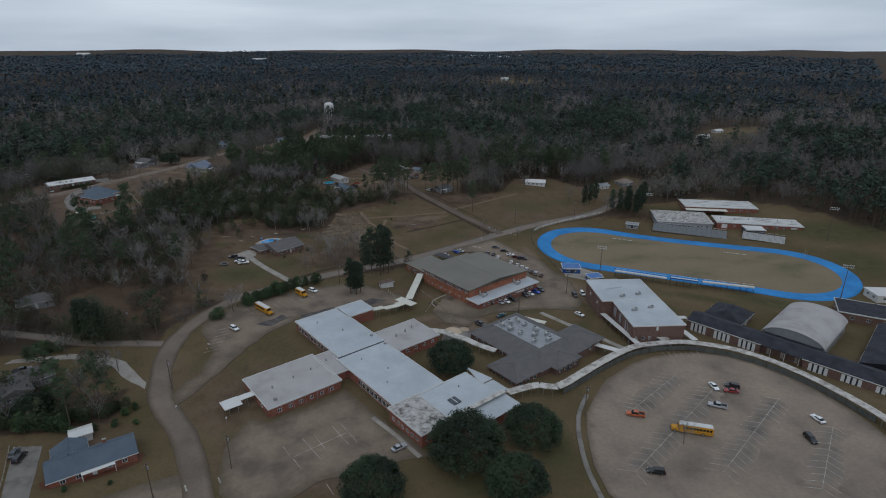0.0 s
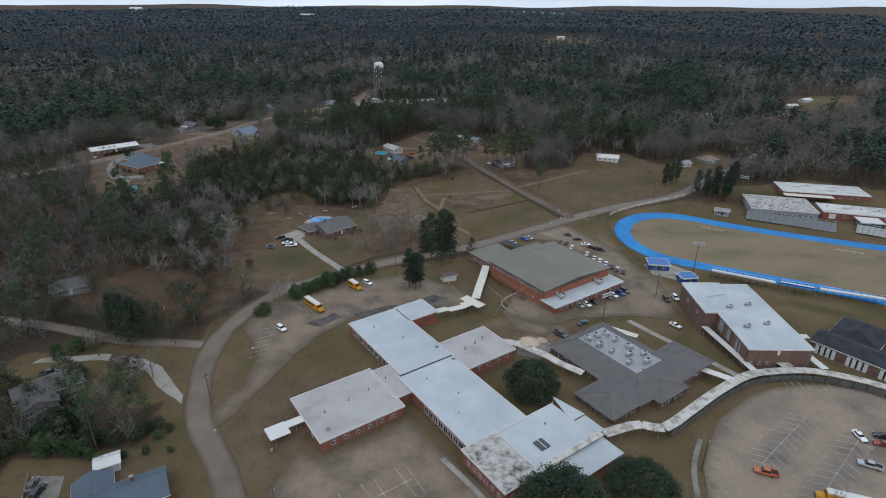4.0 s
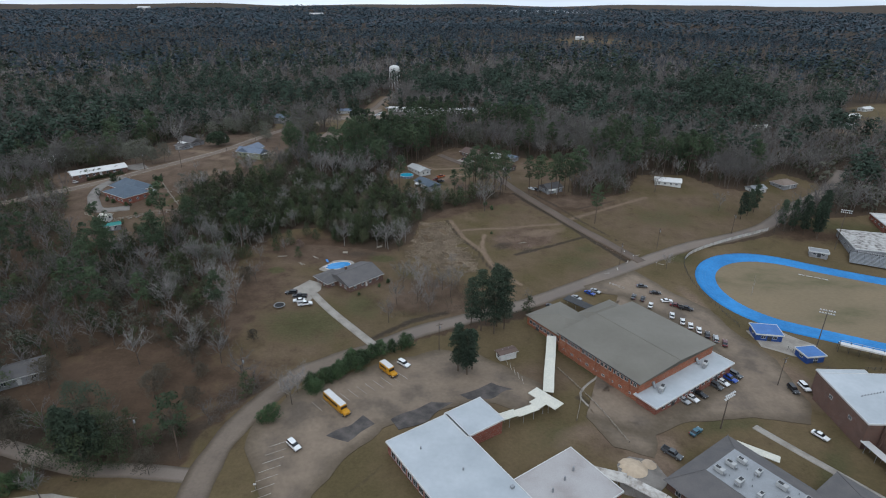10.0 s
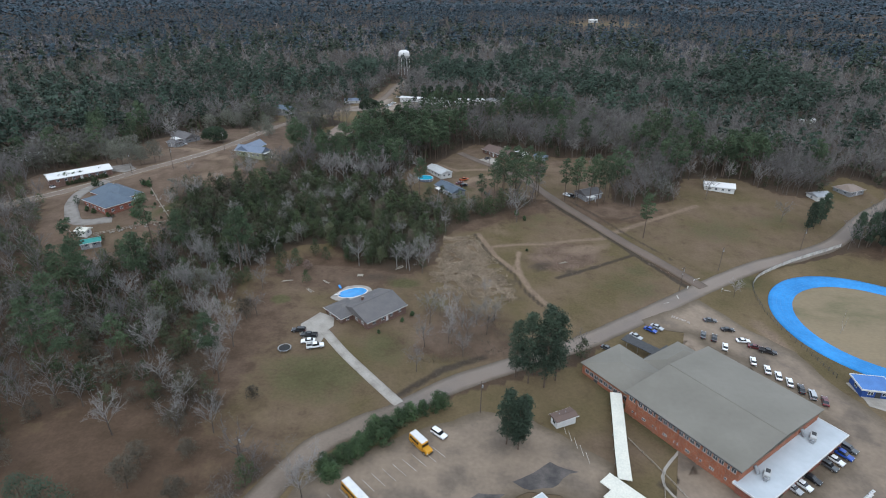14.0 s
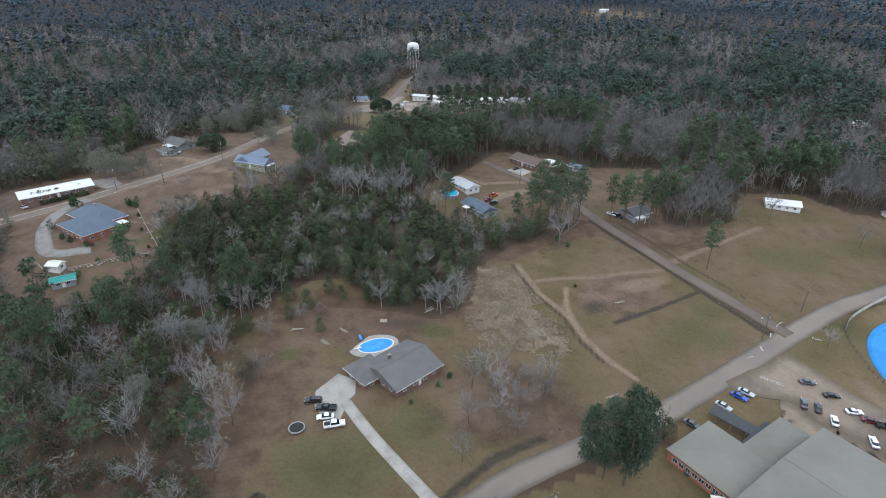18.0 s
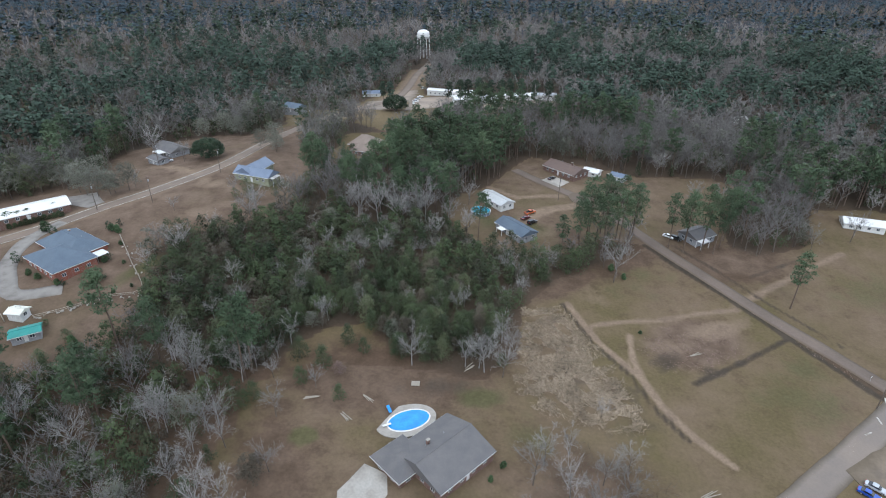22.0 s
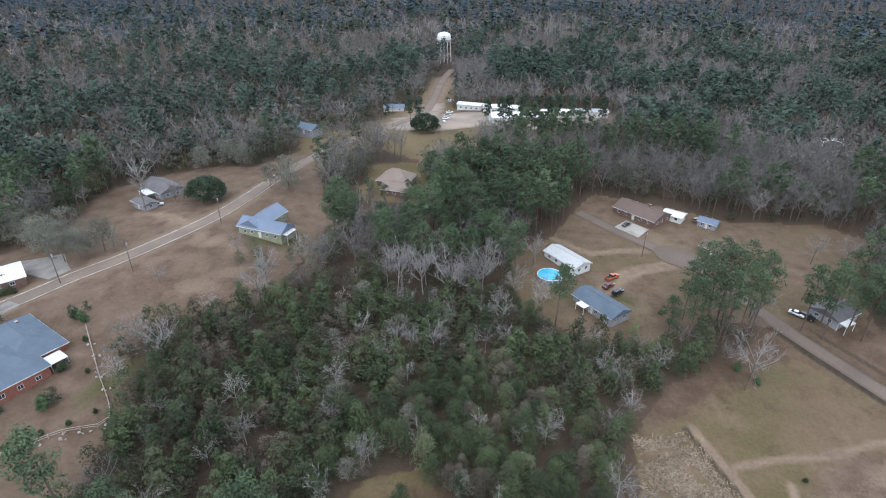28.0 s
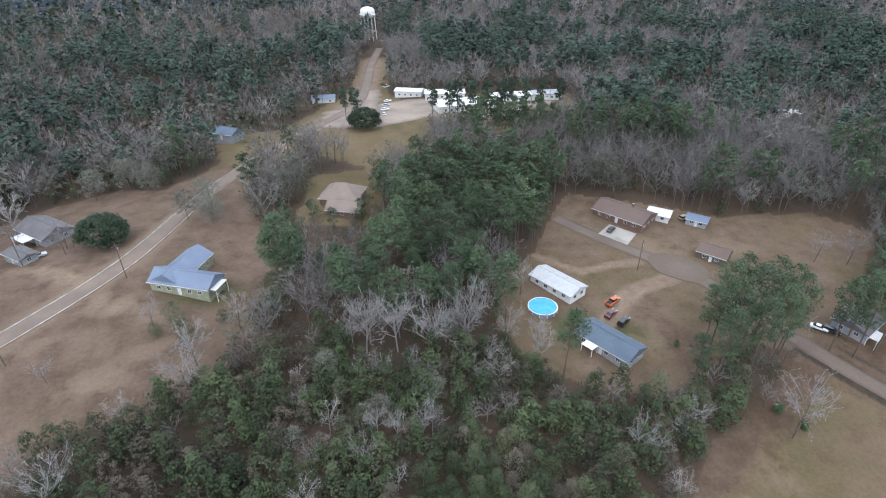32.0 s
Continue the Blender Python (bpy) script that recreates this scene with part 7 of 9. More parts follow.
block_building("field_house", "field house with a blotched grey-white roof behind the bleachers", 253, 393, -19, -18, 18, -14, 13, 5.0, M_SIDING_GREY, M_ROOF_PEEL, -7.6, 11, roof_label="blotched grey-white roof")
b = block_building("field_house", "red brick field house with a flaking white roof", 297, 374, -21, -26, 27, -8, 8, 4.0, M_BRICK_RED, M_ROOF_FLAKE, -6.2, 9, roof_label="flaking white roof")
for a in (20, -23, -8):
    part("roller_door", box(a, a + 3.5, -8.08, -8.004, 0, 2.8), M_TRIM, b)
for a in range(6):
    part("roof_vent", rod((-22 + a * 9, 1.5, 4.0), (-22 + a * 9, 1.5, 5.0), 0.3, n=8), M_METAL_GREY, b)
block_building("press_box", "dark-glazed press box with a white roof beside the track", 286.5, 361, -17, -5.6, 5.6, -4.6, 4.4, 4.6, M_DARK, M_METAL_WHITE, -7.2, 4)
b = block_building("field_house", "long dark red brick building behind the stadium", 293, 412, -17, -25, 25, -10, 10, 4.4, M_BRICK_RED, M_ROOF_FLAKE, -4.6, 8, roof_label="flaking white roof")
lean = part("lean_to_roof", box(-25.4, 3, -16, -10.45, 2.9, 3.15), M_CANOPY, b, "cream lean-to roof")
for a in (-24.5, -16, -7, 2):
    part("post", box(a - 0.1, a + 0.1, -15.6, -15.4, -2.0, 2.9), M_WOOD, lean)
block_building("concession_stand", "blue concession stand with a flat blue roof", 143, 315.5, -12, -4.6, 4.6, -3.6, 3.6, 3.1, M_BLUE, M_BLUE_ROOF, -6.5, 2)
block_building("concession_stand", "small blue ticket hut with a blue roof", 150.2, 300.4, 5, -3.4, 3.4, -2.9, 2.9, 3.0, M_BLUE, M_BLUE_ROOF, -6.3, 1)
block_building("annex", "dark flat-roofed annex beyond the vaulted hall", 254, 243, -36, -9, 26, -8, 8, 4.5, M_BRICK_BROWN, M_SHINGLE_DARK, None, 5)
block_building("annex", "white-roofed annex beside the track", 285, 258, -12, -9, 12, -5, 5, 3.6, M_SIDING_WHITE, M_METAL_WHITE, None, 4)
block_building("bus_shelter", "small grey flat-roofed shelter by the track", 215, 389, -29, -4, 4, -2.4, 2.4, 2.8, M_SIDING_GREY, M_METAL_GREY, -7.6, 2)


def bleacher(label, x, y, turn, length, rows, step=0.32, deep=0.75, base=0.6, mat=None, back=True, z=None):
    """Raked benches on posts, facing local -y."""
    ob = thing("bleachers", label, "bleachers", x, y, turn, z, "bleachers round the track")
    for k in range(rows):
        part("bench", box(-length / 2, length / 2, k * deep, k * deep + 0.62, base + k * step, base + k * step + 0.1), mat or M_METAL_GREY, ob)
        part("riser", box(-length / 2, length / 2, k * deep + 0.64, k * deep + 0.72, base + k * step - 0.3, base + k * step + 0.28), M_METAL_GREY, ob)
    n = int(length / 3)
    for k in range(n + 1):
        px = -length / 2 + length * k / n
        top = base + rows * step
        part("post", box(px - 0.07, px + 0.07, rows * deep - 0.2, rows * deep - 0.06, -1.0, top + (0.9 if back else 0)), M_DARK, ob)
        part("strut", rod((px, 0.3, base), (px, rows * deep - 0.2, base + rows * step - 0.05), 0.05, n=4), M_DARK, ob)
        part("post", box(px - 0.06, px + 0.06, 0.2, 0.32, -1.0, base), M_DARK, ob)
    if base > 2:
        part("walkway", box(-length / 2, length / 2, rows * deep - 0.04, rows * deep + 1.3, base + rows * step - 0.12, base + rows * step), M_METAL_WHITE, ob, "white painted walkway")
        part("skirt", box(-length / 2, length / 2, rows * deep + 1.302, rows * deep + 1.36, base + rows * step - 0.55, base + rows * step + 0.05), mat or M_METAL_GREY, ob)
    if back:
        part("rail", box(-length / 2, length / 2, rows * deep - 0.18, rows * deep - 0.1, base + rows * step + 0.8, base + rows * step + 0.9), M_METAL_WHITE, ob)
    return ob


bleacher("long grey raked bleachers before the field house", 245, 368.3, -32, 46, 9, 0.36, 0.8, 0.7)
bleacher("white raked bleachers beside the press box", 282, 345.2, -38, 24, 8, 0.36, 0.8, 0.7, mat=M_METAL_WHITE)
bleacher("long narrow bleachers with a white walkway over dark posts", 176, 299.5, 148, 26, 4, base=2.8, mat=M_METAL_WHITE, back=True)
bleacher("blue-fronted bleachers beside the track", 194, 288.6, 150, 13, 5, base=3.2, mat=M_BLUE)
bleacher("long narrow bleachers with a white walkway over dark posts", 213, 280.6, 154, 24, 4, base=2.8, mat=M_METAL_WHITE)


def goal_post(x, y, turn):
    ob = thing("goal_post", "tall white football goal post on the dormant field", "goal post", x, y, turn, group="goal posts")
    part("stem", rod((0, 0, -0.3), (0, 0, 3.05), 0.09), M_WOOD_PALE, ob)
    part("crossbar", rod((-2.8, 0, 3.05), (2.8, 0, 3.05), 0.07), M_WOOD_PALE, ob)
    for s in (-2.8, 2.8):
        part("upright", rod((s, 0, 3.05), (s, 0, 9.0), 0.06), M_WOOD_PALE, ob)


goal_post(156, 347.5, 58)
goal_post(277.5, 305.2, 58)


def flood_light(x, y, turn, h=22, label="tall steel floodlight mast beside the track"):
    ob = thing("floodlight_mast", label, "floodlight", x, y, turn, group="floodlights")
    part("mast", rod((0, 0, -0.3), (0, 0, h), 0.24, 0.12), M_WOOD, ob)
    for k in range(2):
        bar = part("crossarm", box(-2.4, 2.4, -0.08, 0.08, h - 0.4 - 1.1 * k, h - 0.25 - 1.1 * k), M_METAL_GREY, ob)
        for j in range(6):
            part("lamp", rod((-2.1 + 0.84 * j, -0.1, h - 0.1 - 1.1 * k), (-2.1 + 0.84 * j, -0.55, h - 0.35 - 1.1 * k), 0.16, 0.28), M_METAL_WHITE, bar)


flood_light(229, 396, -30)
flood_light(154.5, 303.5, 150, 18)
flood_light(99.2, 265.3, 30, 13, "steel floodlight mast with white lamp boxes by the lawn")
flood_light(318, 335, -30)
flood_light(262, 262, 150, 18)


def bench_row(x, y, turn):
    ob = thing("team_bench", "row of pale benches on the field's edge", "bench", x, y, turn, group="team benches")
    for k in range(4):
        b = part("seat", box(-6 + 3.2 * k, -3.4 + 3.2 * k, -0.2, 0.2, 0.42, 0.5), M_METAL_WHITE, ob)
        part("leg", box(-5.6 + 3.2 * k, -5.5 + 3.2 * k, -0.15, 0.15, -0.1, 0.42), M_METAL_GREY, b)
        part("leg", box(-3.9 + 3.2 * k, -3.8 + 3.2 * k, -0.15, 0.15, -0.1, 0.42), M_METAL_GREY, b)


bench_row(197, 366, -32)
bench_row(252, 330, -32)


# ---- fences ----
def fence(name, label, pts, h, gap, post, rail, rails=2, panel=None, group="fences", post_r=0.06):
    ob = tagged(new(name), label, "fence", group)
    line = smooth_line(pts, gap)
    prev = None
    for i, p in enumerate(line):
        z = gz(p.x, p.y)
        part("post", rod((p.x, p.y, z - 0.3), (p.x, p.y, z + h), post_r, n=6), post, ob)
        if prev is not None:
            for k in range(rails):
                f = (k + 1) / rails * 0.94
                part("rail", rod((*prev[:2], prev[2] + h * f), (p.x, p.y, z + h * f), post_r * 0.6, n=4), rail, ob)
            if panel:
                bm = bmesh.new()
                d = Vector((p.x - prev[0], p.y - prev[1]))
                s = Vector((d.y, -d.x)).normalized() * 0.02
                a, b = Vector(prev[:2]).lerp(Vector((p.x, p.y)), 0.04), Vector(prev[:2]).lerp(Vector((p.x, p.y)), 0.96)
                lo, hi = 0.25, h - 0.12
                vs = []
                for q, zz in ((a, prev[2]), (b, z)):
                    for side in (-1, 1):
                        vs.append([bm.verts.new((q.x + s.x * side, q.y + s.y * side, zz + lo)), bm.verts.new((q.x + s.x * side, q.y + s.y * side, zz + hi))])
                (a0, a1), (b0, b1), (c0, c1), (d0, d1) = vs
                for f in ((a0, c0, c1, a1), (b0, b1, d1, d0), (a0, a1, b1, b0), (c0, d0, d1, c1), (a1, c1, d1, b1), (a0, b0, d0, c0)):
                    bm.faces.new(f)
                bmesh.ops.recalc_face_normals(bm, faces=bm.faces[:])
                part("panel", bm, panel, ob)
        prev = (p.x, p.y, z)
    return ob


fence("banner_fence", "fence hung with pale weathered sheets beside the road", [(142.5, 383), (149, 389.5), (163, 398), (178, 405.5), (205, 417)], 2.0, 3.0, M_METAL_GREY, M_METAL_GREY, 1, M_WALKROOF)
fence("track_fence", "dark metal fence along the end of the track", [(142, 383), (138.5, 375), (135.4, 362), (135, 350), (136, 334), (136.5, 322)], 1.6, 2.4, M_DARK, M_DARK, 3)
fence("track_fence", "dark metal fence beside the stadium ramp", [(146, 306), (152, 293), (172, 292)], 1.6, 2.4, M_DARK, M_DARK, 3)
fence("garden_fence", "bleached wooden rail fence round the garden", [(-131.6, 449.3), (-121.4, 433.9), (-112.6, 420), (-121.1, 416.2), (-127.7, 411.9), (-133.3, 408.4), (-138.5, 405.8)], 1.2, 2.4, M_WOOD_PALE, M_WOOD_PALE, 2, post_r=0.14)
fence("garden_fence", "bleached wooden rail fence below the drive", [(-155, 411), (-150, 408), (-146, 404)], 1.2, 2.4, M_WOOD_PALE, M_WOOD_PALE, 2, post_r=0.14)
fence("walk_fence", "dark wire fence under the curved walkway", [(96, 198.2), (104, 203.4), (117, 212.4), (129.5, 219.8), (137, 222.8), (145, 223.9), (153, 223.9), (160, 222.5), (170, 217), (177, 210.5), (182, 203), (186, 194), (188.5, 184), (190, 170)], 2.4, 3.2, M_DARK, M_DARK, 2, M_SCREEN)
fence("lot_fence", "low pale rail along the north end of the gymnasium lot", [(96, 357), (101, 353)], 1.0, 2.0, M_TRIM, M_TRIM, 2)


# ---- poles ----
def utility_pole(x, y, turn, h=11.5, lean=0.0):
    ob = thing("utility_pole", "weathered wooden utility pole with a crossarm", "utility pole", x, y, turn, group="utility poles")
    part("pole", rod((0, 0, -0.5), (lean, 0, h), 0.17, 0.11), M_WOOD, ob)
    part("crossarm", box(-1.2, 1.2, -0.06, 0.06, h - 0.9, h - 0.76), M_WOOD, ob)
    for s in (-1.05, -0.35, 0.35, 1.05):
        part("insulator", rod((s, 0, h - 0.76), (s, 0, h - 0.58), 0.05, n=6), M_METAL_GREY, ob)
    part("transformer", rod((0.32, 0, h - 2.4), (0.32, 0, h - 1.5), 0.24), M_METAL_GREY, ob)


for x, y, t in ((-36, 216.5, 60), (-8.2, 174.3, 70), (-25.7, 165.4, 70), (129.5, 285.6, 20), (-43.4, 284, 40), (-63.8, 257.7, 10), (132.5, 393.8, 30), (-130.8, 476.5, 40), (-113.8, 510.2, 50), (-148.4, 526, 30),
                (43.2, 503.6, 30), (107, 376, 30), (-96, 548, 60), (98.9, 186, 0), (-150, 470.5, 40), (182, 413, 20), (17.5, 305.5, 20), (-86, 590, 60)):
    utility_pole(x, y, t)


def water_tower():
    ob = thing("water_tower", "white steel water tower with a rounded tank on legs", "water tower", -16, 968, 0, -6.0)
    zc, r = 27.0, 7.2
    bm = bmesh.new()
    prof = [(0.2, zc - 5.4), (3.5, zc - 4.9), (6.0, zc - 3.3), (r, zc - 0.8), (r, zc + 2.6), (6.2, zc + 4.4), (4.0, zc + 5.6), (1.4, zc + 6.2), (0.05, zc + 6.3)]
    rings = []
    for pr, pz in prof:
        rings.append([bm.verts.new((pr * math.cos(2 * math.pi * k / 28), pr * math.sin(2 * math.pi * k / 28), pz)) for k in range(28)])
    for a, b in zip(rings[:-1], rings[1:]):
        for k in range(28):
            bm.faces.new((a[k], a[(k + 1) % 28], b[(k + 1) % 28], b[k]))
    bm.faces.new(rings[0][::-1])
    bm.faces.new(rings[-1])
    tank = part("tank", bm, M_METAL_WHITE, ob)
    for p in tank.data.polygons:
        p.use_smooth = True
    part("riser", rod((0, 0, -3), (0, 0, zc - 5.2), 1.0, 1.0, 12), M_METAL_WHITE, ob)
    for k in range(6):
        t = 2 * math.pi * k / 6
        part("leg", rod((8.2 * math.cos(t), 8.2 * math.sin(t), -3), (6.6 * math.cos(t), 6.6 * math.sin(t), zc - 1.5), 0.45), M_METAL_WHITE, ob)
        t2 = 2 * math.pi * (k + 1) / 6
        part("brace", rod((7.6 * math.cos(t), 7.6 * math.sin(t), 10), (7.6 * math.cos(t2), 7.6 * math.sin(t2), 10), 0.15), M_METAL_WHITE, ob)
    part("balcony", rod((0, 0, zc - 1.0), (0, 0, zc - 0.8), r + 0.9, r + 0.9, 28), M_METAL_WHITE, ob)


water_tower()

# ---- pools and garden things ----
def ellipse(cx, cy, rx, ry, turn=0.0, n=32):
    out = []
    for k in range(n):
        t = 2 * math.pi * k / n
        x, y = rot2(rx * math.cos(t), ry * math.sin(t), turn)
        out.append((cx + x, cy + y))
    return out


def kidney_pool():
    ob = thing("swimming_pool", "kidney-shaped blue swimming pool with a pale stone deck", "swimming pool", -26.2, 371.3, 20, 0.2)
    part("deck", prism(ellipse(0, 0, 8.2, 5.6), -1.0, 0.1), M_CONCRETE, ob, "pale stone pool deck")
    part("coping", prism(ellipse(0.6, -0.2, 6.0, 3.7), 0.1, 0.17), M_TRIM, ob)
    part("water", prism(ellipse(0.6, -0.2, 5.6, 3.3), 0.12, 0.19), M_POOL, ob, "clear blue water")
    s = part("slide", box(-3.6, -2.8, 3.4, 6.2, 0.9, 1.1, bevel=0.05), M_PLASTIC_BLUE, ob, "light blue water slide")
    part("slide_ladder", box(-3.5, -2.9, 6.0, 6.2, 0.1, 1.0), M_METAL_GREY, s)
    part("diving_board", box(-6.5, -4.2, -0.3, 0.3, 0.5, 0.6), M_TRIM, ob)


kidney_pool()


def round_pool():
    ob = thing("round_pool", "round above-ground pool with aqua water", "swimming pool", 4.8, 487.8, 0)
    part("wall", prism(ellipse(0, 0, 4.3, 4.3), -0.5, 1.15), M_METAL_BLUE, ob)
    part("rim", prism(ellipse(0, 0, 4.45, 4.45), 1.15, 1.22), M_TRIM, ob)
    part("water", prism(ellipse(0, 0, 4.15, 4.15), 1.18, 1.24), M_POOL_ROUND, ob, "aqua water with a dark blotch")
    for k in range(12):
        t = 2 * math.pi * k / 12
        part("upright", box(4.36 * math.cos(t) - 0.08, 4.36 * math.cos(t) + 0.08, 4.36 * math.sin(t) - 0.08, 4.36 * math.sin(t) + 0.08, -0.3, 1.15), M_TRIM, ob)


round_pool()


def trampoline(x, y):
    ob = thing("trampoline", "round black trampoline on the lawn", "trampoline", x, y, 0)
    part("mat", prism(ellipse(0, 0, 1.75, 1.75), 0.82, 0.85), M_TYRE, ob)
    bm = bmesh.new()
    rings = []
    for k in range(24):
        t = 2 * math.pi * k / 24
        rings.append([bm.verts.new(((2.05 + 0.15 * math.cos(a)) * math.cos(t), (2.05 + 0.15 * math.cos(a)) * math.sin(t), 0.86 + 0.07 * math.sin(a))) for a in (0, 1.05, 2.09, 3.14, 4.19, 5.24)])
    for k in range(24):
        a, b = rings[k], rings[(k + 1) % 24]
        for i in range(6):
            bm.faces.new((a[i], b[i], b[(i + 1) % 6], a[(i + 1) % 6]))
    bmesh.ops.recalc_face_normals(bm, faces=bm.faces[:])
    part("pad", bm, M_METAL_GREY, ob)
    for k in range(6):
        t = 2 * math.pi * k / 6
        part("leg", rod((2 * math.cos(t), 2 * math.sin(t), -0.2), (2 * math.cos(t), 2 * math.sin(t), 0.8), 0.04, n=6), M_METAL_GREY, ob)


trampoline(-44.1, 334.8)


def pallet(x, y, turn):
    ob = thing("wooden_platform", "bleached slatted wooden platform on bare soil", "platform", x, y, turn)
    for k in range(7):
        part("slat", box(-1.2, 1.2, -0.9 + 0.28 * k, -0.68 + 0.28 * k, 0.18, 0.24), M_WOOD_PALE, ob)
    for s in (-1.0, 0, 1.0):
        part("bearer", box(s - 0.06, s + 0.06, -0.9, 1.0, -0.1, 0.18), M_WOOD_PALE, ob)


pallet(-23.8, 385, -4)
rng4 = random.Random(4)
for x, y, t in ((-42, 372, -50), (-37, 379, -45), (64, 398, 20), (-52, 379, 10), (-8, 392, 40), (46, 349, 20)):
    ob = thing("log_pile", "bleached fallen logs on bare soil", "logs", x, y, t, group="fallen logs")
    for k in range(4):
        a, b = rng4.uniform(-2.5, -1), rng4.uniform(1, 2.6)
        w = rng4.uniform(-0.5, 0.5)
        part("log", rod((a, w, 0.12 + 0.05 * k), (b, w + rng4.uniform(-0.5, 0.5), 0.15 + 0.05 * k), 0.13, 0.09, 6), M_WOOD_PALE, ob)


def sign(x, y, turn):
    ob = thing("road_sign", "small white sign on a post", "sign", x, y, turn, group="small signs")
    part("post", rod((0, 0, -0.2), (0, 0, 1.9), 0.04, n=6), M_METAL_GREY, ob)
    part("plate", box(-0.35, 0.35, -0.03, 0.0, 1.3, 1.95), M_TRIM, ob)


for x, y, t in ((116, 382.5, 30), (125, 376, 30), (-31, 204, 60), (-14, 196, 60), (113, 387, 30), (-30.5, 244, 0)):
    sign(x, y, t)


def sand_heap(x, y, r, h):
    bm = bmesh.new()
    n, m = 24, 7
    rows = []
    for j in range(m + 1):
        rr, zz = r * (1 - j / m), h * (1 - (1 - j / m) ** 1.6)
        rows.append([bm.verts.new((rr * math.cos(6.2832 * k / n) * (1 + 0.15 * math.sin(3 * k)), rr * math.sin(6.2832 * k / n), zz - 0.15 + 0.1 * noise.noise((k, j, 2)))) for k in range(n)])
    for a, b in zip(rows[:-1], rows[1:]):
        for k in range(n):
            bm.faces.new((a[k], a[(k + 1) % n], b[(k + 1) % n], b[k]))
    me = bpy.data.meshes.new("sand_heap")
    bm.to_mesh(me)
    bm.free()
    me.materials.append(M_REED)
    ob = tagged(new("sand_heap", me), "heap of pale sandy soil on the yard", "sand heap")
    ob.location = (x, y, gz(x, y))


sand_heap(66, 248.5, 4.2, 1.3)
sand_heap(71, 250, 2.5, 0.8)


ribbon("drain", [(70, 291), (61, 279), (72, 262)], 0.7, M_CONCRETE, 0.03, "thin concrete drain in the grass", "drain", ragged=0.4)

# ---- vehicles ----
def car_shell(length, width, profile):
    """A body from a side profile of (x, z) points, narrowed upwards."""
    bm = bmesh.new()
    top = max(z for _, z in profile)
    sides = []
    for s in (-1, 1):
        sides.append([bm.verts.new((x, s * width / 2 * (1.0 if z < 0.85 else 1.0 - 0.16 * (z - 0.85) / max(0.3, top - 0.85)), z)) for x, z in profile])
    n = len(profile)
    bm.faces.new(sides[0][::-1])
    bm.faces.new(sides[1])
    for k in range(n):
        bm.faces.new((sides[0][k], sides[0][(k + 1) % n], sides[1][(k + 1) % n], sides[1][k]))
    bmesh.ops.recalc_face_normals(bm, faces=bm.faces[:])
    edges = [e for e in bm.edges if abs(e.verts[0].co.y - e.verts[1].co.y) < 0.4]
    bmesh.ops.bevel(bm, geom=edges, offset=0.07, segments=2, affect="EDGES")
    return bm


def wheel(parent, x, y, r=0.33, w=0.22):
    key = ("wheel", r, w)
    if key not in SHARED:
        out = []
        for nm, rr, ww, mat in (("tyre", r, w, M_TYRE), ("rim", r * 0.62, w + 0.03, M_CHROME)):
            bm = rod((0, -ww / 2, 0), (0, ww / 2, 0), rr, rr, 16)
            me = bpy.data.meshes.new(nm)
            bm.to_mesh(me)
            bm.free()
            me.materials.append(mat)
            out.append(me)
        SHARED[key] = out
    t = part("wheel", SHARED[key][0], None, parent, m=pose(x, y, r))
    part("rim", SHARED[key][1], None, t)


def lamps(ob, length, width, z=0.68):
    for s in (-1, 1):
        part("headlight", box(length / 2 - 0.10, length / 2 + 0.015, s * width * 0.36 - 0.17, s * width * 0.36 + 0.17, z - 0.08, z + 0.08), M_LAMP_CLEAR, ob)
        part("tail_light", box(-length / 2 - 0.015, -length / 2 + 0.08, s * width * 0.38 - 0.14, s * width * 0.38 + 0.14, z, z + 0.18), M_LAMP_RED, ob)


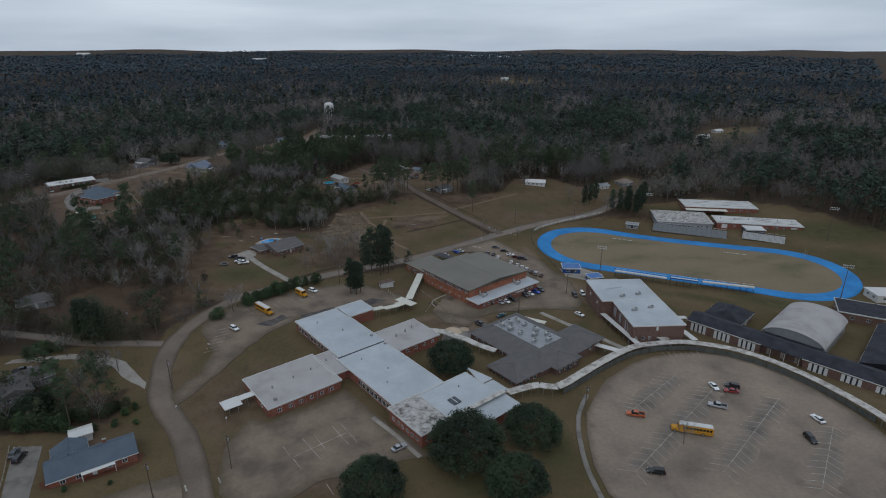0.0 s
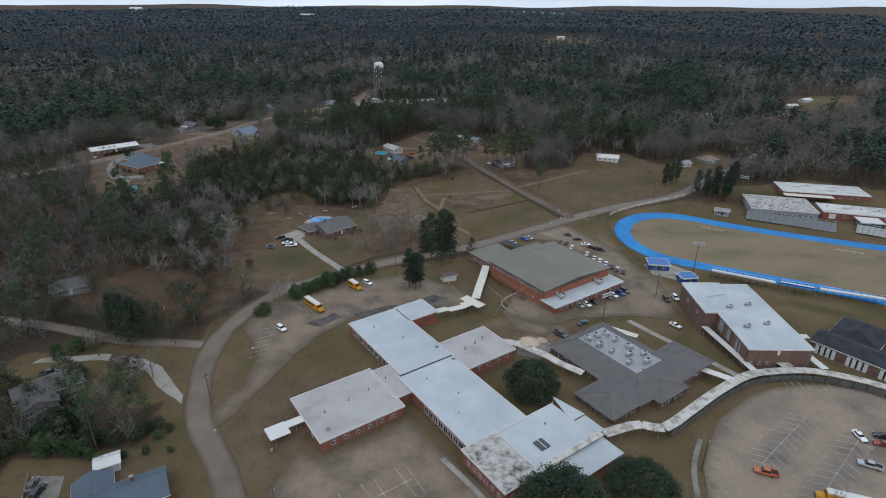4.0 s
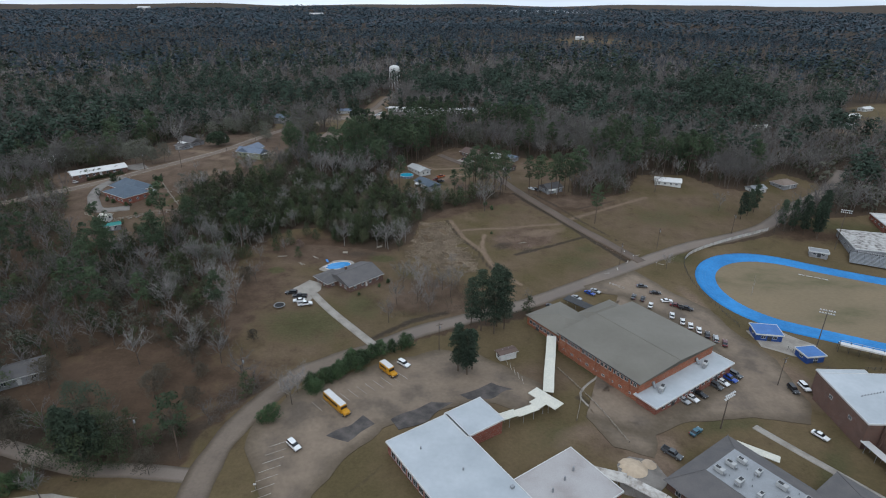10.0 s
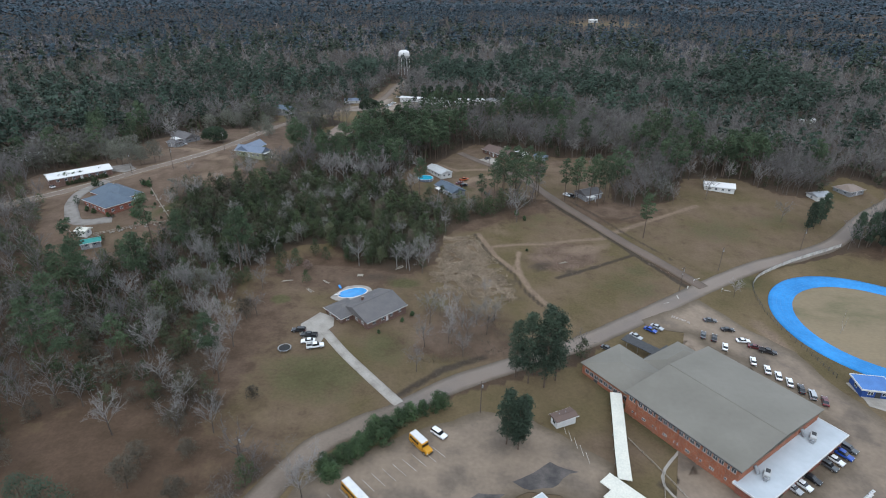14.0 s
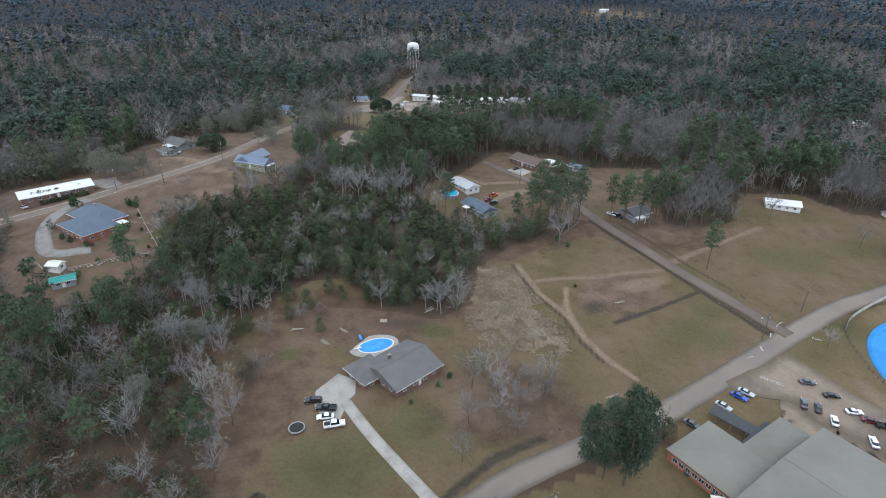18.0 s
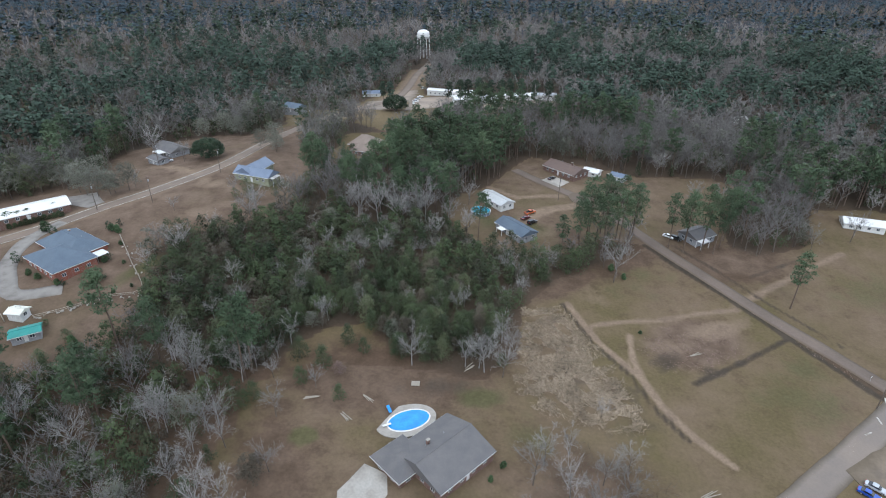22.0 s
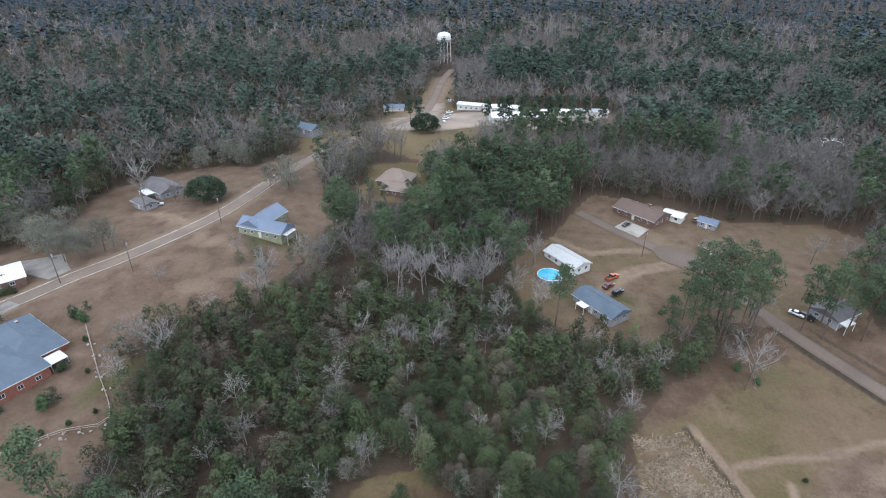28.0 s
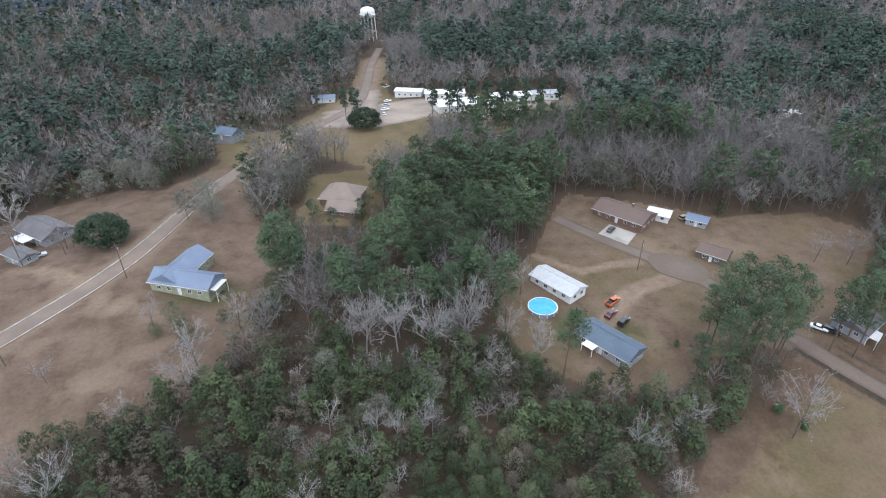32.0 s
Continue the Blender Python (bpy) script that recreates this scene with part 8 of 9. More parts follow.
def make_vehicle(kind):
    if kind == "sedan":
        ln, w, base = 4.7, 1.82, [(-2.35, 0.35), (2.35, 0.35), (2.35, 0.72), (1.15, 0.95), (-1.55, 1.0), (-2.35, 0.92)]
        cab, roof = [(1.0, 0.93), (0.35, 1.36), (-1.0, 1.38), (-1.75, 0.97)], [(0.32, 1.37), (-0.98, 1.39), (-0.95, 1.45), (0.2, 1.44)]
    elif kind == "suv":
        ln, w, base = 4.8, 1.92, [(-2.4, 0.4), (2.4, 0.4), (2.4, 0.85), (1.2, 1.05), (-2.35, 1.08)]
        cab, roof = [(1.1, 1.03), (0.5, 1.62), (-2.1, 1.64), (-2.36, 1.06)], [(0.46, 1.63), (-2.08, 1.65), (-2.0, 1.72), (0.3, 1.71)]
    else:
        ln, w, base = 5.7, 1.98, [(-2.85, 0.5), (2.85, 0.5), (2.85, 0.95), (1.5, 1.12), (-2.85, 1.12)]
        cab, roof = [(1.4, 1.1), (0.75, 1.74), (-0.75, 1.76), (-0.95, 1.1)], [(0.7, 1.75), (-0.74, 1.77), (-0.7, 1.84), (0.55, 1.83)]
    ob = new(kind)
    part("body", car_shell(ln, w, base), M_PAINT, ob)
    part("cabin", car_shell(ln, w * 0.93, cab), M_CARGLASS, ob, "dark window band")
    part("roof", car_shell(ln, w * 0.86, roof), M_PAINT, ob)
    if kind == "pickup":
        part("bed_liner", box(-2.72, -1.05, -0.82, 0.82, 1.1, 1.135), M_TYRE, ob, "dark open load bed")
        for s in (-1, 1):
            part("bed_side", box(-2.85, -1.0, s * 0.92 - 0.07, s * 0.92 + 0.07, 1.0, 1.36, bevel=0.02), M_PAINT, ob)
        part("tailgate", box(-2.86, -2.76, -0.88, 0.88, 1.0, 1.34, bevel=0.02), M_PAINT, ob)
    for x in (-ln * 0.29, ln * 0.31):
        for s in (-1, 1):
            wheel(ob, x, s * (w / 2 - 0.1), 0.34 if kind == "sedan" else 0.38)
    part("bumper", box(ln / 2 - 0.06, ln / 2 + 0.05, -w * 0.44, w * 0.44, 0.38, 0.58, bevel=0.03), M_DARK, ob)
    part("bumper", box(-ln / 2 - 0.05, -ln / 2 + 0.06, -w * 0.44, w * 0.44, 0.38, 0.58, bevel=0.03), M_DARK, ob)
    lamps(ob, ln, w, 0.75 if kind == "sedan" else 0.88)
    return ob


COLOURS = {"white": (0.72, 0.72, 0.71), "black": (0.012, 0.012, 0.014), "silver": (0.36, 0.37, 0.38), "red": (0.26, 0.02, 0.018), "blue": (0.015, 0.06, 0.32), "grey": (0.07, 0.075, 0.08),
           "orange": (0.42, 0.09, 0.02), "maroon": (0.09, 0.012, 0.015), "teal": (0.02, 0.10, 0.14), "tan": (0.33, 0.28, 0.2)}
CARS = [("pickup", 115.5, 184.1, 156, "orange"), ("sedan", 151.4, 196.6, -91, "white"), ("suv", 158.1, 196, 150, "black"), ("sedan", 155.7, 193.2, 160, "red"), ("pickup", 145.4, 185.4, 148, "silver"),
        ("suv", 108.6, 158, 161, "black"), ("sedan", 38.2, 176.2, 28, "silver"), ("sedan", 173, 174, 95, "white"), ("suv", 162.8, 165.2, -94, "black"),
        ("suv", -23.8, 258, -47, "white"), ("suv", 5.2, 296.1, -44, "white")]
CARS += [("sedan", 93.6, 278, -60, "silver"), ("sedan", 96.9, 279, -60, "white"), ("sedan", 100.6, 281, -58, "black"), ("suv", 108, 285.3, -60, "grey"), ("sedan", 111.3, 287.2, -60, "white"),
         ("pickup", 114.6, 289.2, -58, "blue"), ("suv", 117.8, 291.2, -59, "grey"), ("sedan", 84.4, 348.4, -48, "blue"), ("sedan", 87.4, 350, -48, "silver"), ("sedan", 113.4, 348.6, -8, "black"),
         ("sedan", 109.6, 354.5, -10, "grey"), ("sedan", 102.6, 345.2, 60, "grey"), ("sedan", 105.8, 343.4, 60, "black")]
CARS += [("sedan", 107.2, 338.2, 62, "white"), ("sedan", 115.6, 341.8, -8, "white"), ("sedan", 118, 338.2, -25, "maroon"), ("pickup", 121, 335.5, -25, "black"), ("sedan", 112.9, 330.2, 66, "white"),
         ("sedan", 115.2, 325.6, 66, "white"), ("sedan", 117.0, 322.4, 66, "white"), ("sedan", 118.8, 319.2, 66, "white"), ("sedan", 120.6, 316.0, 66, "black"), ("suv", 122.4, 313.2, 66, "silver"), ("sedan", 124.4, 310.2, 62, "maroon"),
         ("sedan", 90.4, 263, 33, "teal"), ("pickup", 79.1, 253.9, -50, "grey")]
CARS += [("suv", 132.7, 282.5, -92, "black"), ("suv", 137.2, 283.6, -88, "white"), ("sedan", 126.7, 260.8, -60, "white"), ("suv", -41.4, 345.2, 178, "black"), ("pickup", -37.4, 342.3, 174, "black"),
         ("sedan", -37.2, 339, -174, "white"), ("pickup", -34.4, 336.2, 12, "white"), ("sedan", 77.6, 344.4, -53, "silver"), ("sedan", 65, 337.4, -50, "grey"), ("pickup", 27, 487.8, 34, "orange"),
         ("sedan", 24, 482.4, 36, "maroon"), ("suv", 26.2, 478.6, 36, "black"), ("sedan", 82.5, 468.4, -50, "white"), ("suv", 85, 466.6, -50, "black"), ("sedan", 45.5, 529.2, 40, "black"), ("pickup", -90, 232, 30, "grey"),
         ("suv", -66.5, 184.5, 90, "black"), ("sedan", -69, 186.5, 100, "grey"), ("suv", -181, 455, 60, "white"), ("pickup", -183.5, 460, 40, "white")]
CARS += [("suv", -18, 748, 30, "white"), ("sedan", -21, 704, 20, "white"), ("sedan", -23, 692, 20, "silver"), ("sedan", -24.5, 680, 15, "white"), ("sedan", -26, 668, 90, "white"), ("sedan", 36, 656, 0, "black"),
         ("pickup", 62, 676, 90, "black"), ("sedan", 46, 655, 10, "white"), ("sedan", -146, 531, 30, "silver"), ("sedan", 232, 470, 15, "white"), ("suv", 77.5, 533.4, 20, "tan")]
LABELS = {"sedan": "{} four-door saloon parked on worn asphalt", "suv": "{} estate car with a high roof, parked", "pickup": "{} pickup truck with an open load bed"}
PROTO = {}
for kind, x, y, t, col in CARS:
    z = gz(x, y) + 0.17
    if kind not in PROTO:
        ob = PROTO[kind] = make_vehicle(kind)
        ob.matrix_basis = pose(x, y, z, 0, 0, t)
    else:
        ob = copy_thing(PROTO[kind], pose(x, y, z, 0, 0, t))
    tagged(ob, LABELS[kind].format(col), "car" if kind != "pickup" else "truck", "parked vehicles")
    for ch in ob.children_recursive:
        ch.color = (*COLOURS[col], 1)


def school_bus(x, y, turn, ln, label):
    ob = thing("school_bus", label, "bus", x, y, turn, gz(x, y) + 0.17, "school buses")
    w, r = 2.45, ln / 2
    part("body", car_shell(ln, w, [(-r, 0.55), (r - 1.9, 0.55), (r - 1.9, 2.85), (r - 2.3, 3.05), (-r + 0.3, 3.05), (-r, 2.85)]), M_BUS, ob)
    part("hood", car_shell(ln, w * 0.9, [(r - 1.88, 0.55), (r, 0.55), (r, 1.35), (r - 0.3, 1.5), (r - 1.88, 1.62)]), M_BUS, ob)
    part("roof", car_shell(ln, w * 0.99, [(-r + 0.04, 2.72), (r - 1.96, 2.72), (r - 2.1, 3.0), (r - 2.4, 3.12), (-r + 0.4, 3.12), (-r + 0.1, 3.0)]), M_TRIM, ob, "white painted roof")
    part("windscreen", box(r - 1.9, r - 1.84, -1.0, 1.0, 1.7, 2.6), M_CARGLASS, ob)
    part("rear_window", box(-r - 0.02, -r + 0.02, -0.9, 0.9, 1.7, 2.5), M_CARGLASS, ob)
    n = int((ln - 3) / 0.95)
    for s in (-1, 1):
        for k in range(n):
            c = -r + 0.8 + 0.95 * k
            part("side_window", box(c - 0.36, c + 0.36, s * (w / 2 - 0.06) - 0.07, s * (w / 2 - 0.06) + 0.07, 1.75, 2.4), M_CARGLASS, ob)
        part("stripe", box(-r + 0.1, r - 2.0, s * w / 2 - 0.012, s * w / 2 + 0.012, 1.1, 1.2), M_DARK, ob)
        for x0 in (-r * 0.52, r - 1.0):
            wheel(ob, x0, s * (w / 2 - 0.16), 0.5, 0.3)
    part("bumper", box(r - 0.03, r + 0.12, -1.1, 1.1, 0.45, 0.75, bevel=0.03), M_DARK, ob)
    part("bumper", box(-r - 0.12, -r + 0.03, -1.15, 1.15, 0.45, 0.75, bevel=0.03), M_DARK, ob)
    lamps(ob, ln, w, 1.0)


school_bus(-14.3, 274.2, -50, 11.4, "long yellow school bus with a white roof in the bus lot")
school_bus(0.3, 291.6, -52, 7.4, "short yellow school bus with a white roof in the bus lot")
school_bus(128.9, 173.8, 157, 12.0, "long yellow school bus with a white roof on the parking oval")


# ---- painted lines ----
LINE_MESH = {}


def line_on(parent, x, y, turn, length, width=0.13, mat=None, lift=0.175):
    mat = mat or M_LINE
    key = (round(length, 1), width, mat.name)
    if key not in LINE_MESH:
        bm = box(-length / 2, length / 2, -width / 2, width / 2, -0.03, 0.012)
        me = bpy.data.meshes.new("parking_line")
        bm.to_mesh(me)
        bm.free()
        me.materials.append(mat)
        LINE_MESH[key] = me
    a = radians(turn)
    dx, dy = math.cos(a) * length / 2, math.sin(a) * length / 2
    slope = (gz(x + dx, y + dy) - gz(x - dx, y - dy)) / length
    ob = new("parking_line", LINE_MESH[key])
    ob.parent = parent
    ob.matrix_basis = pose(x, y, gz(x, y) + lift, 0, 0, turn) @ pose(0, 0, 0, 0, -math.degrees(math.atan(slope)), 0)
    return ob


lines = tagged(new("parking_lines"), "faded white parking lines on the asphalt lots", "parking lines", kind="structure")


def comb(p, q, n, tooth, angle, both=True, spine=True):
    a, b = Vector(p), Vector(q)
    d = b - a
    turn = math.degrees(math.atan2(d.y, d.x))
    if spine:
        m = max(1, int(d.length / 8))
        for k in range(m):
            c = a.lerp(b, (k + 0.5) / m)
            line_on(lines, c.x, c.y, turn, d.length / m, 0.16)
    for k in range(n + 1):
        c = a.lerp(b, k / n)
        for s in ((1, -1) if both else (1,)):
            t = radians(turn + angle * s)
            line_on(lines, c.x + math.cos(t) * tooth / 2 * 1.02, c.y + math.sin(t) * tooth / 2 * 1.02, turn + angle * s, tooth)


comb((142, 206), (117, 188), 10, 5.0, 60)
comb((151, 196), (103, 159), 18, 5.0, 60)
comb((169.5, 187), (128, 156), 16, 5.0, 60)
comb((175, 170), (150, 146), 10, 5.0, 60)
comb((146, 219.8), (160, 218), 6, 4.0, 90, False, False)
for a, b in (((8.4, 176.9), (23.0, 185.6)), ((10.1, 184.4), (15.9, 174.9)), ((13.2, 186.0), (17.0, 179.1)), ((18.3, 189.6), (23.7, 180.1)), ((21.0, 190.3), (26.1, 181.0)), ((4.7, 181.8), (7.1, 177.4)), ((8.2, 176.0), (10.9, 171.4)), ((17.9, 165.0), (20.2, 160.4))):
    line_on(lines, (a[0] + b[0]) / 2, (a[1] + b[1]) / 2, math.degrees(math.atan2(b[1] - a[1], b[0] - a[0])), math.dist(a, b), 0.15)
comb((-31.5, 240), (-30.7, 258), 6, 5.6, -62, False, False)
comb((-22, 276.5), (3, 292), 10, 5.2, -80, False, False)
comb((40.5, 297), (44, 286), 4, 4.0, 160, False, False)
for x, y, t in ((119.5, 386, 25), (112, 379, 60), (128, 377, -20), (104.5, 371.5, 80), (98, 367, 20), (-10.5, 170, -65), (-18.5, 168, -65), (-15, 158, -65)):
    line_on(lines, x, y, t, 2.6, 0.45)
for s in (-1.0, 1.0):
    pts = smooth_line(ROAD_HILL[2:9], 6.0)
    for a, b in zip(pts[:-1], pts[1:]):
        d = b - a
        if d.length < 1:
            continue
        nrm = Vector((d.y, -d.x)).normalized()
        c = (a + b) / 2 + nrm * s * 3.1
        line_on(lines, c.x, c.y, math.degrees(math.atan2(d.y, d.x)), d.length * 1.0, 0.14 if s < 0 else 0.12, M_LINE, 0.14)
# ---- single trees, bushes and brush ----
def place_tree(name, label, parts, mats, spots, group, category="tree"):
    root = None
    for x, y, s, t in spots:
        m = Matrix.Translation((x, y, gz(x, y) - 0.05)) @ Matrix.Rotation(t, 4, "Z") @ Matrix.Scale(s, 4)
        if root is None:
            root = tree_thing(name, label, parts, mats)
            root.matrix_basis = m
            ob = root
        else:
            ob = copy_thing(root, m @ Matrix.Scale(1 / root.scale.x, 4))
        tagged(ob, label, category, group)


place_tree("live_oak", "large dense dark green live oak with a rounded crown", oak_parts(1, 14, 11), (M_BARK, M_OAK), [(57, 170, 1.0, 0), (78.2, 176, 0.8, 2), (30, 158.5, 0.78, 4)], "live oaks")
place_tree("live_oak", "broad dense dark green live oak near the school", oak_parts(2, 13, 10), (M_BARK, M_OAK), [(60.2, 218, 0.86, 1), (67.5, 155, 0.85, 3), (-127, 534, 0.8, 2), (-38, 640, 0.85, 5), (-73, 205, 0.6, 1)], "live oaks")
place_tree("tall_pine", "tall full dark green pine beside the bus lot", pine_parts(900, 26, 0, True), (M_BARK_PINE, M_NEEDLE), [(34, 319.5, 0.98, 0), (38.6, 317.5, 1.05, 2), (43, 321, 0.95, 4), (40.5, 323, 1.0, 5), (30.5, 322.5, 0.8, 1)], "tall pines")
place_tree("tall_pine", "full dark green pine on red soil", pine_parts(901, 18, 0, True), (M_BARK_PINE, M_NEEDLE), [(26, 291, 0.95, 0), (23.2, 293, 1.0, 2), (28, 294, 0.85, 4)], "tall pines")
place_tree("broad_pine", "broad dark green pine in a brown glade", bush_parts(926, 13, 0, 0.15), (M_BARK_PINE, M_NEEDLE), [(-82, 270, 0.95, 0), (-88, 273, 0.8, 2)], "tall pines")
place_tree("tall_pine", "tall dark green pine beside the side road", pine_parts(907, 19, 0, True), (M_BARK_PINE, M_NEEDLE), [(-74.5, 250.9, 1.0, 0.0), (-79.8, 253.5, 0.9, 2.1), (-72.1, 253.1, 0.85, 4.2), (-79.5, 255.9, 0.8, 6.300000000000001)], "tall pines")
place_tree("tall_pine", "tall slim pine with a high crown", pine_parts(902, 22, 0, "high"), (M_BARK_PINE, M_NEEDLE_FRESH), [(108.6, 421.8, 1.0, 0)], "tall pines")
place_tree("tall_pine", "tall slim pine in a grove beside the lane", pine_parts(904, 27, 0, "high"), (M_BARK_PINE, M_NEEDLE_FRESH),
           [(40, 454, 0.86, 0.5), (45, 459, 0.98, 4), (50, 455, 0.92, 6), (47, 467, 1.0, 1), (53, 463, 1.05, 5), (57, 457, 0.95, 3.5), (59, 466, 1.02, 2), (63, 460, 0.98, 3), (66, 467, 0.9, 1.5), (54, 471, 0.95, 2.5), (43, 465, 0.8, 5.4)], "tall pines")
place_tree("tall_pine", "tall slim pine with a thin crown over the grey cottage", pine_parts(905, 25, 0, "high"), (M_BARK_PINE, M_NEEDLE_FRESH),
           [(79, 460, 0.95, 0.3), (84, 457, 1.0, 1.3), (87, 463, 0.95, 2.3), (92, 458, 1.02, 3.3), (96, 456, 0.98, 4.3), (101, 461, 1.0, 5.3), (105, 466, 0.95, 2.9), (98, 471, 0.9, 4.6)], "tall pines")
place_tree("tall_pine", "tall slim pine before the white warehouses", pine_parts(906, 20, 1, "high"), (M_BARK_PINE, M_NEEDLE),
           [(-2, 648, 0.9, 0), (6, 642, 1.0, 1), (12, 650, 0.95, 2), (19, 644, 1.05, 3), (27, 647, 0.95, 4), (33, 641, 1.0, 5), (40, 650, 0.95, 6), (47, 644, 1.0, 0.5), (58, 650, 0.9, 1.5), (-42, 668, 0.8, 2.5), (-47, 662, 0.85, 3.5), (66, 644, 0.95, 4.5)], "tall pines")
place_tree("tall_pine", "tall dark pine beside the track", pine_parts(903, 20, 0, True), (M_BARK_PINE, M_NEEDLE), [(222, 412, 0.95, 0), (227, 408, 1.0, 1), (230, 414, 0.9, 2), (218, 417, 0.9, 3), (234, 418, 1.0, 4), (226, 420, 0.95, 5), (213, 419, 0.85, 6), (240, 424, 1.0, 1.4), (196, 430, 0.8, 2.2), (202, 434, 0.8, 3.2), (208, 438, 0.85, 4.2)], "tall pines")
place_tree("young_conifer", "small full green conifer on bare soil", bush_parts(910, 8.5, 0, 0.6), (M_BARK, M_LEAF), [(-50.4, 390.6, 1.0, 0), (-57.7, 393.7, 1.0, 1), (-29.6, 397.2, 0.9, 2), (-44.3, 400.4, 0.9, 3), (-39, 397, 0.7, 4), (-55.5, 384, 0.75, 5), (-66.9, 377.9, 0.8, 6), (-69, 375, 0.7, 2.2), (-44.5, 378.3, 0.7, 0.4), (-79.7, 377.6, 0.9, 1.4), (-37.9, 407.4, 0.9, 2.4)], "young conifers")
bud = bud_parts(920, 11)
place_tree("budding_tree", "tree with a haze of pale grey green buds", bud, (M_BARK, M_BUD), [(-97, 548, 1.25, 0), (-104, 546, 1.0, 1), (-146, 490, 1.1, 4), (-134, 583, 1.2, 2), (-124, 590, 1.0, 3), (-123, 575, 1.1, 6), (-152, 486, 1.0, 1.1), (-144.5, 577, 1.1, 2.1), (-150.8, 487.7, 0.8, 1), (-95, 541, 0.9, 2)], "budding trees")
place_tree("budding_tree", "broad hazy grey green budding tree beside the long house", bud_parts(921, 13), (M_BARK, M_BUD), [(-163, 488, 1.15, 0), (-156, 484, 1.05, 1.5), (-168, 492, 1.0, 3), (-160, 496, 1.1, 4), (-176, 497, 1.1, 5)], "budding trees")
place_tree("yard_tree", "leafy mid green tree behind the long house", bush_parts(922, 13, 0), (M_BARK, M_OLIVE), [(-187, 503, 1.05, 0), (-192, 498, 1.0, 1), (-184, 560, 1.1, 2), (-181, 545, 0.9, 3), (-178, 506, 0.9, 4), (-198, 497, 1.0, 5), (-205, 500, 1.1, 0.4), (-207, 513, 1.1, 1.4), (-182, 553, 1.0, 2.4), (-69, 556, 1.0, 1), (-61, 541, 0.6, 2), (-42, 545, 0.65, 3), (-65, 566, 0.8, 4), (-37, 562, 0.8, 5), (-47, 538, 0.5, 1.2), (-96, 632, 0.7, 2.2), (-112, 628, 0.7, 3.3)], "leafy yard trees")
place_tree("yard_tree", "leafy green tree at the edge of the thicket", bush_parts(923, 8, 0), (M_BARK, M_OLIVE), [(-95, 487, 0.9, 0), (-99, 483, 0.6, 1), (-84, 487.5, 0.55, 2), (-92, 480, 0.9, 3), (-72, 496, 1.1, 4), (-68, 508, 1.2, 5), (-71, 500, 1.0, 1.5), (-66, 515, 1.1, 2.5), (-70, 488, 1.0, 3.5)], "leafy yard trees")
place_tree("holly_tree", "tall dense dark evergreen beside the side road", bush_parts(924, 13, 0), (M_BARK, M_LEAF), [(-73, 249, 1.0, 0), (-70, 257, 1.0, 1), (-79, 254, 0.9, 2), (-66, 252, 0.75, 3), (-76, 262, 0.8, 4), (-68, 223, 0.45, 5), (-84, 250, 0.7, 1.5)], "dense evergreens")
place_tree("budding_tree", "tree with a brown haze of buds beside the road", bud_parts(925, 9), (M_BARK, M_SCRUB), [(-58, 249, 0.9, 0), (-57, 262, 0.9, 1), (-102, 284, 1.2, 4), (-69, 279, 1.0, 5), (-112, 262, 1.1, 6), (-95, 258, 1.1, 0.6), (-56, 275, 0.8, 2.6), (-63, 229, 1.0, 4.6), (-68, 231, 0.9, 5.6), (-78, 227, 0.8, 0.3), (-60, 222, 0.7, 1.3), (-104, 268, 1.0, 2.3), (-82, 266, 0.9, 3.3), (-64, 296, 0.9, 5.3), (-57, 305, 0.7, 1), (-66, 310, 1.0, 2), (-61, 352, 0.95, 3), (-48, 310, 0.55, 4), (-69, 286, 0.8, 0.2), (-58, 288, 0.7, 2.2)], "budding trees")
place_tree("red_leaf_tree", "small tree that keeps its russet leaves", bush_parts(930, 4.5, 0), (M_BARK, M_TWIG_RED), [(-45.6, 388.4, 1.0, 0), (-77, 464, 1.0, 2), (-73, 467, 0.9, 3), (-80, 470, 0.8, 1)], "russet trees")
big = bare_parts(940, 13, 0, 0.44)
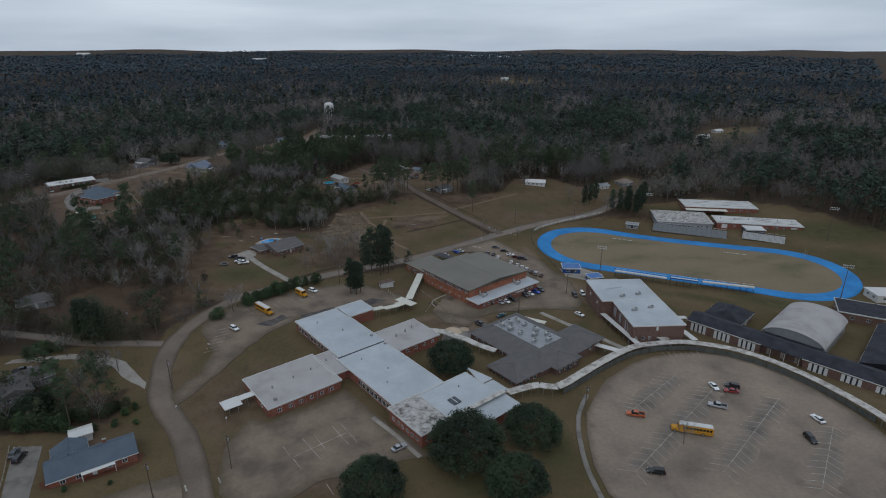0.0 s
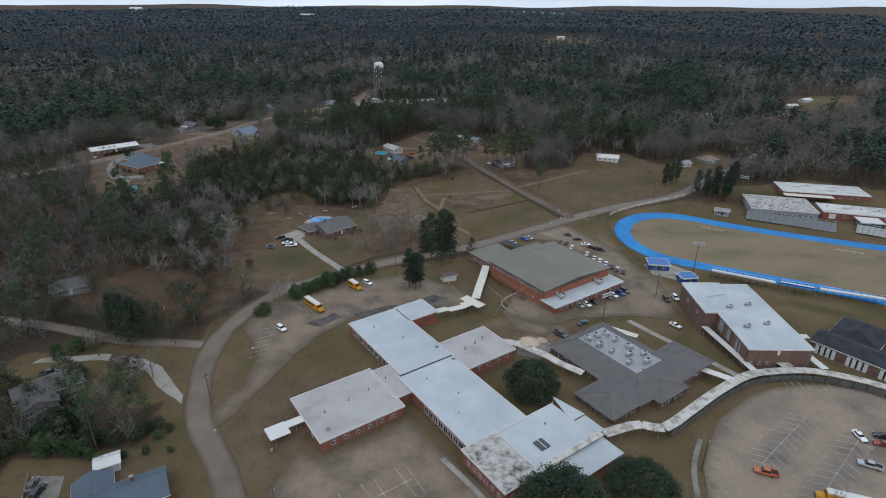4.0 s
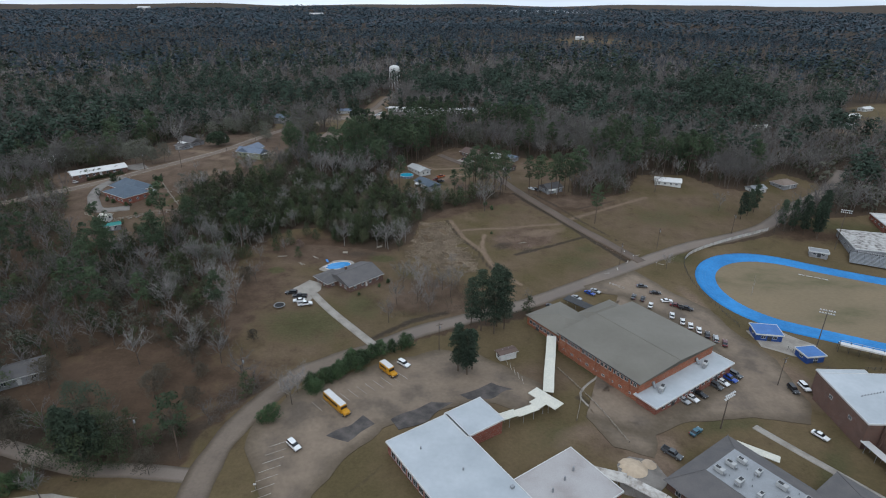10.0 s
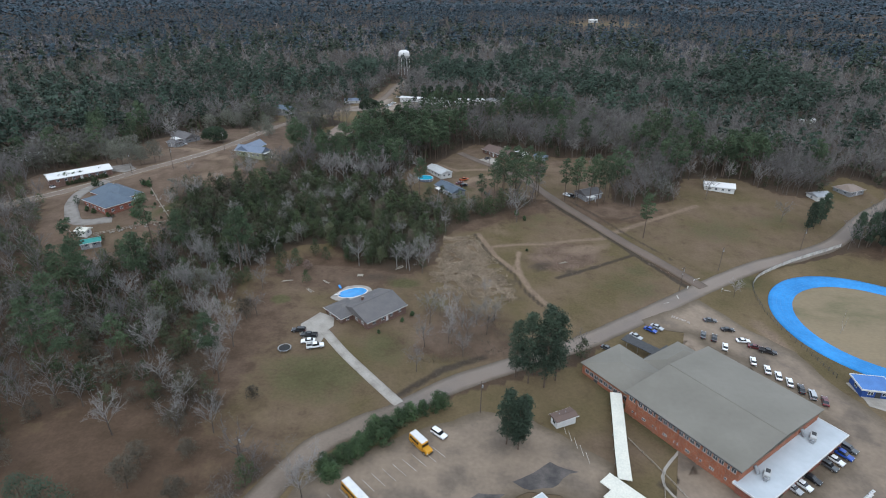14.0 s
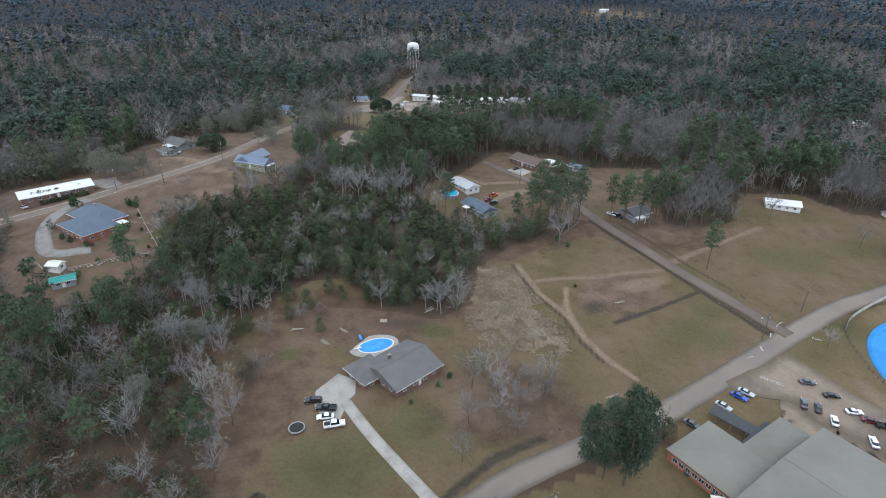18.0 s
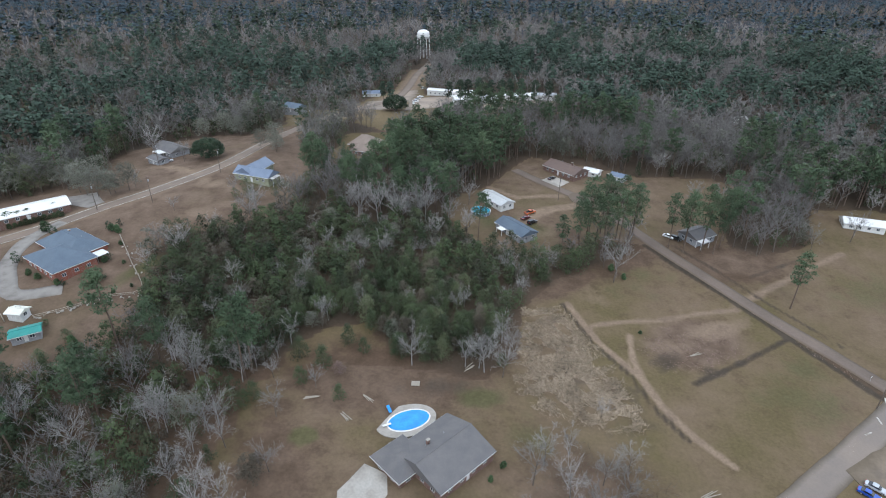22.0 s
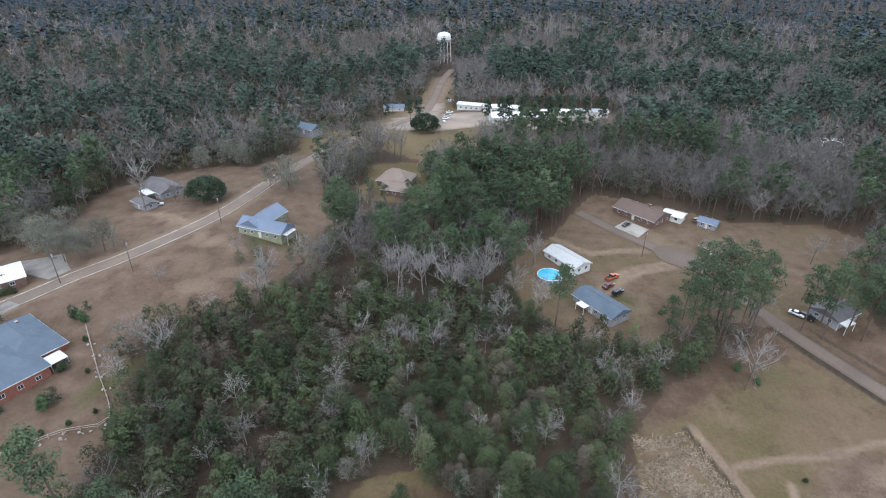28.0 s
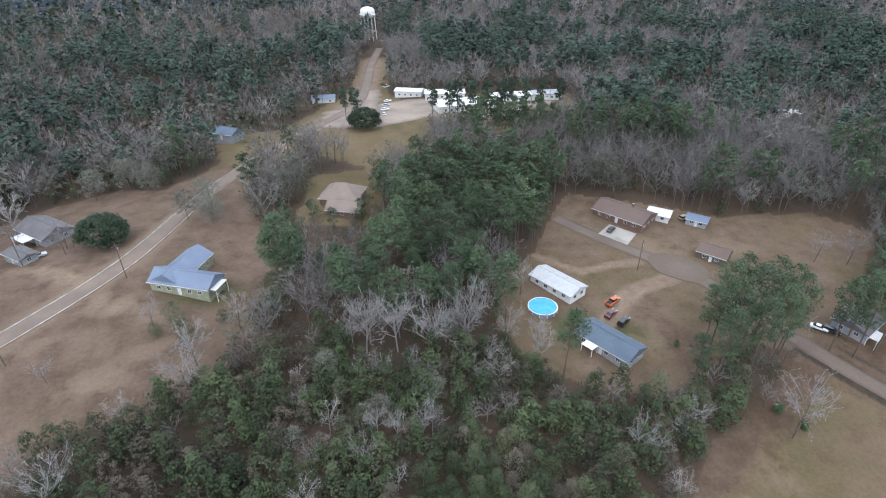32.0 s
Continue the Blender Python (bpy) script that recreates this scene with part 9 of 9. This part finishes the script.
place_tree("bare_yard_tree", "leafless pale grey tree standing in a yard", big, (M_BARK, M_TWIG_PALE),
           [(-74.7, 388.1, 1.05, 0), (-63.7, 386.1, 0.6, 1), (-51.4, 382.6, 0.65, 2), (1.6, 388.2, 1.1, 3), (49.1, 436.0, 1.5, 4), (-80.8, 296.4, 1.15, 2), (-54.9, 297, 1.05, 3), (-64, 297, 0.95, 5), (-74.6, 315, 1.05, 1), (-63.9, 325.3, 1.05, 0.4), (-61, 336, 1.1, 3.1), (-66, 307, 0.95, 4.4), (-27.7, 275.5, 0.9, 1.8), (-70, 343, 1.1, 2.4), (-84, 330, 1.15, 5.2), (-0.9, 324.4, 0.8, 5), (14.7, 333.3, 0.8, 6), (26.5, 372.8, 0.6, 1.5), (128.5, 525.3, 1.0, 4.5),
            (145, 518, 1.0, 5.5), (-1.2, 474, 0.8, 0.2), (-160.7, 550.3, 1.3, 2.2), (-154.4, 538, 1.0, 0.8), (-137.6, 530, 0.8, 1.7), (-139, 534.5, 0.8, 4.1), (-177, 535, 0.8, 5.1), (-87.2, 461.9, 1.25, 0.9), (-106.4, 437.8, 1.1, 2.9), (-115.8, 444, 0.8, 3.9), (-99.3, 455.2, 0.7, 4.9), (-113.5, 429, 0.85, 5.9), (-88, 472, 1.1, 1.9), (-102, 358.4, 1.2, 0.6), (-78, 350.4, 1.0, 1.6), (-118, 364, 1.25, 2.6), (101.9, 533.3, 1.15, 0.3), (120.7, 532.8, 1.2, 1.3), (105.5, 498.6, 1.0, 2.3), (115.3, 495.2, 1.0, 3.3), (0.1, 495.2, 1.0, 4.3), (25.8, 440.9, 0.9, 5.3), (9.7, 437.2, 1.0, 0.7), (-3.1, 466.8, 0.95, 1.7), (-16.1, 460.4, 0.9, 2.7), (159, 464.3, 1.1, 3.7), (133.4, 461.6, 1.1, 4.7), (-144.8, 493.3, 0.7, 3.2), (-60, 224, 0.8, 4.2), (128.5, 372.5, 0.7, 0.1)], "leafless yard trees")
place_tree("bare_yard_tree", "slender leafless grey-brown tree beside the lane", bare_parts(941, 13, 0, 0.36), (M_BARK, M_TWIG_PALE),
           [(4, 352, 1.0, 0), (8, 358, 0.9, 1), (12, 348, 1.1, 2), (17, 343, 1.0, 3), (21, 352, 0.9, 4), (10, 340, 0.9, 5), (24, 346, 1.0, 6), (28, 355, 0.8, 0.5), (15, 361, 0.7, 1.5), (2, 338, 0.9, 2.5), (-30, 279, 0.7, 3.5), (-27, 281, 0.8, 4.5), (-60, 318, 1.1, 5.5), (-66, 345, 1.0, 0.3), (-60, 372, 0.8, 1.3), (-70, 362, 0.9, 2.3), (-58, 355, 0.8, 3.3), (-58, 230, 0.8, 1),
            (-64, 216, 0.9, 2), (-80, 242, 0.8, 3), (-119.5, 469.5, 0.5, 4), (-101, 486.6, 0.7, 5), (-79.7, 484.7, 0.9, 6), (160, 489, 1.1, 1), (182, 485, 1.1, 2), (196, 478, 1.2, 3), (150, 484, 1.0, 4), (135, 470, 0.9, 5), (188, 440, 0.9, 0), (138, 458, 0.9, 1.1), (48, 445, 0.7, 2.2), (123.4, 168.8, 0.8, 2)], "leafless lane trees")
place_tree("shrub", "clipped dark green garden shrub", bush_parts(951, 1.6, 0), (M_BARK, M_HEDGE),
           [(-130.5, 411.3, 1.3, 0), (-120.8, 418.3, 1.0, 1), (-125.4, 415.5, 1.0, 2), (-116.5, 421.8, 0.9, 3), (-123.7, 433.6, 0.9, 4), (-129.3, 444.4, 1.1, 5), (-133.5, 452, 2.2, 6), (-136.5, 453.5, 1.8, 0.6), (-130.2, 433.7, 1.6, 1.6), (-128.5, 422.5, 2.4, 2.6), (-160.4, 453.8, 2.6, 3.6), (-139.4, 421.4, 1.4, 4.6), (-122.4, 395.9, 2.0, 5.6), (-147, 424, 1.5, 0.9), (-151, 426, 1.5, 2),
            (-2.5, 357, 1.3, 1), (-6, 353, 1.1, 2), (-14, 345.5, 0.9, 3), (50.5, 443.5, 1.8, 4), (53.5, 438, 1.6, 5), (49.5, 408, 0.9, 0), (37, 468, 1.2, 2), (-52, 196, 1.6, 3), (-57, 194, 1.8, 4), (-62, 197, 2.0, 5), (-70, 199, 2.0, 1), (-47, 197.5, 1.6, 2), (-41, 198, 1.3, 0), (-38.5, 172, 0.9, 1), (-49, 170.5, 1.0, 2), (-46, 203, 1.8, 0.3), (-50, 206, 1.6, 1.3), (-44, 206, 1.6, 3.3), (-96, 226, 2.2, 1), (-80, 232, 2.0, 2), (-74, 216, 2.4, 4)], "garden shrubs", "shrub")
hedge_spots = []
rngh = random.Random(8)
for a, b, n, w in (((-24, 282), (-6, 300), 30, 2.0), ((-6, 300), (8, 309), 9, 1.4), ((-34, 267), (-32, 270), 3, 1.0), ((-182, 456), (-166, 470), 12, 0.6), ((-74, 198), (-58, 196), 9, 1.5), ((-94, 240), (-84, 246), 5, 1.5)):
    for k in range(n):
        p = Vector(a).lerp(Vector(b), (k + rngh.random()) / n)
        hedge_spots.append((p.x + rngh.uniform(-w, w), p.y + rngh.uniform(-w, w), rngh.uniform(1.1, 1.75), rngh.uniform(0, 6)))
place_tree("hedge_shrub", "unclipped dark green hedge shrub beside the lot", bush_parts(952, 3.4, 0), (M_BARK, M_HEDGE), hedge_spots, "hedge shrubs", "shrub")


def brush(name, label, poly, count, height, mat, seed, width=0.05, flat=False):
    """Dead stalks and tangled stems over a patch, as one body."""
    r = np.random.default_rng(seed)
    p = np.array(poly)
    lo, hi = p.min(0), p.max(0)
    xy = r.uniform(lo, hi, (count * 3, 2))
    xy = xy[inside(poly, xy[:, 0], xy[:, 1])][:count]
    clump = patchiness(xy[:, 0], xy[:, 1], 9, seed)
    # thinner towards the edge of the patch
    inset = line_distance(list(poly) + [poly[0]], xy[:, 0], xy[:, 1]) / 5.0
    xy = xy[(clump > 0.3) & (r.random(len(xy)) < np.clip(inset - 0.9 * (0.6 - clump), 0.0, 1.0))]
    n = len(xy)
    z = ground_z(xy[:, 0], xy[:, 1])
    base = np.c_[xy, z]
    d = r.normal(size=(n, 3))
    d[:, 2] = np.abs(d[:, 2]) * (0.35 if flat else 1.1) + 0.15
    d = d / np.linalg.norm(d, axis=1, keepdims=True) * height * r.uniform(0.4, 1.3, (n, 1))
    s = np.cross(d, r.normal(size=(n, 3)))
    s = s / np.linalg.norm(s, axis=1, keepdims=True) * width
    v = np.stack([base - s, base + s, base + d], 1).reshape(-1, 3)
    f = np.arange(3 * n).reshape(-1, 3)
    return tagged(new(name, mesh_from(name, v, f, [mat])), label, "brush", kind="stuff")


place_tree("low_evergreen", "low dark evergreen before the white warehouses", bush_parts(960, 7, 1), (M_BARK, M_LEAF), [(rngh.uniform(-4, 66), rngh.uniform(618, 640), rngh.uniform(0.8, 1.3), rngh.uniform(0, 6)) for k in range(34)], "low evergreens")
hedge_dark = []
for spots, n, w in (([(-84, 195), (-78.6, 199.1), (-72.4, 198.5), (-69.7, 201.5), (-64.3, 202.2), (-56.8, 201), (-52, 203.5), (-48.5, 206.8), (-44.3, 205.5)], 30, 1.2), ([(-86, 203), (-79, 204), (-68, 206)], 9, 1.6)):
    line = smooth_line(spots, 1.2)
    for k in range(n):
        p = line[int(k * (len(line) - 1) / n)]
        hedge_dark.append((p.x + rngh.uniform(-w, w), p.y + rngh.uniform(-w, w), rngh.uniform(0.8, 1.25), rngh.uniform(0, 6)))
place_tree("hedge_shrub", "overgrown dark green hedge shrub between two gardens", bush_parts(953, 3.8, 0), (M_BARK, M_LEAF), hedge_dark, "dark hedge", "shrub")
place_tree("hedge_shrub", "low dark hedge shrub before the long house", bush_parts(954, 2.0, 0), (M_BARK, M_LEAF), [(-175.8 + k * 1.35, 457.6 + k * 0.82 + rngh.uniform(-0.4, 0.4), rngh.uniform(0.9, 1.3), k) for k in range(12)], "house hedge", "shrub")
place_tree("garden_evergreen", "dense dark evergreen beside the brick house", bush_parts(955, 4.6, 1), (M_BARK, M_OAK), [(-127.1, 424.6, 1.0, 0), (-158.6, 432.8, 0.95, 1), (-156.2, 451, 0.8, 2), (-129.2, 435, 0.6, 3), (-136, 453, 0.7, 4), (-137.9, 455, 0.7, 5), (-135, 457, 0.65, 0.4), (-137.4, 421, 0.5, 1.4)], "garden evergreens")


def border_rock(x, y, s, label):
    """A rough pale stone, no two turned alike."""
    bm = bmesh.new()
    bmesh.ops.create_icosphere(bm, subdivisions=1, radius=0.5)
    for v in bm.verts:
        v.co *= 0.75 + 0.5 * noise.noise(v.co * 2.3 + Vector((x, y, 0)))
        v.co.z *= 0.6
    ob = thing("border_rock", label, "rock", x, y, rngh.uniform(0, 360), gz(x, y) + 0.1 * s, "garden border rocks")
    part("stone", bm, M_CONCRETE, ob)
    ob.scale = (s, s * 0.8, s)


for x, y in ((-120.4, 415.3), (-116.6, 416.8), (-113.2, 417.8), (-125.3, 412.9), (-128, 410.8), (-130.6, 409.5), (-134.1, 408.2), (-136.7, 406.2), (-119.9, 432.5), (-117.3, 428.5), (-123.9, 438.7), (-126.9, 442.7)):
    for k in range(3):
        border_rock(x + rngh.uniform(-1.5, 1.5), y + rngh.uniform(-0.9, 0.9), rngh.uniform(0.8, 1.6), "rough pale stone along the garden fence")
drape("driveway_apron", [(-54, 160.4), (-48.9, 162.7), (-40.6, 166.4), (-30.7, 170.8), (-19.8, 174), (-13, 166), (-9, 158), (-20, 156), (-33.6, 157.5), (-46, 157)], M_LOT_OLD, 0.085, "worn brown asphalt apron from the road to the drive", "driveway", ragged=0.8)
drape("garden_bed", [(-56.9, 174.8), (-55.4, 171.8), (-50, 173), (-45.2, 174.0), (-38, 177.2), (-33.6, 180.2), (-34.4, 184), (-36.5, 183), (-40, 180.5), (-55, 174.5)], M_MULCH, 0.06, "russet mulch bed along the brick house", "garden bed", cell=1.5, ragged=0.3)
drape("pavement_plaza", [(148.7, 320.5), (158.5, 308.5), (153, 299), (145, 302), (137.5, 308.5), (138, 319)], M_CONCRETE, 0.12, "pale concrete plaza between the blue huts", "pavement", ragged=1.0)
place_tree("yard_tree", "small mid green tree below the garden", bush_parts(956, 4.2, 0), (M_BARK, M_OLIVE), [(-124.4, 397.5, 1.0, 0), (-133.5, 403, 0.6, 1), (-120, 392, 1.1, 2), (-127, 388, 1.2, 3)], "leafy yard trees")
brush("dead_brush", "tangle of pale dead stalks on rough ground", BRUSH, 36000, 1.1, M_REED, 31, 0.09, True)
brush("cut_brush", "scattered dark cut brush on the bare plot", [(44, 405), (58, 412), (76, 408), (84, 398), (66, 388), (50, 390)], 2600, 0.8, M_TWIG_RED, 32, 0.06, True)
brush("ditch_weeds", "dry weeds in the ditch beside the lane", [(91, 424), (95, 425.5), (112, 384), (108.5, 383)], 1800, 0.7, M_TWIG_RED, 33, 0.05)
brush("ditch_weeds", "dry weeds in the ditch below the field", [(60, 347), (62, 345), (112, 374), (111, 377)], 1500, 0.6, M_REED, 34, 0.05)
brush("ditch_weeds", "dark weeds along the wood's ditch", [(44, 404), (46, 406), (92, 405), (92, 402.5)], 1300, 0.6, M_TWIG_RED, 35, 0.05)
brush("under_brush", "grey brown saplings between wood and lane", [(0, 330), (6, 322), (30, 334), (44, 346), (34, 358), (20, 366), (6, 362)], 2600, 2.2, M_SCRUB, 36, 0.05)
brush("under_brush", "grey brown saplings at the edge of the yard", [(-72, 300), (-58, 300), (-62, 330), (-72, 356), (-84, 350), (-84, 310)], 5000, 2.8, M_SCRUB, 37, 0.05)
brush("verge_weeds", "pale dry weeds on the verge of the road", [(-40, 276), (-46, 268), (-52, 262), (-54, 280), (-44, 292), (-30, 298)], 2600, 1.6, M_TWIG, 38, 0.05)

drape("pavement_pad", [(62.5, 250.5), (67, 253), (73, 252), (74.5, 244.5), (67, 237.5), (60, 240)], M_DRIVE, 0.13, "cracked concrete pad beside the stepped canopy", "pavement", ragged=0.6)
fence("yard_fence", "low bleached timber edging over the school yard", [(57.5, 295.4), (62.1, 283.8), (65.7, 272.7), (68.9, 258.7)], 0.7, 3.0, M_WOOD, M_WOOD_PALE, 2, post_r=0.1)
fence("yard_fence", "low bleached timber edging beside the canopy", [(62.4, 282.8), (59.4, 275), (56.5, 268)], 0.7, 3.0, M_WOOD, M_WOOD_PALE, 2, post_r=0.1)
fence("drive_fence", "low timber fence beside the concrete drive", [(-72.2, 190.5), (-66, 175), (-60.6, 160)], 0.9, 2.4, M_WOOD, M_WOOD_PALE, 2, post_r=0.1)

# far water on the horizon
lake = drape("water_lake", ellipse(880, 3900, 330, 170, 5, 40), M_LAKE, 6.0, "pale far lake that mirrors the sky", "lake", cell=60)
drape("water_pond", ellipse(1150 - 740, 4150, 110, 50, 5, 24), M_LAKE, 6.0, "small pale far pond", "pond", cell=40)
